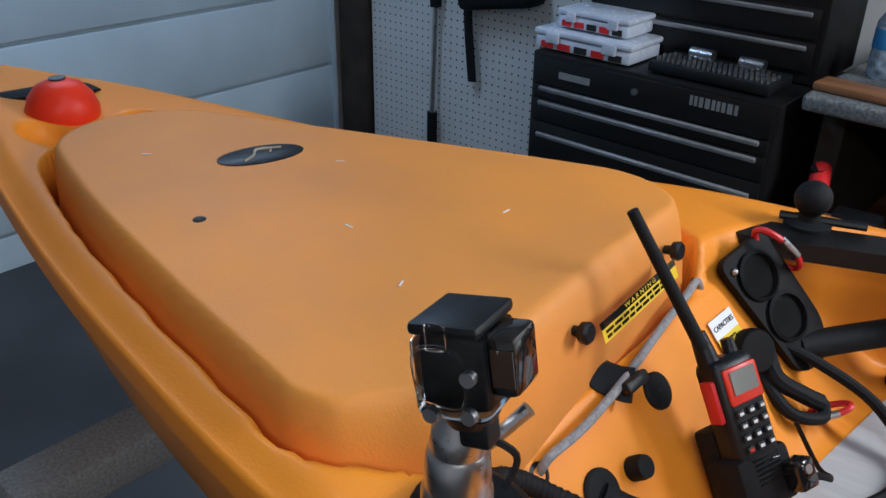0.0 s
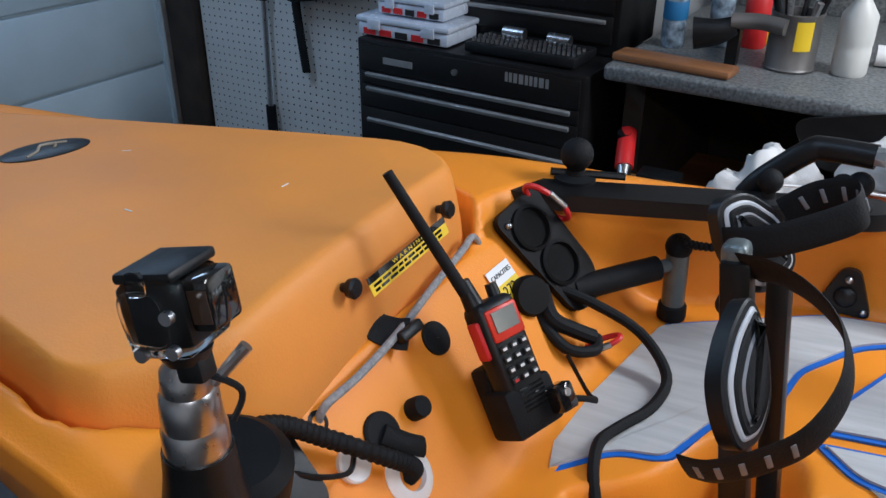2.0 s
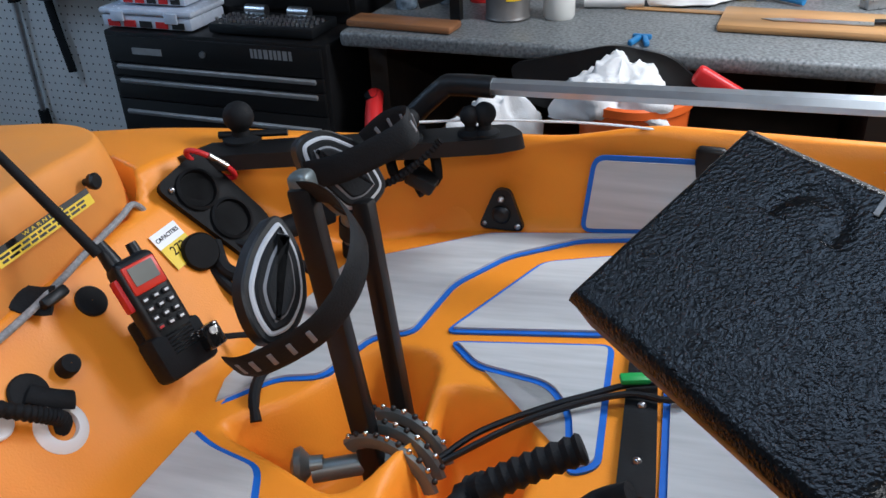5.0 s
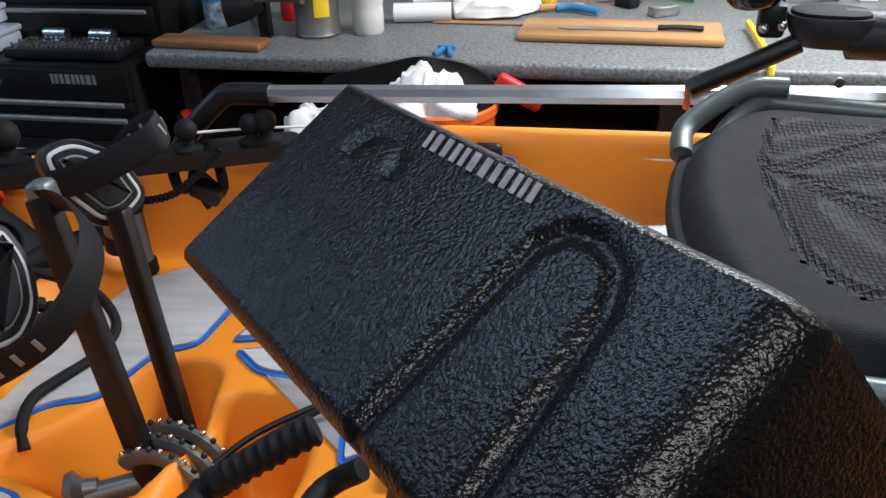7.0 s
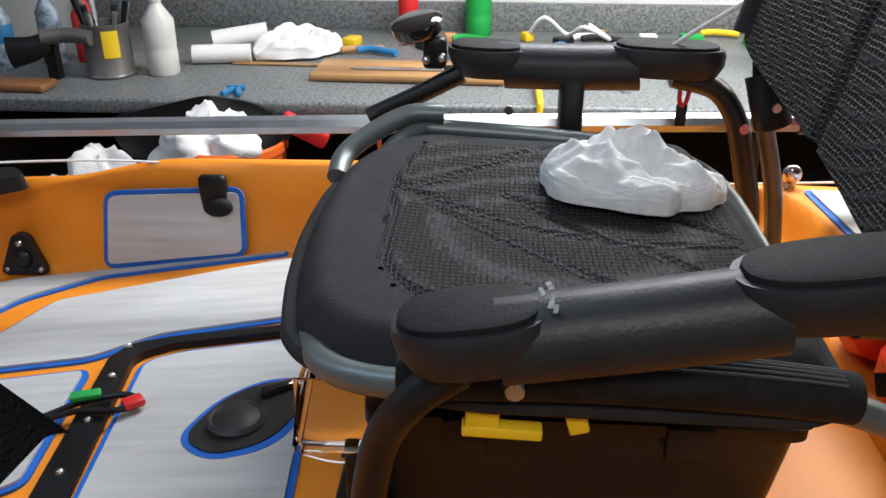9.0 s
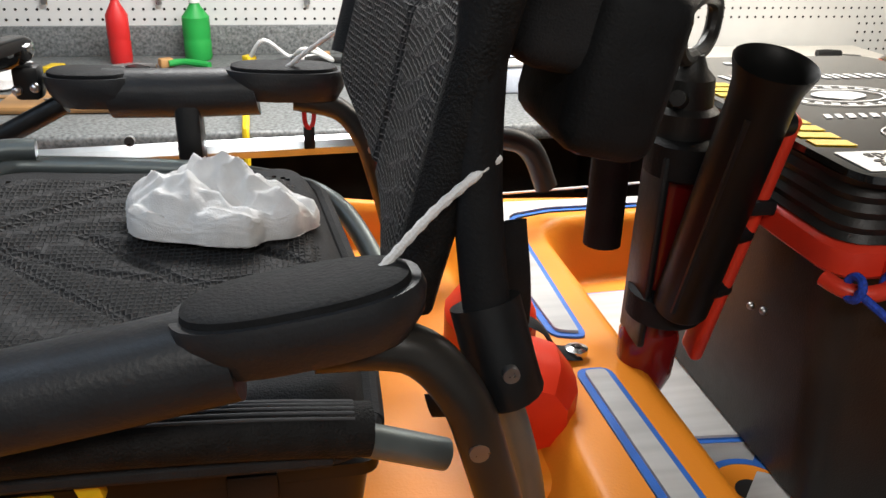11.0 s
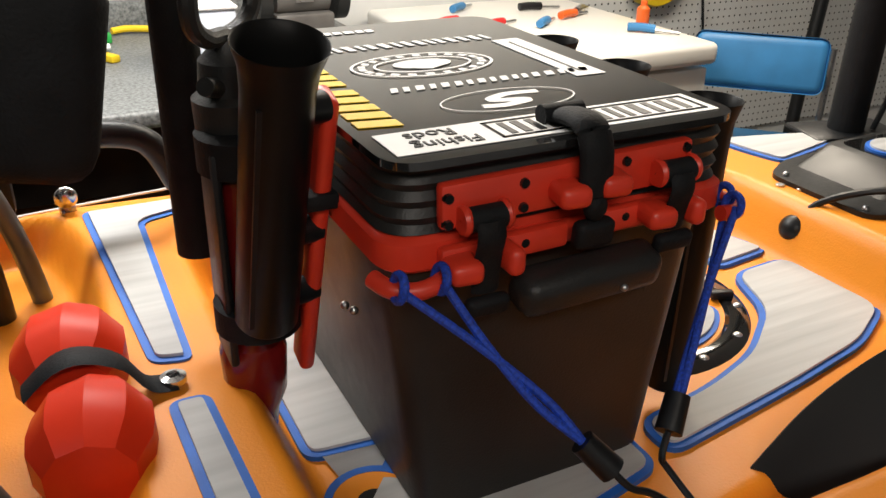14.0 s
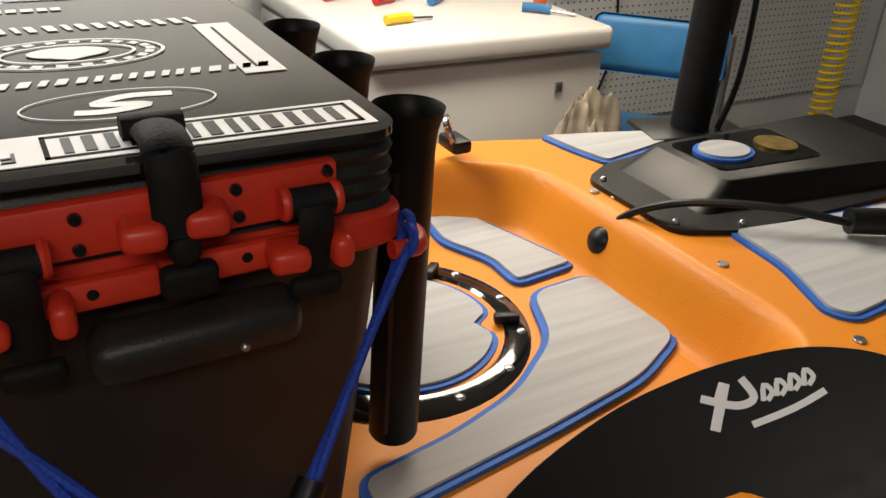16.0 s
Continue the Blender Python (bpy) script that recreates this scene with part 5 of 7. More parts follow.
for i, (x, y, mm, nm) in enumerate([(2.80, 2.40, YELLOW, "yellow-handled tool"), (2.75, 2.75, REDP, "orange pliers"), (2.88, 2.65, REDP, "red-handled tool"), (3.05, 2.6, BLUECHAIR, "blue brush"), (3.2, 2.7, BUCKET, "orange scraper"), (2.9, 2.95, BLUECHAIR, "blue cloth roll"), (3.3, 2.45, BLUECHAIR, "blue and white tube"), (3.15, 2.9, BLACK, "black knob"), (3.3, 2.75, SILVER, "steel wrench")]):
    t = thing("loose_tool", nm + " lying on the white freezer", "hand tool", (x, y, 0.93))
    a = rnd.uniform(-0.8, 0.8)
    part("handle", tube(B(), [(x, y, 0.944), (x + 0.04 * math.cos(a), y + 0.04 * math.sin(a), 0.946), (x + 0.09 * math.cos(a), y + 0.09 * math.sin(a), 0.943)], 0.014, 10), mm, t)
    part("shaft", tube(B(), [(x + 0.09 * math.cos(a), y + 0.09 * math.sin(a), 0.94), (x + 0.17 * math.cos(a), y + 0.17 * math.sin(a), 0.935)], 0.005, 8, 2), SILVER, t)
t = thing("amber_bottle", "small amber plastic bottle on the freezer", "bottle", (3.40, 2.5, 0.93))
part("body", lathe(B(), [(0.02, 0), (0.022, 0.004), (0.022, 0.06), (0.012, 0.07), (0.012, 0.085), (0.0005, 0.086)], Matrix.Translation((3.40, 2.5, 0.929)), 18), BUCKET, t)


def chair():
    t = thing("folding_chair", "blue padded folding chair with metal legs", "chair", (3.70, 2.24, 0.0))
    m = pose(3.70, 2.24, 0, 0, 0, -45)
    def add(name, bm, material, label=""):
        bm.transform(m)
        return part(name, bm, material, t, label)
    add("backrest", box(B(), (0.43, 0.035, 0.185), pose(0, 0, 0.835, -8), 0.03, 4), BLUECHAIR, "blue vinyl backrest")
    add("seat", box(B(), (0.42, 0.40, 0.04), pose(0, 0.26, 0.45), 0.02, 3), BLUECHAIR)
    for x in (-0.225, 0.225):
        add("leg", tube(B(), [(x, -0.01, 0.90), (x, 0.03, 0.6), (x, 0.20, 0.0)], 0.011, 10), SILVER)
        add("leg", tube(B(), [(x, 0.40, 0.46), (x, 0.25, 0.3), (x, -0.05, 0.0)], 0.011, 10), SILVER)
    return t


chair()
towel("camouflage_bag", (3.232, 1.968, 0.45), (0.12, 0.09, 0.36), 3, 6, TAN, "tan camouflage cloth bag beside the chair", "bag")
boxed("bag_crate", (0.26, 0.26, 0.45), pose(3.232, 1.968, 0.225), DARKWOOD, "dark box on the garage floor", "box")
# wall of the far end
coil = [(5.3 + 0.05 * math.cos(a), 2.75 + 0.05 * math.sin(a), 0.0 + a * 0.0055) for a in np.linspace(0, 2 * math.pi * 36, 36 * 12)]
pipe("air_hose", coil, 0.007, YELLOW, "yellow coiled air hose hanging at the wall", "air hose", 8, 0)
pipe("wall_pole", [(4.62, 2.85, 0.0), (4.72, 2.9, 0.7), (4.85, 2.95, 1.6)], 0.03, BLACK, "black pole leaning on the pegboard wall", "pole")
pipe("wall_cable", [(4.2, 3.17, 1.5), (4.25, 3.16, 1.0), (4.3, 3.15, 0.6), (4.22, 3.16, 0.3)], 0.006, BLACK, "black cable hanging on the wall", "cable", 8)
tagged(link("yellow_reel", lathe(B(), [(0.03, 0), (0.16, 0.0), (0.17, 0.02), (0.17, 0.05), (0.16, 0.07), (0.03, 0.07)], pose(3.98, 3.18, 1.02, 90), 36), YELLOW), "round yellow cord reel hanging on the wall", "cord reel")
boxed("red_mat", (0.5, 0.3, 0.05), pose(4.1, 2.0, 0.025), REDP, "red bag lying on the floor", "bag", 0.02)


def pegs(name, x0, x1, z0, z1, y, step, parent, r=0.0042):
    bm = B()
    for x in np.arange(x0, x1, step):
        for z in np.arange(z0, z1, step):
            c = [bm.verts.new((x + r * math.cos(a), y, z + r * math.sin(a))) for a in (0, 1.05, 2.09, 3.14, 4.19, 5.24)]
            bm.faces.new(c)
    ob = link(name, bm, HOLE, parent)
    ob["kind"] = "stuff"
    return ob


HOLE = mat("dark_hole", (0.015, 0.015, 0.015), 0.9)
peg = tagged(link("pegboard", box(B(), (1.25, 0.015, 2.4), pose(-1.945, 2.68, 1.2)), PEG), "white pegboard panel with rows of holes", "pegboard", kind="structure")
pegs("peg_holes", -2.55, -1.35, 0.12, 1.0, 2.671, 0.0325, peg)
pegw = tagged(link("pegboard", box(B(), (6.6, 0.012, 1.6), pose(2.9, 3.19, 1.0)), PEG), "cream pegboard panel behind the workbench", "pegboard", kind="structure")
pegs("peg_holes", -0.3, 6.1, 1.03, 1.42, 3.183, 0.0335, pegw, 0.005)
pegs("peg_holes", 3.5, 6.1, 0.20, 1.03, 3.183, 0.0335, pegw, 0.005)
boxed("door_jamb", (0.17, 0.06, 2.4), pose(-2.665, 2.66, 1.2), DARKWOOD, "dark rubber-edged garage door jamb", "door jamb")
t = thing("telescopic_pole", "grey telescopic pole with black grips hanging on the pegboard", "pole", (-2.16, 2.63, 0.0))
part("shaft", cyl(B(), (-2.16, 2.63, 0.36), (-2.145, 2.63, 0.83), 0.012), SILVER, t)
part("grip", cyl(B(), (-2.16, 2.63, 0.0), (-2.16, 2.63, 0.37), 0.022), MATTE, t)
part("grip", cyl(B(), (-2.145, 2.63, 0.82), (-2.14, 2.63, 1.3), 0.024), MATTE, t)
pipe("black_strap", [(-1.985, 2.64, 1.0), (-1.975, 2.635, 0.8), (-1.94, 2.63, 0.55)], 0.022, MATTE, "black strap hanging on the pegboard", "strap", 10, 4, flat=0.4, side=(0, 1, 0))
boxed("black_bag", (0.36, 0.12, 0.22), pose(-1.80, 2.60, 0.98, 0, -10), MATTE, "black bag hanging on the pegboard", "bag", 0.03, 3)


DOORP = mat("pale_blue_grey_paint", (0.50, 0.60, 0.66), 0.5, var=0.1, scale=2, bump=0.3, bscale=50)


def garage_door():
    t = thing("garage_door_1", "pale blue-grey sectional garage door with horizontal panel joints", "garage door", (-2.8, 0.6, 0.0), kind="structure")
    for k in range(7):
        z0 = 0.14 + (k - 1) * 0.335
        part("panel", box(B(), (0.04, 4.0, 0.322), pose(-2.80, 0.62, z0 + 0.16), 0.008), DOORP, t)
        part("joint", box(B(), (0.02, 4.0, 0.03), pose(-2.818, 0.62, z0 - 0.006)), DOORP, t)
    part("edge_rail", box(B(), (0.05, 0.02, 2.4), pose(-2.79, 2.61, 1.2)), DOORP, t)
    return t


garage_door()


def clear_bin(at, size, label):
    t = thing("clear_bin", label, "storage box", at, "clear bins")
    x, y, z = at
    part("tub", box(B(), (size[0], size[1], size[2] * 0.8), pose(x, y, z + size[2] * 0.4), 0.01), CLEAR, t)
    part("lid", box(B(), (size[0] * 1.05, size[1] * 1.05, size[2] * 0.18), pose(x, y, z + size[2] * 0.88), 0.008), LABELW, t, "white lid")
    return t


clear_bin((1.95, 2.62, 0.911), (0.24, 0.18, 0.10), "clear plastic bin with tackle on the workbench")
clear_bin((1.93, 2.64, 1.012), (0.20, 0.16, 0.07), "smaller clear bin stacked on the workbench")


def grinder_bench():
    t = thing("bench_grinder", "grey bench grinder with two wheels on the workbench", "grinder", (2.32, 2.95, 0.911))
    part("motor", cyl(B(), (2.24, 2.95, 1.03), (2.42, 2.95, 1.03), 0.06, n=24), STEELG, t)
    for x in (2.20, 2.46):
        part("wheel_guard", cyl(B(), (x - 0.02, 2.95, 1.03), (x + 0.02, 2.95, 1.03), 0.085, n=28), CRATE, t)
    part("base", box(B(), (0.20, 0.14, 0.07), pose(2.33, 2.95, 0.945), 0.012), STEELG, t)
    part("plate", box(B(), (0.06, 0.003, 0.03), pose(2.33, 2.888, 1.03)), SILVER, t)
    return t


grinder_bench()
for k, (x, mm, lab) in enumerate([(0.2, YELLOW, "yellow-handled tool hanging on the pegboard"), (0.5, SILVER, "steel tool hanging on the pegboard"), (0.86, REDP, "red-handled tool hanging on the pegboard"), (1.35, BLACK, "black tool hanging on the pegboard"), (1.75, SILVER, "steel tool hanging on the pegboard")]):
    t = thing("hanging_tool", lab, "hand tool", (x, 3.165, 1.12), "tools on the pegboard")
    part("grip", tube(B(), [(x, 3.165, 1.20), (x + 0.008, 3.162, 1.26), (x, 3.165, 1.33)], 0.014, 10), mm, t)
    part("blade", box(B(), (0.02, 0.006, 0.12), pose(x, 3.168, 1.14), 0.002), SILVER, t)
for x, y, mm in ((1.55, 2.45, BLUECHAIR), (1.40, 2.38, LABELW), (2.05, 2.40, REDP), (2.2, 2.5, BLACK), (1.7, 2.75, YELLOW)):
    boxed("small_part", (0.06, 0.03, 0.022), pose(x, y, 0.922, 0, 0, x * 70), mm, "small loose item on the workbench", "clutter", 0.005)

# ---- fittings of the bow and cockpit ----
def lerp(a, b, t):
    return Vector(a).lerp(Vector(b), t)


def disc(name, at, normal, r, h, material, label, category, dome=0.3):
    bm = lathe(B(), [(r * 0.98, -0.004), (r, 0), (r, h * (1 - dome)), (r * 0.9, h), (0.0005, h)], frame_m(at, normal, (1, 0.1, 0)), 24)
    return tagged(link(name, bm, material), label, category)


GEARB = mat("dull_black_plastic", (0.005, 0.005, 0.0055), 0.6, spec=0.15, var=0.2, scale=30, bump=0.1)
# hatch lid fittings
el = [(0.058 * math.cos(a), 0.031 * math.sin(a)) for a in np.linspace(0, 2 * math.pi, 36, endpoint=False)]
bm = loft(B(), [([(u, v) for u, v in el], -0.002), (el, 0.002), ([(u * 0.96, v * 0.95) for u, v in el], 0.003)])
bm.transform(frame_m((-0.64, 0.662, 1.1335), (0, 0, 1), (0.3, 0.95, 0)))
badge = part("badge", bm, BLACK, HATCH, "black oval badge with a bronze emblem")
bm = tube(B(), [(-0.632, 0.63, 1.137), (-0.64, 0.65, 1.137), (-0.655, 0.665, 1.137), (-0.645, 0.68, 1.137), (-0.635, 0.672, 1.137)], 0.0018, 6)
tube(bm, [(-0.655, 0.672, 1.137), (-0.64, 0.695, 1.137)], 0.0018, 6)
part("emblem", bm, TAN, badge)
part("screw", ball(B(), (-0.538, 0.501, 1.13), 0.008, (1, 1, 0.4)), CRATE, HATCH)
for y, x in ((0.65, -0.128), (0.865, -0.148)):
    k = part("knob", lathe(B(), [(0.005, 0), (0.006, 0.008), (0.0105, 0.011), (0.0115, 0.018), (0.009, 0.021), (0.0005, 0.021)], frame_m((x - 0.008, y, 1.094), (1, 0.08, 0.2), (0, 1, 0)), 18), BLACK, HATCH)
lm = Matrix.Translation((-0.122, 0.757, 1.090)) @ Matrix((Vector((-0.085, 0.996, 0)), Vector((-0.40, -0.034, 0.91)) * 0.58, Vector((0.91, 0.078, 0.40)))).transposed().to_4x4()
bm = box(B(), (0.172, 0.026, 0.001), pose(0, -0.007, 0))
bm.transform(lm)
wl = part("warning_label", bm, YELLOW, HATCH, "yellow and black warning label")
bm = box(B(), (0.172, 0.013, 0.0014), pose(0, 0.0105, 0))
bm.transform(lm)
part("label_header", bm, GLOSSB, wl)
text_mesh("W A R N I N G", 0.011, lm @ pose(0, 0.0105, 0.001), YELLOW, "label_heading", wl, 0.0002)
bm = B()
rnd = random.Random(6)
for r in range(2):
    x = -0.08
    while x < 0.072:
        w = rnd.uniform(0.006, 0.018)
        box(bm, (w, 0.0055, 0.0004), pose(x + w / 2, -0.003 - r * 0.0095, 0.0008))
        x += w + 0.003
bm.transform(lm)
part("label_lines", bm, GLOSSB, wl)["kind"] = "stuff"
for p, q in (((-1.0, 0.525, 1.078), (-0.915, 0.555, 1.075)), ((-0.99, 0.69, 1.078), (-0.905, 0.675, 1.08))):
    ob = link("hatch_strap", tube(B(), [p, lerp(p, q, 0.5) + Vector((0, 0, 0.006)), q], 0.024, 10, 4, flat=0.12, side=(0, 0, 1)), MATTE)
    tagged(ob, "black webbing strap over the hatch notch", "strap")
f = thing("bow_float", "orange-red foam ball stopper on the bow deck", "float", (-1.10, 0.61, 1.085))
part("ball", lathe(B(), [(0.052, 0), (0.056, 0.006), (0.057, 0.02), (0.05, 0.04), (0.035, 0.058), (0.015, 0.066), (0.0005, 0.067)], Matrix.Translation((-1.10, 0.612, 1.085)), 32), FLOATM, f)
part("plug", cyl(B(), (-1.10, 0.612, 1.145), (-1.10, 0.612, 1.154), 0.013), GLOSSB, f)
part("bow_handle", tube(B(), [(-1.30, 0.44, 1.07), (-1.24, 0.52, 1.095), (-1.22, 0.60, 1.10), (-1.20, 0.68, 1.10), (-1.17, 0.70, 1.09)], 0.022, 10, flat=0.5, side=(0, 0, 1)), MATTE, kayak, "black webbing bow carry handle")
for x, y in ((-0.40, 0.60), (-0.75, 0.56), (-0.55, 0.72), (-0.30, 0.75), (-0.27, 0.55)):
    tagged(link("lint_speck", box(B(), (0.012, 0.002, 0.001), pose(x, y, 1.1345, 0, 0, x * 900), 0.0004), LABELW), "tiny white lint speck on the hatch lid", "lint")


def slope(x):
    return 1.02 - 1.15 * (x + 0.125)


SN = (0.755, 0, 0.656)
# bungee over the console
cord = thing("console_bungee", "grey bungee cord with a black webbing tab across the console", "bungee cord", (-0.12, 0.75, 1.01))
part("cord", tube(B(), [(-0.103, 0.563, 0.99), (-0.098, 0.572, 1.008), (-0.095, 0.62, 1.014), (-0.103, 0.70, 1.018), (-0.118, 0.80, 1.028), (-0.128, 0.88, 1.036), (-0.133, 0.915, 1.04), (-0.135, 0.937, 1.018)], 0.0048, 10), CORDG, cord)
for p in ((-0.103, 0.560, 0.990), (-0.136, 0.94, 1.018)):
    part("grommet", lathe(B(), [(0.017, -0.003), (0.017, 0.003), (0.008, 0.005), (0.006, 0.0)], frame_m(p, SN, (0, 1, 0)), 18), BLACK, cord)
part("tab", tube(B(), [(-0.140, 0.690, 1.045), (-0.128, 0.695, 1.024), (-0.108, 0.705, 1.016), (-0.094, 0.712, 1.016)], 0.021, 10, 4, flat=0.18, side=SN), MATTE, cord, "black webbing tab")
part("buckle", box(B(), (0.014, 0.04, 0.016), frame_m((-0.096, 0.715, 1.017), SN, (1, 0, -1)), 0.004), BLACK, cord)


def on_slope(x):
    return (x, slope(x) + 0.001)


for nm, x, y, r, lab in (("rubber_bung", -0.092, 0.762, 0.021, "flat black rubber cap on the console"), ("small_bung", -0.063, 0.672, 0.013, "small black rubber knob on the console"), ("drain_plug", -0.066, 0.618, 0.024, "black rubber drain plug on the console")):
    disc(nm, (x, y, slope(x)), SN, r, 0.006 if r > 0.02 else 0.02, MATTE, lab, "cap")
pipe("plug_tab", [(-0.06, 0.615, 0.958), (-0.04, 0.628, 0.945), (-0.03, 0.645, 0.932)], 0.012, MATTE, "black rubber plug pull tab", "plug", 8, 3, flat=0.4, side=SN)
g = thing("conduit_gland", "white plastic through-hull ring with black corrugated conduit", "cable gland", (-0.031, 0.617, 0.912))
part("ring", lathe(B(), [(0.032, -0.002), (0.032, 0.003), (0.025, 0.008), (0.018, 0.009), (0.016, 0.0)], frame_m((-0.031, 0.617, 0.912), SN, (0, 1, 0)), 28), LABELW, g)
part("conduit", tube(B(), [(-0.031, 0.617, 0.91), (-0.022, 0.615, 0.93), (-0.035, 0.59, 0.955), (-0.07, 0.54, 1.0), (-0.085, 0.49, 1.045), (-0.08, 0.43, 1.075), (-0.06, 0.39, 1.085), (-0.04, 0.37, 1.09)], 0.0092, 14, 16, ribs=0.09), MATTE, g, "black corrugated conduit")
disc("white_ring", (-0.062, 0.565, 0.952), SN, 0.02, 0.006, LABELW, "white plastic ring on the console", "ring")
pipe("thin_wire", [(-0.11, 0.48, 1.01), (-0.07, 0.50, 0.985), (-0.05, 0.54, 0.965), (-0.06, 0.565, 0.965)], 0.003, BLACK, "thin black wire on the console", "wire", 6)
bm = prism(B(), rounded([(-0.05, -0.05), (0.07, -0.045), (0.04, 0.05), (-0.03, 0.055)], 0.02), 0, 0.012)
bm.transform(frame_m((-0.085, 0.475, 0.985), SN, (0.3, -1, 0)))
cp = tagged(link("console_plate", bm, BLACK), "black plastic gear-hole plate on the console", "plate")
for p in ((-0.108, 0.515, 1.014),):
    part("bolt", ball(B(), p, 0.007), SILVER, cp)
part("base", lathe(B(), [(0.05, -0.01), (0.05, 0.02), (0.038, 0.03), (0.02, 0.031), (0.0005, 0.031)], frame_m((-0.055, 0.405, 1.065), (0.2, 0, 1), (0, 1, 0)), 28), GEARB, cp)


# action camera on its ball mount
def action_camera():
    t = thing("action_camera", "action camera in a clear waterproof case on a silver ball mount", "camera", (-0.03, 0.365, 1.07))
    m = frame_m((-0.022, 0.355, 1.262), (-0.22, 0.05, 1), (0.97, 0.24, 0))
    def add(name, bm, material, label=""):
        bm.transform(m)
        return part(name, bm, material, t, label)
    add("case", box(B(), (0.046, 0.050, 0.050), pose(0, 0, 0), 0.006, 3), CASE, "clear plastic waterproof case")
    add("body", box(B(), (0.039, 0.036, 0.042), pose(0, 0.002, 0.001), 0.003), BLACK)
    add("screen", box(B(), (0.022, 0.001, 0.026), pose(-0.003, -0.0125, 0.003)), GLOSSB)
    add("screen_rim", tube(B(), [(-0.017, -0.0262, -0.013), (-0.017, -0.0262, 0.018), (0.010, -0.0262, 0.018), (0.010, -0.0262, -0.013), (-0.017, -0.0262, -0.013)], 0.0012, 8), CASE)
    add("top_latch", box(B(), (0.044, 0.050, 0.008), pose(-0.002, 0.004, 0.028, 0, 0, 0), 0.003), BLACK, "black latch")
    add("latch_hook", box(B(), (0.012, 0.006, 0.016), pose(-0.004, -0.024, 0.026), 0.002), CASE)
    add("lens_housing", box(B(), (0.022, 0.032, 0.036), pose(0.026, 0.004, 0.006), 0.004), GLOSSB)
    add("lens", box(B(), (0.014, 0.001, 0.022), pose(0.029, -0.0127, 0.006)), SMOKE)
    for p in ((-0.010, -0.025, -0.019), (0.014, -0.025, -0.017), (0.016, -0.025, 0.006)):
        add("button", cyl(B(), p, (p[0], p[1] - 0.005, p[2]), 0.0045, n=14), SILVER)
    add("hinge", cyl(B(), (0.0, 0.0, -0.028), (0.0, 0.0, -0.036), 0.018, 0.014, n=18), BLACK)
    add("tripod_leg", box(B(), (0.02, 0.018, 0.02), pose(0.004, 0, -0.04), 0.003), BLACK)
    c = Vector((-0.032, 0.362, 1.07))
    part("ball_mount", lathe(B(), [(0.012, 0.158), (0.011, 0.150), (0.012, 0.145), (0.017, 0.138), (0.0185, 0.124), (0.018, 0.122), (0.0205, 0.118), (0.022, 0.095), (0.0215, 0.093), (0.0235, 0.088), (0.024, 0.065), (0.022, 0.05)][::-1], Matrix.Translation(c), 28), SILVER, t, "silver ball head")
    part("collar", lathe(B(), [(0.024, 0.04), (0.0245, 0.042), (0.0245, 0.050), (0.023, 0.052)], Matrix.Translation(c), 28), LABELW, t)
    part("socket", lathe(B(), [(0.032, -0.01), (0.032, 0.02), (0.027, 0.05), (0.0255, 0.07)], Matrix.Translation(c), 28), BLACK, t)
    part("thumb_screw", cyl(B(), c + Vector((0.015, 0.01, 0.125)), c + Vector((0.03, 0.03, 0.15)), 0.004, 0.005, 10), SILVER, t)
    part("lanyard", tube(B(), [c + Vector((0.01, 0.0, 0.14)), c + Vector((0.03, 0.02, 0.12)), c + Vector((0.03, 0.01, 0.1))], 0.0025, 6), BLACK, t)
    return t


CASE = bpy.data.materials.new("clear_case")
CASE.use_nodes = True
cb = CASE.node_tree.nodes["Principled BSDF"]
cb.inputs["Transmission Weight"].default_value, cb.inputs["Roughness"].default_value, cb.inputs["IOR"].default_value = 1.0, 0.03, 1.2
cb.inputs["Base Color"].default_value = (0.95, 0.96, 0.97, 1)
SMOKE = mat("smoked_lens", (0.05, 0.03, 0.02), 0.1, var=0.2)
CHROME = mat("satin_chrome", (0.62, 0.62, 0.62), 0.2, 1.0, var=0.08, scale=60)
action_camera()


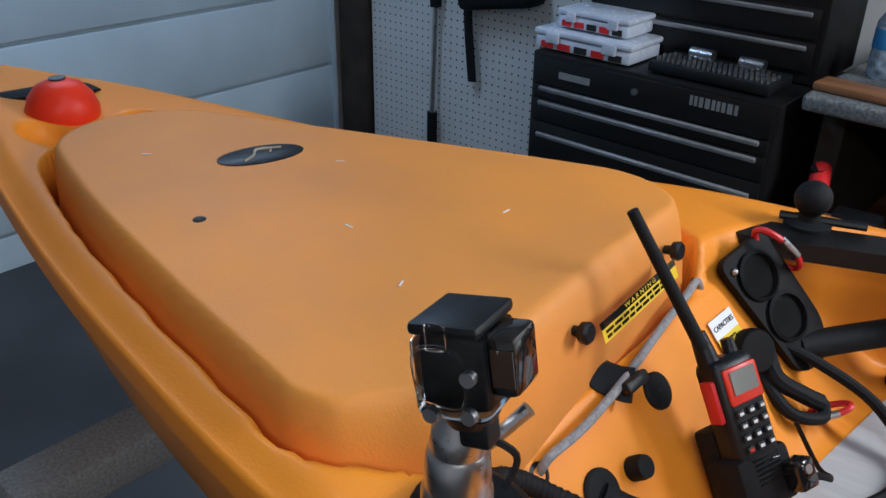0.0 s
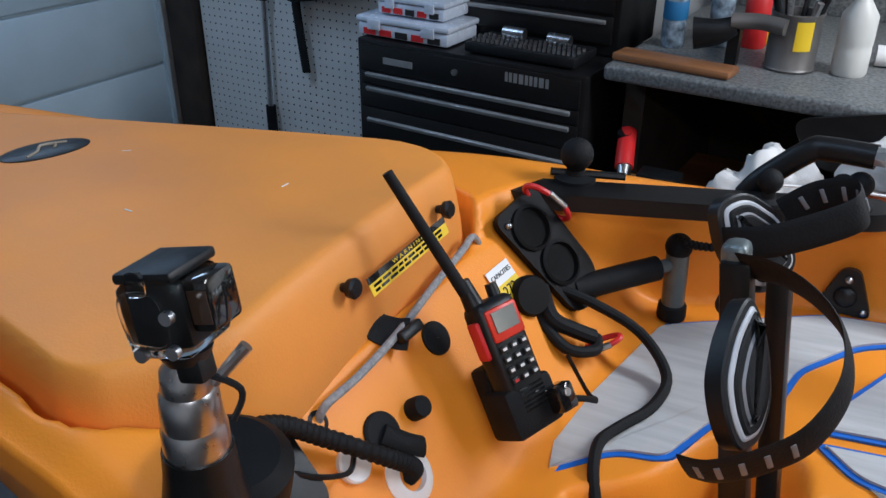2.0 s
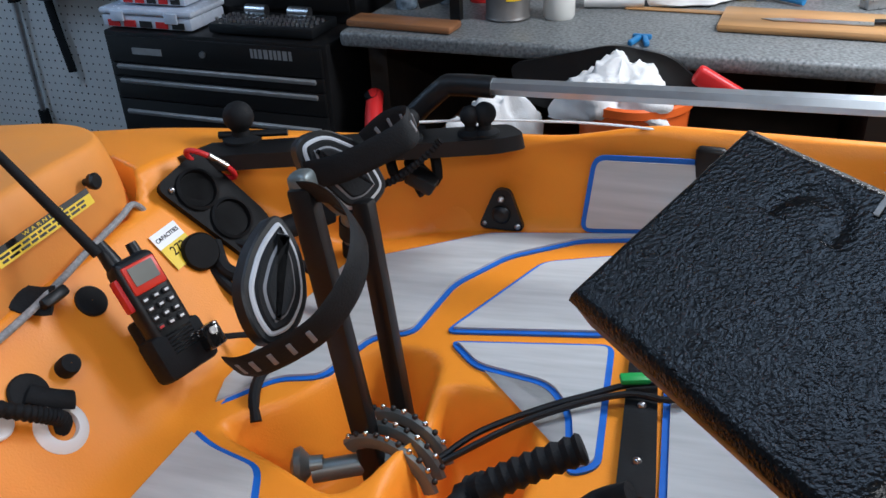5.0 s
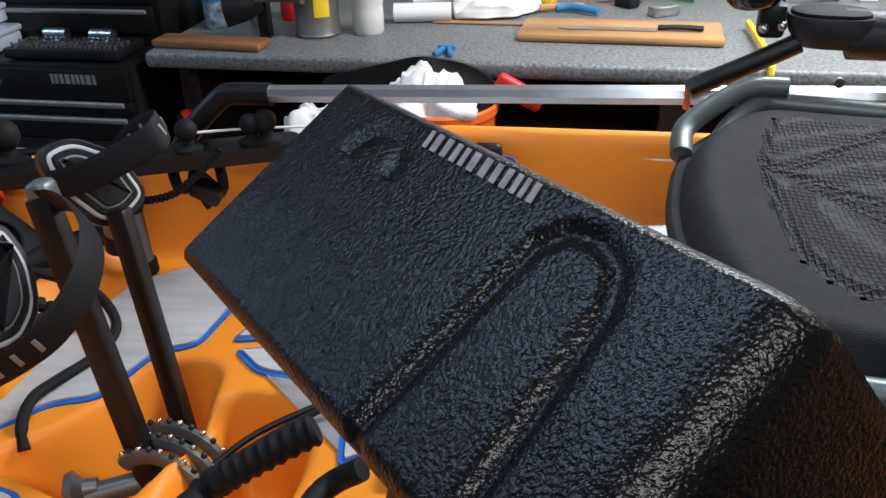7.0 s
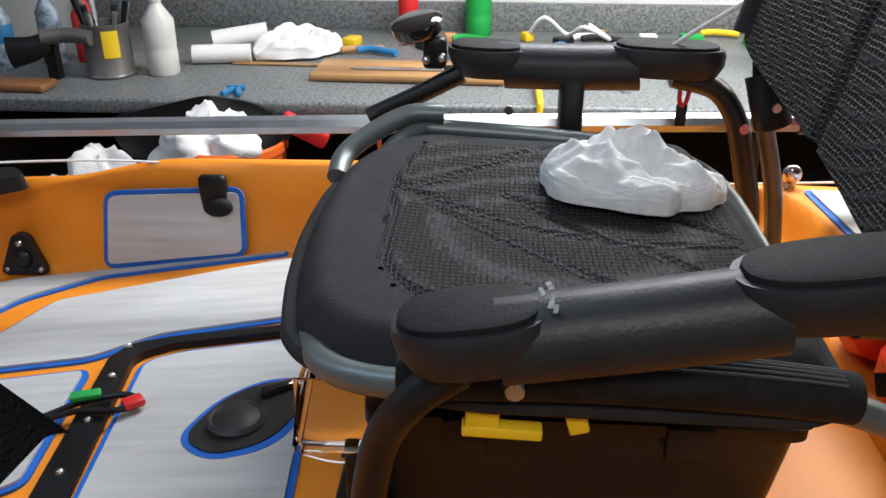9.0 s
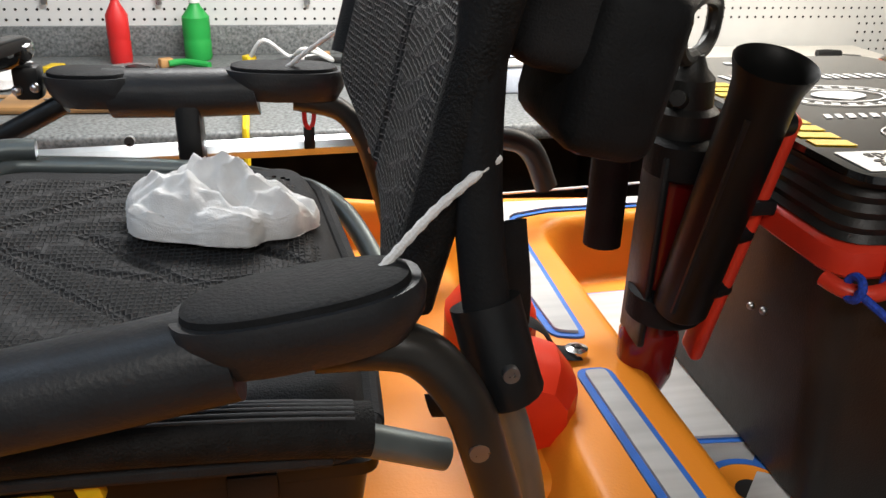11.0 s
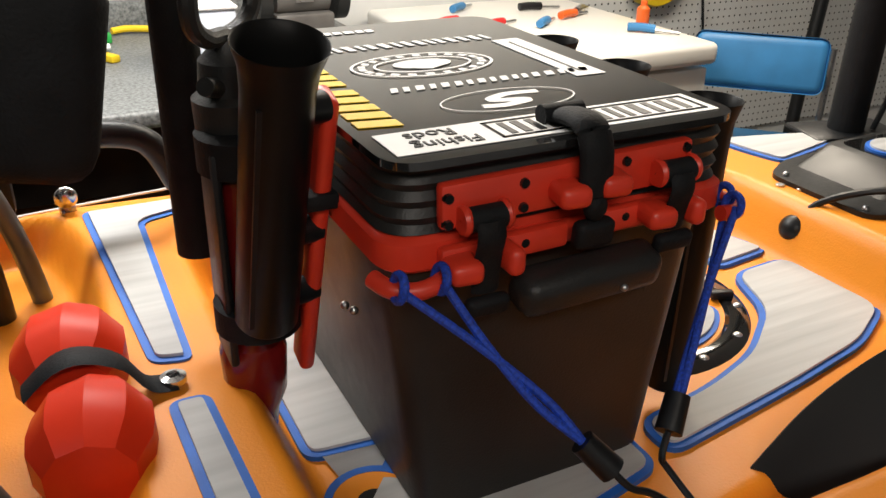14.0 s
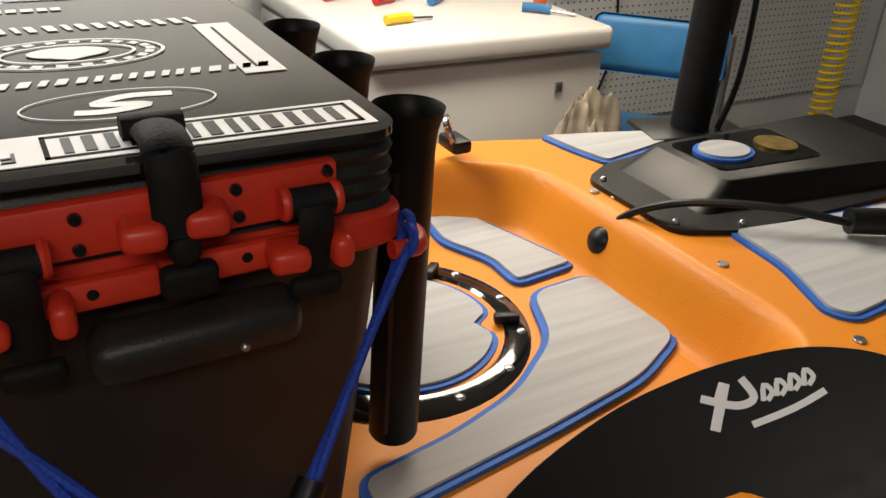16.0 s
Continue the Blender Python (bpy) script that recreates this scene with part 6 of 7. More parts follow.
def radio():
    t = thing("vhf_radio", "black handheld marine radio with red trim in a black holder", "radio", (0.01, 0.75, 0.875))
    up = Vector((-0.075, 0.02, 0.12)).normalized()
    m = frame_m((-0.002, 0.775, 0.985), up, (0.30, 0.95, 0.0))
    def add(name, bm, material, label="", par=None):
        bm.transform(m)
        return part(name, bm, material, par or t, label)
    W, D, H = 0.058, 0.036, 0.138
    add("body", box(B(), (W, D, H), pose(0, 0, 0), 0.011, 3), BLACK)
    add("screen_frame", box(B(), (0.046, 0.004, 0.038), pose(0.001, -0.0185, 0.040), 0.003), RED, "orange-red screen frame")
    add("screen", box(B(), (0.034, 0.002, 0.024), pose(0.001, -0.0212, 0.043)), SCREEN, "grey LCD screen")
    for i in range(3):
        for j in range(4):
            add("key", box(B(), (0.010, 0.004, 0.0075), pose(-0.015 + i * 0.015, -0.0195, 0.012 - j * 0.0125), 0.0015), CRATE)
            bm = box(B(), (0.0055, 0.0006, 0.003), pose(-0.015 + i * 0.015, -0.0218, 0.012 - j * 0.0125))
            add("key_mark", bm, REDP if j == 3 and i == 0 else LABELW)
    for i in range(6):
        add("speaker_slot", box(B(), (0.036, 0.002, 0.0025), pose(0.002, -0.0185, -0.038 - i * 0.005)), GLOSSB)
    add("talk_button", box(B(), (0.008, 0.018, 0.045), pose(-0.030, -0.002, 0.028), 0.003, 2), REDP, "red push-to-talk button")
    add("knob", cyl(B(), (0.016, 0.002, H / 2), (0.016, 0.002, H / 2 + 0.014), 0.008, 0.007), BLACK)
    add("antenna_base", cyl(B(), (-0.016, 0.002, H / 2 - 0.004), (-0.020, 0.002, H / 2 + 0.03), 0.012, 0.0085), BLACK)
    part("antenna", tube(B(), [(-0.046, 0.752, 1.065), (-0.085, 0.742, 1.125), (-0.13, 0.728, 1.198)], lambda s: 0.0072 - 0.0012 * s, 12), MATTE, t, "stubby black rubber antenna")
    add("holder", box(B(), (0.074, 0.05, 0.06), pose(0.0, 0.006, -0.062), 0.008), MATTE, "black radio holder")
    add("holder_back", box(B(), (0.05, 0.03, 0.09), pose(-0.004, 0.03, -0.05), 0.006), MATTE)
    add("clip_box", box(B(), (0.026, 0.024, 0.032), pose(0.03, -0.028, -0.066), 0.004), GLOSSB)
    add("clip_dot", cyl(B(), (0.03, -0.0405, -0.06), (0.03, -0.0425, -0.06), 0.005, n=12), SILVER)
    return t


radio()
pipe("radio_lanyard", [(0.05, 0.80, 0.93), (0.075, 0.83, 0.92), (0.08, 0.86, 0.90), (0.06, 0.88, 0.89), (0.02, 0.90, 0.92)], 0.004, MATTE, "black wrist lanyard of the radio", "lanyard", 8, flat=0.5)
cl = frame_m((-0.083, 0.925, 0.978), SN, (0, 1, 0))
bm = box(B(), (0.055, 0.06, 0.001))
bm.transform(cl)
cap = tagged(link("capacity_label", bm, LABELW), "white and yellow capacity label on the console", "label")
bm = box(B(), (0.055, 0.036, 0.0016), pose(0, -0.012, 0))
bm.transform(cl)
part("yellow_field", bm, YELLOW, cap)
text_mesh("CAPACITIES", 0.009, cl @ pose(0, 0.018, 0.001), GLOSSB, "label_heading", cap, 0.0003)
text_mesh("272", 0.02, cl @ pose(0, -0.006, 0.0012), GLOSSB, "label_number", cap, 0.0003)
disc("compass_cap", (-0.062, 0.945, 0.958), (0.80, -0.35, 0.5), 0.028, 0.014, GEARB, "round black ribbed cap beside the label", "cap")
# far gear plate with a carabiner
pm = frame_m((-0.075, 1.022, 0.985), (0.78, -0.25, 0.58), (0, 1, 0.2))
bm = prism(B(), rounded([(-0.05, 0.09), (0.045, 0.085), (0.05, -0.06), (0.02, -0.10), (-0.03, -0.09)], 0.02), 0, 0.012)
bm.transform(pm)
pt = tagged(link("gear_plate", bm, GEARB), "black plastic gear-hole plate at the far console corner", "plate")
for x, y, r in ((-0.005, 0.045, 0.03), (0.0, -0.02, 0.03)):
    part("gear_hole", lathe(B(), [(r, 0.012), (r * 1.1, 0.016), (r * 0.95, 0.018), (r * 0.8, 0.004), (0.0005, 0.003)], pm @ pose(x, y, 0), 24), GEARB, pt)
for x, y in ((-0.035, 0.07), (0.03, -0.07)):
    part("bolt", ball(B(), pm @ Vector((x, y, 0.013)), 0.005), SILVER, pt)


def carabiner(at, up, right, r, label):
    m = frame_m(at, up, right)
    pts = [(m @ Vector((r * 0.45 * math.cos(a), 0, r * math.sin(a)))) for a in np.linspace(0, 2 * math.pi, 20)]
    t = tagged(link("carabiner", tube(B(), pts, 0.0042, 8, 2), REDP), label, "carabiner")
    part("gate", cyl(B(), m @ Vector((r * 0.45, 0, -r * 0.4)), m @ Vector((r * 0.45, 0, r * 0.4)), 0.0048, n=10), SILVER, t)
    return t


carabiner((-0.09, 1.045, 1.05), (0.5, 0.55, -0.7), (0.7, -0.2, 0.5), 0.042, "red aluminium carabiner hooked on the gear plate")
carabiner((0.03, 1.00, 0.885), (0.5, 0.3, 0.3), (0.3, -0.8, 0), 0.025, "small red carabiner on a black lead")


# steering handle with foam grip
h = thing("grab_handle", "grey tube handle with a black foam grip on the deck", "handle", (0.07, 1.165, 0.857))
part("post", cyl(B(), (0.072, 1.165, 0.87), (0.068, 1.168, 0.965), 0.017), GREYTUBE, h)
part("foot", lathe(B(), [(0.021, 0), (0.022, 0.004), (0.021, 0.022), (0.018, 0.024)], Matrix.Translation((0.072, 1.165, 0.855)), 20), MATTE, h)
part("top_cap", ball(B(), (0.068, 1.168, 0.972), 0.020), MATTE, h)
part("cross_tube", tube(B(), [(0.068, 1.166, 0.945), (0.03, 1.12, 0.94), (-0.03, 1.04, 0.932), (-0.06, 1.0, 0.93)], 0.0105, 14, 4), GREYTUBE, h)
part("grip", tube(B(), [(0.048, 1.142, 0.942), (0.008, 1.09, 0.938), (-0.035, 1.033, 0.932)], 0.0185, 16, 5), MATTE, h, "black foam grip")
pipe("coiled_lead", [(0.06, 1.165, 0.985), (0.10, 1.15, 0.99), (0.15, 1.16, 1.0), (0.19, 1.18, 1.03), (0.22, 1.20, 1.06)], 0.006, MATTE, "black coiled lead at the grab handle", "lead", 10, 14, ribs=0.16)
pipe("cable_bundle", [(0.12, 1.22, 1.03), (0.14, 1.2, 0.99), (0.17, 1.22, 1.0), (0.18, 1.21, 0.96), (0.15, 1.23, 1.01), (0.2, 1.22, 0.98), (0.19, 1.24, 1.03)], 0.009, MATTE, "tangle of black cables under the gear track", "cable", 8)
boxed("cable_plug", (0.05, 0.03, 0.03), pose(0.18, 1.21, 0.985, 20, 30, 10), BLACK, "black cable plug under the gear track", "plug", 0.006)
pipe("paddle_leash", [(-0.06, 1.0, 0.95), (0.0, 1.02, 0.93), (0.07, 1.03, 0.90), (0.125, 0.99, 0.875), (0.13, 0.93, 0.866), (0.11, 0.87, 0.866), (0.10, 0.83, 0.866), (0.11, 0.79, 0.86), (0.125, 0.765, 0.84)], 0.0075, MATTE, "thick black braided paddle leash on the deck", "leash", 10)
pipe("short_lead", [(-0.05, 0.95, 0.93), (0.0, 0.94, 0.90), (0.03, 0.97, 0.89), (0.02, 1.0, 0.89)], 0.008, MATTE, "short black padded lead on the console", "lead", 10)
pipe("short_lead", [(-0.06, 0.98, 0.955), (-0.03, 0.955, 0.93), (0.0, 0.965, 0.915), (0.02, 0.985, 0.90)], 0.011, MATTE, "short black padded lead on the console", "lead", 10)

# gear track on the far gunwale
gt = thing("gear_track", "long black gear track on the gunwale with ball mounts", "gear track", (0.05, 1.2, 1.03))
part("rail", loft(B(), [(rounded([(-0.19, 1.06), (-0.14, 1.03), (0.30, 1.225), (0.34, 1.26), (0.30, 1.30), (-0.14, 1.10)], 0.015), 1.035), (rounded([(-0.19, 1.06), (-0.14, 1.035), (0.30, 1.23), (0.335, 1.26), (0.30, 1.295), (-0.14, 1.095)], 0.015), 1.058)]), TOOLBLACK, gt)
for x, y, r, zt in ((-0.085, 1.125, 0.024, 1.055), (0.17, 1.195, 0.017, 1.055), (0.255, 1.235, 0.016, 1.055), (0.275, 1.245, 0.018, 1.055)):
    part("ball_mount", lathe(B(), [(r * 1.25, 0), (r * 1.25, 0.008), (r * 0.6, 0.012), (r * 0.55, 0.02)] + [(r * math.cos(a), 0.02 + r * 0.9 + r * math.sin(a)) for a in np.linspace(-0.9, 1.55, 9)], Matrix.Translation((x, y, zt)), 22), MATTE, gt, "black rubber ball mount")
for k in range(1, 3):
    part("tool_bar", cyl(B(), (-0.17 + k * 0.05, 1.095 + k * 0.02, 1.066), (-0.12 + k * 0.05, 1.115 + k * 0.02, 1.066), 0.006, n=8), BLACK, gt)
ALU = mat("bare_aluminium", (0.55, 0.60, 0.64), 0.32, 0.85, var=0.08, scale=20)
# aluminium boat hook lying along the far gunwale
bh = thing("boat_hook", "long aluminium boat hook pole with a black end along the gunwale", "boat hook", (0.7, 1.25, 1.12))
part("shaft", tube(B(), [(0.27, 1.262, 1.128), (0.60, 1.235, 1.148), (0.95, 1.215, 1.165), (1.48, 1.235, 1.172)], 0.0135, 8, 3), ALU, bh, "bare aluminium shaft")
part("joint", tube(B(), [(0.285, 1.261, 1.128), (0.22, 1.265, 1.125), (0.20, 1.262, 1.118), (0.15, 1.25, 1.07), (0.13, 1.245, 1.04)], 0.017, 14, 4), BLACK, bh, "black plastic elbow")
part("end", tube(B(), [(1.46, 1.235, 1.172), (1.55, 1.24, 1.17), (1.60, 1.245, 1.15), (1.63, 1.25, 1.09)], 0.017, 14, 4), BLACK, bh)
for x in (1.42,):
    part("rest", box(B(), (0.03, 0.03, 0.10), pose(x, 1.30, 1.115), 0.006), BLACK, bh)
ALU_CLAMP = part("clamp", box(B(), (0.05, 0.04, 0.05), pose(1.50, 1.235, 1.175), 0.008), CRATE, bh)
for k in (0.0, 0.045):
    part("clamp_knob", cyl(B(), (1.49 + k, 1.21, 1.19 + k * 0.1), (1.48 + k, 1.17, 1.195), 0.011, 0.015, 10), REDP, bh, "red clamp knob")
pipe("white_line", [(0.17, 1.195, 1.085), (0.28, 1.26, 1.075), (0.45, 1.32, 1.062), (0.60, 1.345, 1.045), (0.85, 1.34, 1.02), (1.2, 1.335, 1.03), (1.49, 1.335, 1.045), (1.9, 1.3, 1.075)], 0.0022, LABELW, "thin white line running along the gunwale", "line", 6)
cl2 = thing("clam_cleat", "black clam cleat on the cockpit side wall", "cleat", (0.605, 1.318, 0.97))
part("base", box(B(), (0.045, 0.018, 0.10), pose(0.607, 1.312, 0.995), 0.008, 3), BLACK, cl2)
part("jaw", ball(B(), (0.615, 1.30, 0.995), 0.02, (1.2, 0.6, 0.8)), MATTE, cl2)
for x, z in ((1.494, 1.05),):
    fl2 = thing("fairlead", "chrome swivel fairlead on the gunwale", "fairlead", (x, 1.33, z))
    part("plate", box(B(), (0.022, 0.008, 0.06), pose(x, 1.318, z - 0.005), 0.004), SILVER, fl2)
    part("eye", ball(B(), (x, 1.312, z + 0.018), 0.015, (1, 0.5, 1)), CHROME, fl2)
    part("shackle", tube(B(), [(x - 0.006, 1.312, z), (x - 0.008, 1.305, z - 0.03), (x + 0.006, 1.305, z - 0.045), (x + 0.006, 1.312, z - 0.01)], 0.003, 8), CHROME, fl2)
bm = prism(B(), rounded([(-0.04, -0.028), (0.04, -0.028), (0.012, 0.042), (-0.012, 0.042)], 0.014), 0, 0.012)
bm.transform(frame_m((0.29, 1.287, 0.905), (0.06, -1, 0.12), (1, 0.06, 0)))
tr = tagged(link("triangle_mount", bm, BLACK), "black triangular mounting plate on the cockpit wall", "mount")
for u, v in ((-0.028, -0.018), (0.028, -0.018), (0, 0.028)):
    part("screw", ball(B(), Vector((0.29 + u, 1.275, 0.905 + v)), 0.0055), SILVER, tr)
part("boss", ball(B(), (0.29, 1.274, 0.905), 0.016, (1, 0.6, 1)), BLACK, tr)
# mat on the far cockpit wall
wm = frame_m((0.537, 1.302, 0.955), (0.05, -0.985, 0.16), (1, 0.05, 0))
sp = thing("side_mat", "grey foam mat with a blue edge on the cockpit wall", "deck mat", (0.55, 1.305, 0.89), "foam deck mats")
q = rounded([(-0.118, -0.068), (0.118, -0.045), (0.118, 0.07), (-0.105, 0.062)], 0.022)
bm = prism(B(), q, 0.0, 0.004)
bm.transform(wm)
part("edge", bm, BLUE, sp, "blue foam edge")
bm = prism(B(), inset(q, 0.008), 0.0035, 0.0075)
bm.transform(wm)
part("mat", bm, GREY, sp)


# pedals and drive
def pedal(plate, strap, width, face, label):
    """plate: outline points in space; strap: its centre line; face: the side that the foot sees."""
    pts = [Vector(p) for p in plate]
    t = thing("pedal", label, "pedal", tuple(pts[-1]), "pedals")
    c = sum(pts, Vector()) / len(pts)
    n = Vector(face).normalized()
    m = frame_m(c, n, pts[0] - pts[len(pts) // 2])
    inv = m.inverted()
    flat = [tuple((inv @ p).to_2d()) for p in pts]
    line = rounded(flat, 0.02, 5)
    def plane(name, d, z0, z1, material, label=""):
        bm = loft(B(), [(inset(line, d + 0.002), z0 - 0.001), (inset(line, d), z0), (inset(line, d), z1), (inset(line, d + 0.002), z1 + 0.0015)])
        bm.transform(m)
        return part(name, bm, material, t, label)
    plane("footplate", 0.0, -0.014, 0.0, BLACK)
    plane("white_trim", 0.007, 0.0, 0.0025, TRIM, "pale reflective outline")
    plane("inner_pad", 0.0115, 0.001, 0.005, MATTE)
    plane("inner_trim", 0.019, 0.004, 0.0066, TRIM2)
    plane("inner_pad", 0.0215, 0.0045, 0.0085, MATTE)
    sv = [Vector(p) for p in strap]
    band = (sv[len(sv) // 2] - sv[0]).cross(sv[-1] - sv[0]).normalized()
    st = part("strap", tube(B(), strap, 0.0024, 14, 8, flat=width / 0.0024, side=band), MATTE, t, "wide black rubber foot strap")
    path = spline(strap, 8)
    for k in range(5):
        i = len(path) - 6 - 4 * k
        p, q = path[i], path[i + 1]
        part("strap_slot", box(B(), (0.0062, 0.015, 0.005), frame_m(p, q - p, (q - p).cross(band)), 0.001), TRIM2, st)
    return t


TRIM = mat("reflective_trim", (0.50, 0.51, 0.53), 0.4, var=0.08, scale=30)
TRIM2 = mat("grey_trim", (0.20, 0.20, 0.21), 0.5, var=0.08, scale=30)
pedal([(0.256, 0.690, 1.200), (0.266, 0.640, 1.192), (0.277, 0.604, 1.170), (0.284, 0.594, 1.140), (0.282, 0.598, 1.108), (0.285, 0.630, 1.098), (0.290, 0.665, 1.118), (0.276, 0.690, 1.158)], [(0.225, 0.792, 1.165), (0.262, 0.770, 1.178), (0.300, 0.742, 1.181), (0.332, 0.708, 1.172), (0.344, 0.668, 1.152), (0.332, 0.628, 1.126), (0.305, 0.603, 1.108), (0.275, 0.589, 1.094), (0.252, 0.592, 1.086)], 0.0165, (0.85, -0.15, 0.45), "black foot pedal with pale trim and a wide rubber strap")
pedal([(0.205, 0.836, 1.204), (0.206, 0.885, 1.202), (0.232, 0.925, 1.165), (0.248, 0.934, 1.108), (0.236, 0.900, 1.090), (0.222, 0.868, 1.094), (0.210, 0.838, 1.150)], [(0.190, 0.868, 1.150), (0.202, 0.846, 1.158), (0.240, 0.846, 1.170), (0.280, 0.862, 1.188), (0.309, 0.884, 1.204), (0.300, 0.915, 1.208), (0.265, 0.930, 1.192), (0.235, 0.930, 1.165)], 0.0165, (0.80, -0.45, 0.35), "far black foot pedal with pale trim and rubber strap")
part_axle = cyl(B(), (0.205, 0.925, 1.06), (0.22, 0.905, 1.11), 0.014)
dr = thing("pedal_drive", "black and grey pedal drive unit standing in the hull well", "pedal drive", (0.26, 0.78, 0.75))
part("axle", part_axle, GREYTUBE, dr)
part("axle_foot", cyl(B(), (0.198, 0.935, 1.035), (0.205, 0.925, 1.062), 0.017, 0.016), MATTE, dr)
part("crank_arm", box(B(), (0.030, 0.022, 0.40), frame_m((0.258, 0.778, 0.975), (-0.17, 0.06, 1), (1, 0, 0)), 0.005), TOOLBLACK, dr)
part("crank_arm", box(B(), (0.024, 0.022, 0.34), frame_m((0.280, 0.850, 0.955), (-0.16, 0.12, 1), (1, 0, 0)), 0.005), TOOLBLACK, dr)
part("arm_cap", box(B(), (0.026, 0.030, 0.036), frame_m((0.222, 0.798, 1.168), (-0.17, 0.06, 1), (1, 0, 0)), 0.009, 3), GREYTUBE, dr)
part("spine", cyl(B(), (0.215, 0.74, 0.805), (0.33, 0.80, 0.815), 0.014), GREYTUBE, dr)
part("end_knob", lathe(B(), [(0.005, -0.01), (0.022, -0.004), (0.024, 0.004), (0.012, 0.014), (0.011, 0.03)], frame_m((0.20, 0.735, 0.815), (1, 0.5, 0), (0, 0, 1)), 20), GREYTUBE, dr)
for k, y in enumerate((0.775, 0.80, 0.825)):
    bm = B()
    pts = [(0.31 + 0.065 * math.cos(a), y - 0.02 + (a - 1.6) * 0.01, 0.80 + 0.065 * math.sin(a)) for a in np.linspace(0.3, 2.5, 12)]
    dm = part("drum", tube(bm, pts, 0.011, 8, 1, flat=0.5, side=(0, 1, 0)), GREYTUBE, dr, "grey chain drum")
    for i in range(1, 11):
        p = pts[i]
        part("chain_pin", ball(B(), (p[0] + 0.011 * math.cos(0.3 + i * 0.2), p[1], p[2] + 0.011 * math.sin(0.3 + i * 0.2)), 0.004, u=8, v=6), CRATE if i % 2 else CHROME, dm)
# deck hatch bar, leash with green tag, recessed latch
hb = thing("hatch_hinge_bar", "black plastic hatch edge bar screwed to the deck", "hatch bar", (0.585, 0.9, 0.897))
part("bar", prism(B(), rounded([(0.553, 1.0), (0.572, 1.030), (0.62, 1.043), (0.84, 1.066), (0.84, 1.050), (0.63, 1.026), (0.597, 1.008), (0.588, 0.99), (0.625, 0.72), (0.585, 0.72)], 0.008), lambda x, y: deck_z(x) - 0.002, lambda x, y: deck_z(x) + 0.012), BLACK, hb)
for y in (1.02, 0.95, 0.86, 0.77):
    part("screw", ball(B(), (0.571 + (1.02 - y) * 0.11, y, deck_z(0.59) + 0.012), 0.005), SILVER, hb)
ls = thing("leash", "black cord leash with a green tag on the deck", "leash", (0.5, 0.88, 0.90))
part("cord", tube(B(), [(0.385, 0.745, 0.875), (0.42, 0.785, 0.89), (0.48, 0.835, 0.90), (0.53, 0.868, 0.907), (0.575, 0.888, 0.918), (0.62, 0.900, 0.92), (0.640, 0.884, 0.92), (0.615, 0.868, 0.92), (0.56, 0.866, 0.915), (0.47, 0.81, 0.90), (0.39, 0.74, 0.875)], 0.004, 8), BLACK, ls)
part("tag", box(B(), (0.035, 0.016, 0.008), pose(0.575, 0.889, 0.925, 0, 0, 20), 0.003), GREENM, ls, "bright green tag")
part("bead", box(B(), (0.025, 0.02, 0.01), pose(0.634, 0.884, 0.922, 0, 0, 40), 0.004), REDP, ls, "red bead")
ov = lambda s: rounded([(0.70 + s, 0.84 + s * 0.5), (0.75, 0.80 + s), (0.82 - s, 0.82 + s), (0.845 - s, 0.89), (0.82 - s, 0.955 - s), (0.77, 0.95 - s), (0.725 + s, 0.91)], 0.05)
la = thing("deck_latch", "oval recessed black latch with a blue edge in the deck mat", "latch", (0.775, 0.88, 0.917))
part("surround", prism(B(), ov(0), lambda x, y: deck_z(x), lambda x, y: deck_z(x) + 0.0085), BLUE, la)
part("plate", prism(B(), ov(0.009), lambda x, y: deck_z(x), lambda x, y: deck_z(x) + 0.0105), CRATE, la)
part("dial", lathe(B(), [(0.034, 0), (0.034, 0.006), (0.03, 0.009), (0.027, 0.007), (0.024, 0.009), (0.0005, 0.009)], Matrix.Translation((0.765, 0.868, deck_z(0.765) + 0.009)), 28), CRATE, la)
part("lever", box(B(), (0.05, 0.016, 0.012), pose(0.80, 0.925, deck_z(0.8) + 0.014, 0, 0, 30), 0.005), GLOSSB, la)
for ob in la.children:
    ob.data.transform(Matrix.Translation((0.003, -0.018, 0)))
# under the seat
ct = thing("clear_tray", "clear plastic tray under the seat front", "tray", (0.93, 0.78, 1.0))
part("front", box(B(), (0.004, 0.20, 0.075), pose(0.895, 0.74, 1.095, 0, 8), 0.0015), CASE, ct)
part("side", box(B(), (0.075, 0.004, 0.065), pose(0.932, 0.640, 1.10), 0.0015), CASE, ct)
part("lip", tube(B(), [(0.898, 0.640, 1.062), (0.93, 0.634, 1.060), (0.968, 0.636, 1.066)], 0.004, 8), CASE, ct)
part("base", box(B(), (0.075, 0.20, 0.004), pose(0.932, 0.74, 1.060), 0.0015), CASE, ct)
for y in (0.66, 0.82):
    part("stay", box(B(), (0.012, 0.012, 0.13), pose(0.935, y, 0.995), 0.003), BLACK, ct)
sb = thing("storage_bin", "black plastic storage bin under the seat", "bin", (1.13, 0.86, 0.93))
part("tub", loft(B(), [(rounded(rect(0.96, 1.30, 0.70, 1.02), 0.02), 0.932), (rounded(rect(0.945, 1.315, 0.685, 1.035), 0.02), 1.06)]), TOOLBLACK, sb)
part("lid", loft(B(), [(rounded(rect(0.938, 1.322, 0.678, 1.042), 0.02), 1.060), (rounded(rect(0.938, 1.322, 0.678, 1.042), 0.02), 1.072), (rounded(rect(0.95, 1.31, 0.69, 1.03), 0.02), 1.078)]), TOOLBLACK, sb, "flat black lid")
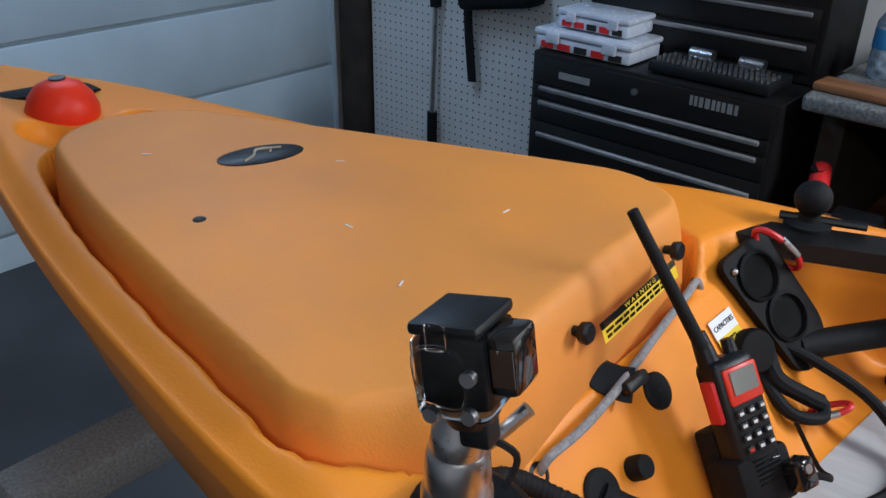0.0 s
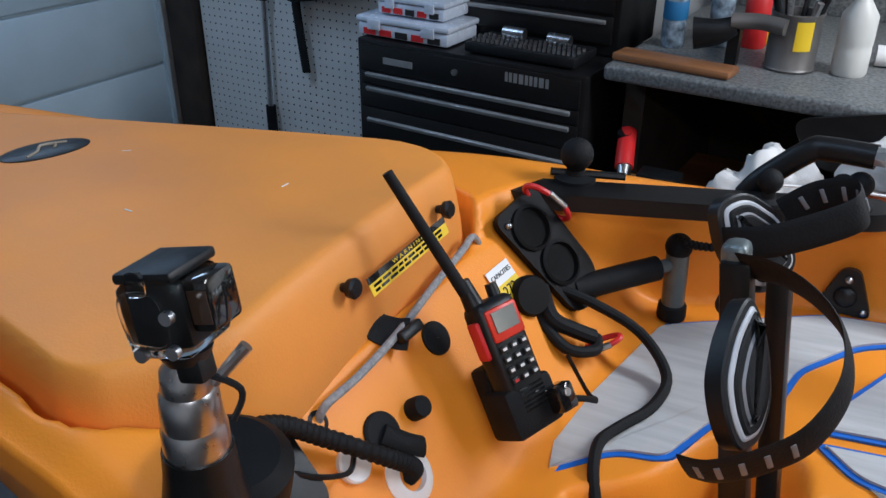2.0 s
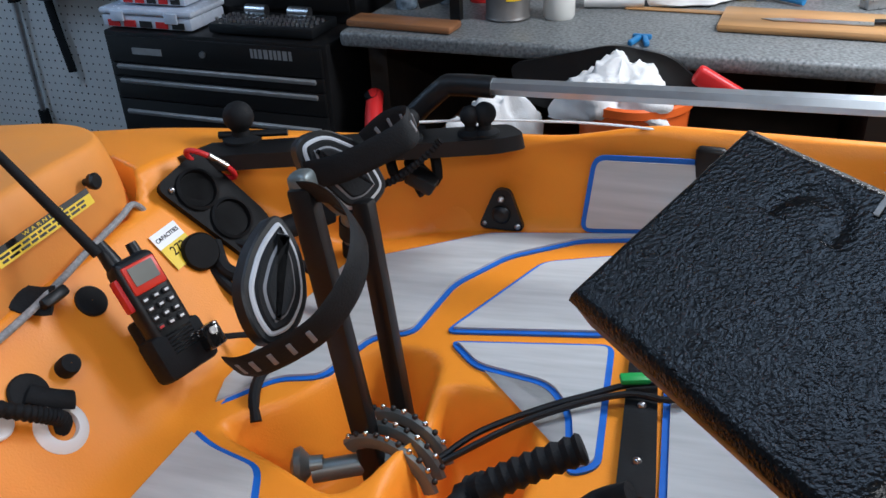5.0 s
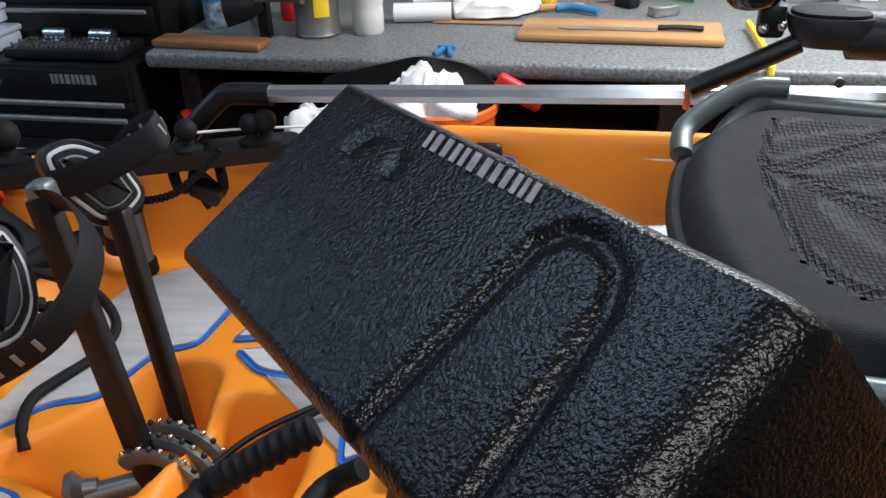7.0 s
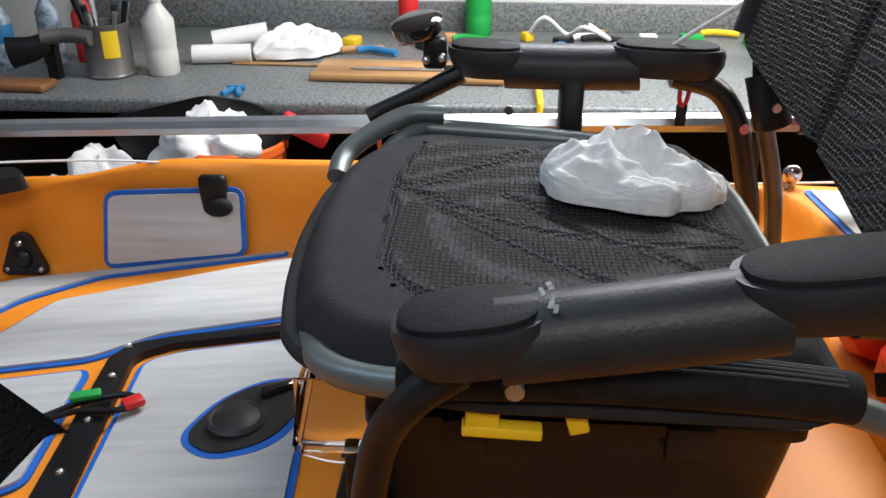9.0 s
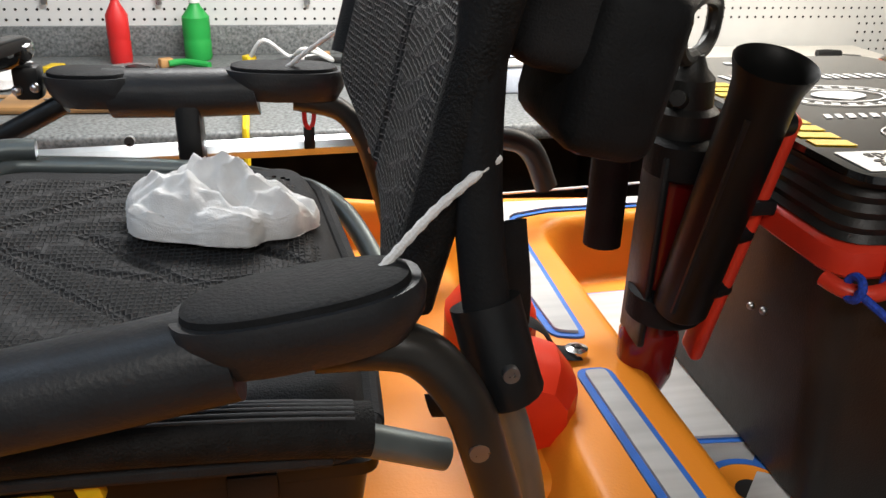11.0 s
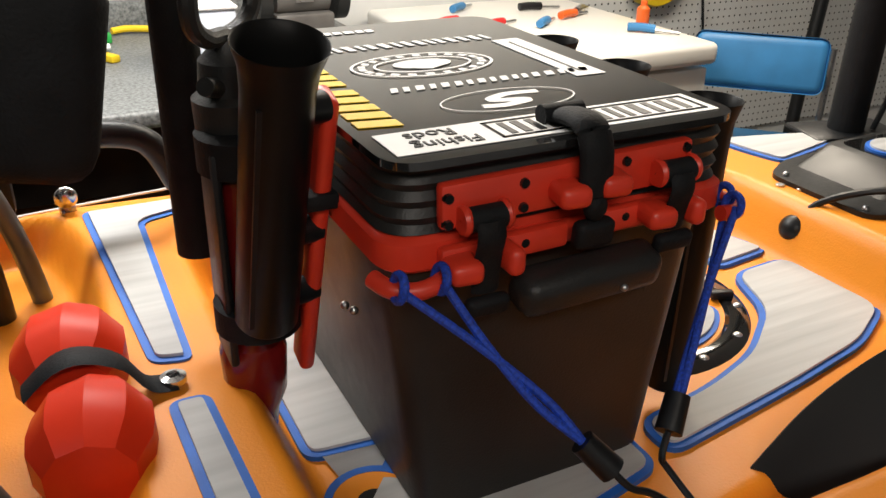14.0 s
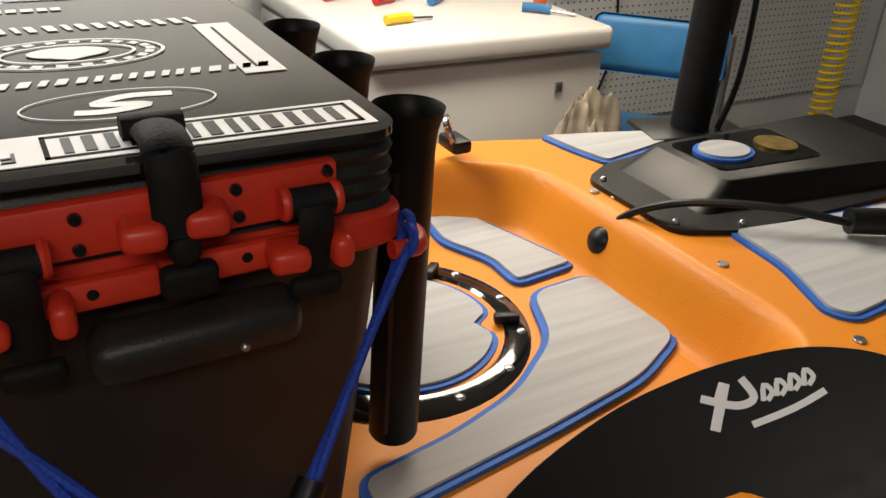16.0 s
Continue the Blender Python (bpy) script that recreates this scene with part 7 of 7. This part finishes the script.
for x in (1.03, 1.22):
    part("clasp", box(B(), (0.04, 0.01, 0.035), pose(x, 0.678, 1.055), 0.003), BLACK, sb)
yf = thing("yellow_bracket", "yellow plastic bracket under the seat", "bracket", (1.08, 0.60, 1.115))
part("beam", box(B(), (0.092, 0.012, 0.011), pose(1.079, 0.598, 1.150, 0, 2), 0.002), YELLOW, yf)
part("post", box(B(), (0.026, 0.012, 0.034), pose(1.047, 0.598, 1.135, 0, 4), 0.002), YELLOW, yf)
part("post", box(B(), (0.016, 0.012, 0.032), pose(1.117, 0.598, 1.136, 0, -16), 0.002), YELLOW, yf)
part("foot", box(B(), (0.062, 0.014, 0.010), pose(1.062, 0.598, 1.119, 0, 2), 0.002), YELLOW, yf)
part("hanger", box(B(), (0.05, 0.10, 0.008), pose(1.08, 0.645, 1.156, 0, 2), 0.002), YELLOW, yf)
for ob in yf.children:
    ob.data.transform(Matrix.Translation((-0.002, 0.022, -0.012)))
for x in (0.93, 1.27):
    boxed("seat_foot", (0.05, 0.46, 0.04), pose(x, 0.86, 0.935), BLACK, "black rubber seat foot rail on the deck", "rail", 0.01)
# far armrest control and ropes
ctl = thing("steering_control", "black steering control lever on the armrest end", "control", (0.94, 1.172, 1.24))
part("dial", lathe(B(), [(0.03, 0), (0.034, 0.006), (0.034, 0.016), (0.028, 0.02), (0.0005, 0.02)], frame_m((0.945, 1.172, 1.285), (-0.2, -0.2, 1), (1, 0, 0)), 28), GLOSSB, ctl)
part("lever", tube(B(), [(1.0, 1.168, 1.236), (0.965, 1.166, 1.218), (0.925, 1.165, 1.198), (0.895, 1.165, 1.184), (0.878, 1.162, 1.176)], 0.0125, 12), BLACK, ctl)
part("clamp", box(B(), (0.03, 0.03, 0.04), pose(0.965, 1.172, 1.262), 0.006), BLACK, ctl)
for p in ((0.955, 1.155, 1.255), (0.975, 1.155, 1.258)):
    part("bolt", ball(B(), p, 0.006), SILVER, ctl)
for ob in ctl.children:
    ob.data.transform(Matrix.Translation((0.004, 0, 0.012)))
pipe("braided_rope", [(1.30, 0.557, 1.29), (1.311, 0.557, 1.303), (1.345, 0.575, 1.33), (1.384, 0.591, 1.354)], 0.003, CLOTH, "white braided rope tied to the armrest", "rope", 8, 10, ribs=0.12)
pipe("braided_rope", [(1.25, 1.165, 1.275), (1.29, 1.15, 1.31), (1.34, 1.14, 1.345)], 0.003, CLOTH, "white braided rope tied to the far armrest", "rope", 8, 10, ribs=0.12)
rc = thing("red_lanyard", "red and black safety lanyard hanging from the armrest", "lanyard", (1.288, 1.175, 1.19))
part("loop", tube(B(), [(1.288, 1.175, 1.25), (1.283, 1.17, 1.235), (1.284, 1.17, 1.215), (1.291, 1.172, 1.21), (1.295, 1.174, 1.23), (1.288, 1.175, 1.25)], 0.003, 8), REDP, rc)
part("tail", box(B(), (0.014, 0.006, 0.03), pose(1.288, 1.172, 1.197), 0.002), BLACK, rc)


# red floats strapped behind the seat
def float_weight(at, axis, label):
    t = thing("red_float", label, "float", at, "red floats")
    m = frame_m(at, axis, (0, 0, 1))
    prof = [(0.012, -0.056), (0.036, -0.047), (0.050, -0.022), (0.052, 0.0), (0.050, 0.022), (0.036, 0.047), (0.012, 0.056)]
    part("body", lathe(B(), prof, m, 10), FLOATM, t, angle=24)
    part("cap", cyl(B(), m @ Vector((0, 0, 0.06)), m @ Vector((0, 0, 0.068)), 0.012, n=10), BLACK, t)
    return t


float_weight((1.472, 0.788, 1.053), (0.15, 1, 0.05), "faceted red plastic float strapped behind the seat")
float_weight((1.466, 0.908, 1.062), (0.15, 1, 0.05), "second faceted red plastic float further along")
boxed("float_ledge", (0.07, 0.30, 0.07), pose(1.463, 0.85, 0.975), ORANGE, "orange moulded ledge under the floats", "ledge", 0.015, 3)
bs = thing("float_strap", "black strap with a chrome buckle holding the floats", "strap", (1.547, 0.853, 1.045))
part("band", tube(B(), [(1.425, 0.850, 1.075), (1.45, 0.850, 1.096), (1.475, 0.850, 1.100), (1.505, 0.850, 1.085), (1.525, 0.851, 1.056), (1.548, 0.853, 1.050)], 0.016, 8, 4, flat=0.15, side=(0, 0, 1)), MATTE, bs)
part("buckle", lathe(B(), [(0.012, 0), (0.012, 0.006), (0.006, 0.008), (0.005, 0.002)], Matrix.Translation((1.547, 0.853, 1.050)), 18), CHROME, bs)

# ---- stern ----
BRASS = mat("bronze", (0.35, 0.24, 0.08), 0.4, 0.9, var=0.3, scale=60)
rh = thing("round_hatch", "round black deck hatch ring with a grey and blue mat", "hatch", (2.108, 0.907, 0.962))
RC = Matrix.Translation((2.108, 0.907, 0.960))
part("ring", lathe(B(), [(0.160, 0), (0.161, 0.006), (0.152, 0.012), (0.130, 0.013), (0.122, 0.006), (0.0005, 0.006)], RC, 56), GLOSSB, rh)
ang = np.linspace(0, 2 * math.pi, 72, endpoint=False)
notch = lambda a, r: r - 0.02 * math.exp(-((((a + 0.35) + math.pi) % (2 * math.pi) - math.pi) / 0.14) ** 2)
part("mat_edge", prism(B(), [(2.108 + notch(a, 0.119) * math.cos(a), 0.907 + notch(a, 0.119) * math.sin(a)) for a in ang], 0.963, 0.970), BLUE, rh)
part("mat", prism(B(), [(2.108 + notch(a, 0.112) * math.cos(a), 0.907 + notch(a, 0.112) * math.sin(a)) for a in ang], 0.966, 0.973), GREY, rh)
for k in range(12):
    a = 0.03 + k * 2 * math.pi / 12
    part("screw", ball(B(), (2.108 + 0.1445 * math.cos(a), 0.907 + 0.1445 * math.sin(a), 0.972), 0.0058, (1, 1, 0.5)), SILVER, rh)
for a in (-0.35, 0.75):
    part("lug", box(B(), (0.03, 0.012, 0.012), pose(2.108 + 0.130 * math.cos(a), 0.907 + 0.130 * math.sin(a), 0.977, 0, 0, math.degrees(a)), 0.003), BLACK, rh)
pad([(2.475, 1.175), (2.487, 1.10), (2.505, 1.04), (2.70, 1.085), (2.71, 1.115), (2.58, 1.15)], 1.054)
pad([(2.502, 0.815), (2.492, 0.72), (2.456, 0.632), (2.475, 0.606), (2.54, 0.612), (2.74, 0.68), (2.78, 0.79), (2.62, 0.80)], 1.054)
sh = thing("stern_hatch", "black plastic stern hatch box with a raised rim", "stern hatch", (2.68, 0.94, 1.066))
part("flange", prism(B(), rounded([(2.44, 1.005), (2.44, 0.835), (2.52, 0.80), (2.90, 0.80), (2.93, 1.04), (2.80, 1.07), (2.50, 1.04)], 0.02), 1.066, 1.074), BLACK, sh)
part("box", loft(B(), [(rounded([(2.50, 1.02), (2.50, 0.85), (2.90, 0.82), (2.92, 1.03)], 0.015), 1.073), (rounded([(2.55, 1.01), (2.55, 0.87), (2.90, 0.83), (2.91, 1.02)], 0.015), 1.105)]), TOOLBLACK, sh)
part("recess", prism(B(), rounded([(2.57, 1.0), (2.57, 0.895), (2.75, 0.885), (2.76, 1.0)], 0.015), 1.104, 1.1065), GLOSSB, sh)
part("small_mat_edge", lathe(B(), [(0.045, 0), (0.045, 0.004), (0.0005, 0.004)], Matrix.Translation((2.62, 0.945, 1.106)) @ Matrix.Diagonal((1, 0.8, 1, 1)), 32), BLUE, sh)
part("small_mat", lathe(B(), [(0.038, 0), (0.038, 0.007), (0.0005, 0.007)], Matrix.Translation((2.62, 0.945, 1.106)) @ Matrix.Diagonal((1, 0.8, 1, 1)), 32), GREY, sh)
part("drain_grate", lathe(B(), [(0.03, 0), (0.03, 0.004), (0.0005, 0.004)], Matrix.Translation((2.715, 0.94, 1.106)), 28), BRASS, sh, "small bronze grate")
for x, y in ((2.455, 0.99), (2.455, 0.85), (2.53, 0.815)):
    part("screw", ball(B(), (x, y, 1.075), 0.005), SILVER, sh)
for ob in sh.children:
    ob.data.transform(Matrix.Translation((0, 0, -0.013)))
kc = thing("ball_bungee", "black ball-ended cord on the stern deck", "cord", (2.39, 0.91, 1.05))
part("ball", ball(B(), (2.405, 0.915, 1.015), 0.021), BLACK, kc)
part("cord", tube(B(), [(2.405, 0.912, 1.03), (2.425, 0.895, 1.06), (2.47, 0.85, 1.085), (2.55, 0.79, 1.09), (2.62, 0.74, 1.08), (2.68, 0.71, 1.08)], 0.0052, 8), BLACK, kc)
part("grip", tube(B(), [(2.62, 0.74, 1.082), (2.68, 0.71, 1.082), (2.75, 0.68, 1.08)], 0.016, 12), BLACK, kc)
for x, y in ((2.43, 0.975), (2.44, 0.755), (2.45, 0.585), (2.445, 0.95)):
    disc("deck_screw", (x, y, hull_point(x, y)), (0, 0, 1), 0.0065, 0.003, SILVER, "small steel deck screw on the stern", "screw")
pe = thing("pad_eye", "chrome pad eye with a black base on the stern gunwale", "pad eye", (2.32, 1.16, 1.067))
part("base", box(B(), (0.03, 0.05, 0.02), pose(2.32, 1.155, 1.075), 0.006), BLACK, pe)
part("eye", tube(B(), [(2.31, 1.14, 1.08), (2.30, 1.145, 1.105), (2.31, 1.165, 1.11), (2.32, 1.17, 1.08)], 0.005, 8), CHROME, pe)
lp = thing("light_pole", "black foam-covered pole standing on a deck plate at the stern", "pole", (2.72, 1.11, 1.053))
part("plate", box(B(), (0.17, 0.10, 0.010), pose(2.72, 1.11, 1.059, 0, 0, -15), 0.005), BLACK, lp)
part("shaft", tube(B(), [(2.72, 1.11, 1.06), (2.727, 1.112, 1.3), (2.745, 1.115, 1.9)], 0.030, 16, 3), MATTE, lp)
part("cable", tube(B(), [(2.775, 1.10, 1.5), (2.785, 1.09, 1.3), (2.775, 1.08, 1.15), (2.75, 1.08, 1.066)], 0.005, 8), BLACK, lp)


BLADE = mat("black_composite", (0.004, 0.004, 0.004), 0.42, spec=0.2, var=0.1, scale=20)
# stowed paddle blade on the near gunwale
def blade():
    t = thing("stowed_paddle", "broad glossy black paddle blade with a white logo shape", "paddle", (2.2, 0.45, 0.95))
    e = Vector((1.752, 0.188, 1.491))
    c = e + (Vector((2.268, 0.562, 1.078)) - e) * 0.93
    nrm = (e - c).normalized() + Vector((-0.1, -0.08, 0.30))
    m = frame_m(c, nrm, (0.66, -0.75, 0.10)) @ Matrix.Scale(0.93, 4)
    if (m.to_3x3() @ Vector((1, 0, 0))).x < 0:
        m = m @ pose(0, 0, 0, 0, 0, 180)
    out = [(-0.23, -0.20), (-0.165, -0.10), (-0.10, -0.035), (-0.03, 0.01), (0.04, 0.038), (0.10, 0.042), (0.16, 0.018), (0.21, -0.03), (0.26, -0.12), (0.30, -0.42), (-0.36, -0.42)]
    bm = loft(B(), [(rounded(out, 0.04), -0.012), (rounded(out, 0.04), -0.002), ([p * 0.985 for p in rounded(out, 0.04)], 0.0)])
    bm.transform(m)
    part("blade", bm, BLADE, t)
    bm = tube(B(), [(-0.04, -0.022, 0.0), (-0.025, 0.012, 0), (-0.032, 0.0, 0)], 0.0045, 6, 4, flat=0.2, side=(0, 0, 1))
    tube(bm, [(-0.045, 0.004, 0), (-0.02, -0.006, 0), (-0.006, -0.002, 0), (-0.012, 0.014, 0)], 0.0035, 6, 4, flat=0.2, side=(0, 0, 1))
    for k in range(4):
        x = 0.0 + k * 0.0105
        tube(bm, [(x, -0.006 + k * 0.002, 0), (x + 0.003, 0.006 + k * 0.002, 0), (x + 0.008, 0.0 + k * 0.002, 0), (x + 0.003, -0.006 + k * 0.002, 0)], 0.0022, 6, 3, flat=0.25, side=(0, 0, 1))
    tube(bm, [(-0.012, -0.022, 0), (0.02, -0.015, 0), (0.045, -0.006, 0)], 0.003, 6, 3, flat=0.2, side=(0, 0, 1))
    bm.transform(m @ pose(0.012, -0.008, 0.0015, 0, 0, 20) @ Matrix.Scale(1.08, 4))
    part("logo_shape", bm, LABELW, t, "white script-like logo shape")
    return t


blade()

# ---- stands and floor clutter ----
def stand(x):
    t = thing("kayak_stand", "grey padded kayak stand on the garage floor", "stand", (x, 0.86, 0.0), "kayak stands")
    part("beam", box(B(), (0.09, 1.0, 0.07), pose(x, 0.8, 0.665), 0.01), CORDG, t)
    for y in (0.38, 1.25):
        part("leg", tube(B(), [(x, y, 0.65), (x + 0.05, y, 0.3), (x + 0.12, y - 0.03, 0.0)], 0.022, 10, 2), STEELG, t)
        part("leg", tube(B(), [(x, y, 0.65), (x - 0.05, y, 0.3), (x - 0.12, y - 0.03, 0.0)], 0.022, 10, 2), STEELG, t)
    return t


stand(-0.8)
stand(1.9)
pipe("trailer_rail", [(-1.7, 0.28, 0.95), (-1.35, 0.20, 0.72), (-1.0, 0.10, 0.45), (-0.85, 0.05, 0.0)], 0.045, CORDG, "grey galvanised trailer rail beside the bow", "rail", 10, 4)
drape("plastic_bag", (-1.35, 0.15, 0.0), (0.22, 0.2, 0.4), 1.8, 14, CLOTH, "white plastic bag standing on the floor", "bag")
ot = thing("cable_tie", "orange plastic tie round the boat hook shaft", "cable tie", (0.885, 1.222, 1.15))
part("loop", tube(B(), [(0.885, 1.222 + 0.017 * math.cos(a), 1.162 + 0.017 * math.sin(a)) for a in np.linspace(0, 2 * math.pi, 14)], 0.0032, 8, 2), BUCKET, ot)
part("tail", tube(B(), [(0.886, 1.205, 1.158), (0.890, 1.200, 1.135), (0.888, 1.198, 1.11)], 0.003, 8), BUCKET, ot)
bc = thing("spring_clamp", "small blue spring clamp on the bench edge", "clamp", (0.35, 2.27, 0.911))
for a in (-14, 14):
    part("jaw", box(B(), (0.014, 0.075, 0.014), pose(0.35 + a * 0.0009, 2.27, 0.920, 0, 0, a), 0.004), BLUECHAIR, bc)
part("bridge", box(B(), (0.05, 0.012, 0.014), pose(0.35, 2.295, 0.922), 0.004), BLUECHAIR, bc)
kn = thing("kitchen_knife", "long knife with a pale blade on the cutting board", "knife", (0.80, 2.47, 0.934))
part("blade", prism(B(), [(0.63, 2.475), (0.66, 2.462), (0.90, 2.455), (0.90, 2.49), (0.70, 2.49)], 0.9355, 0.9375), SILVER, kn)
part("handle", tube(B(), [(0.90, 2.472, 0.943), (0.96, 2.47, 0.945), (1.02, 2.466, 0.943)], 0.010, 10, flat=0.7, side=(0, 0, 1)), BLACK, kn)
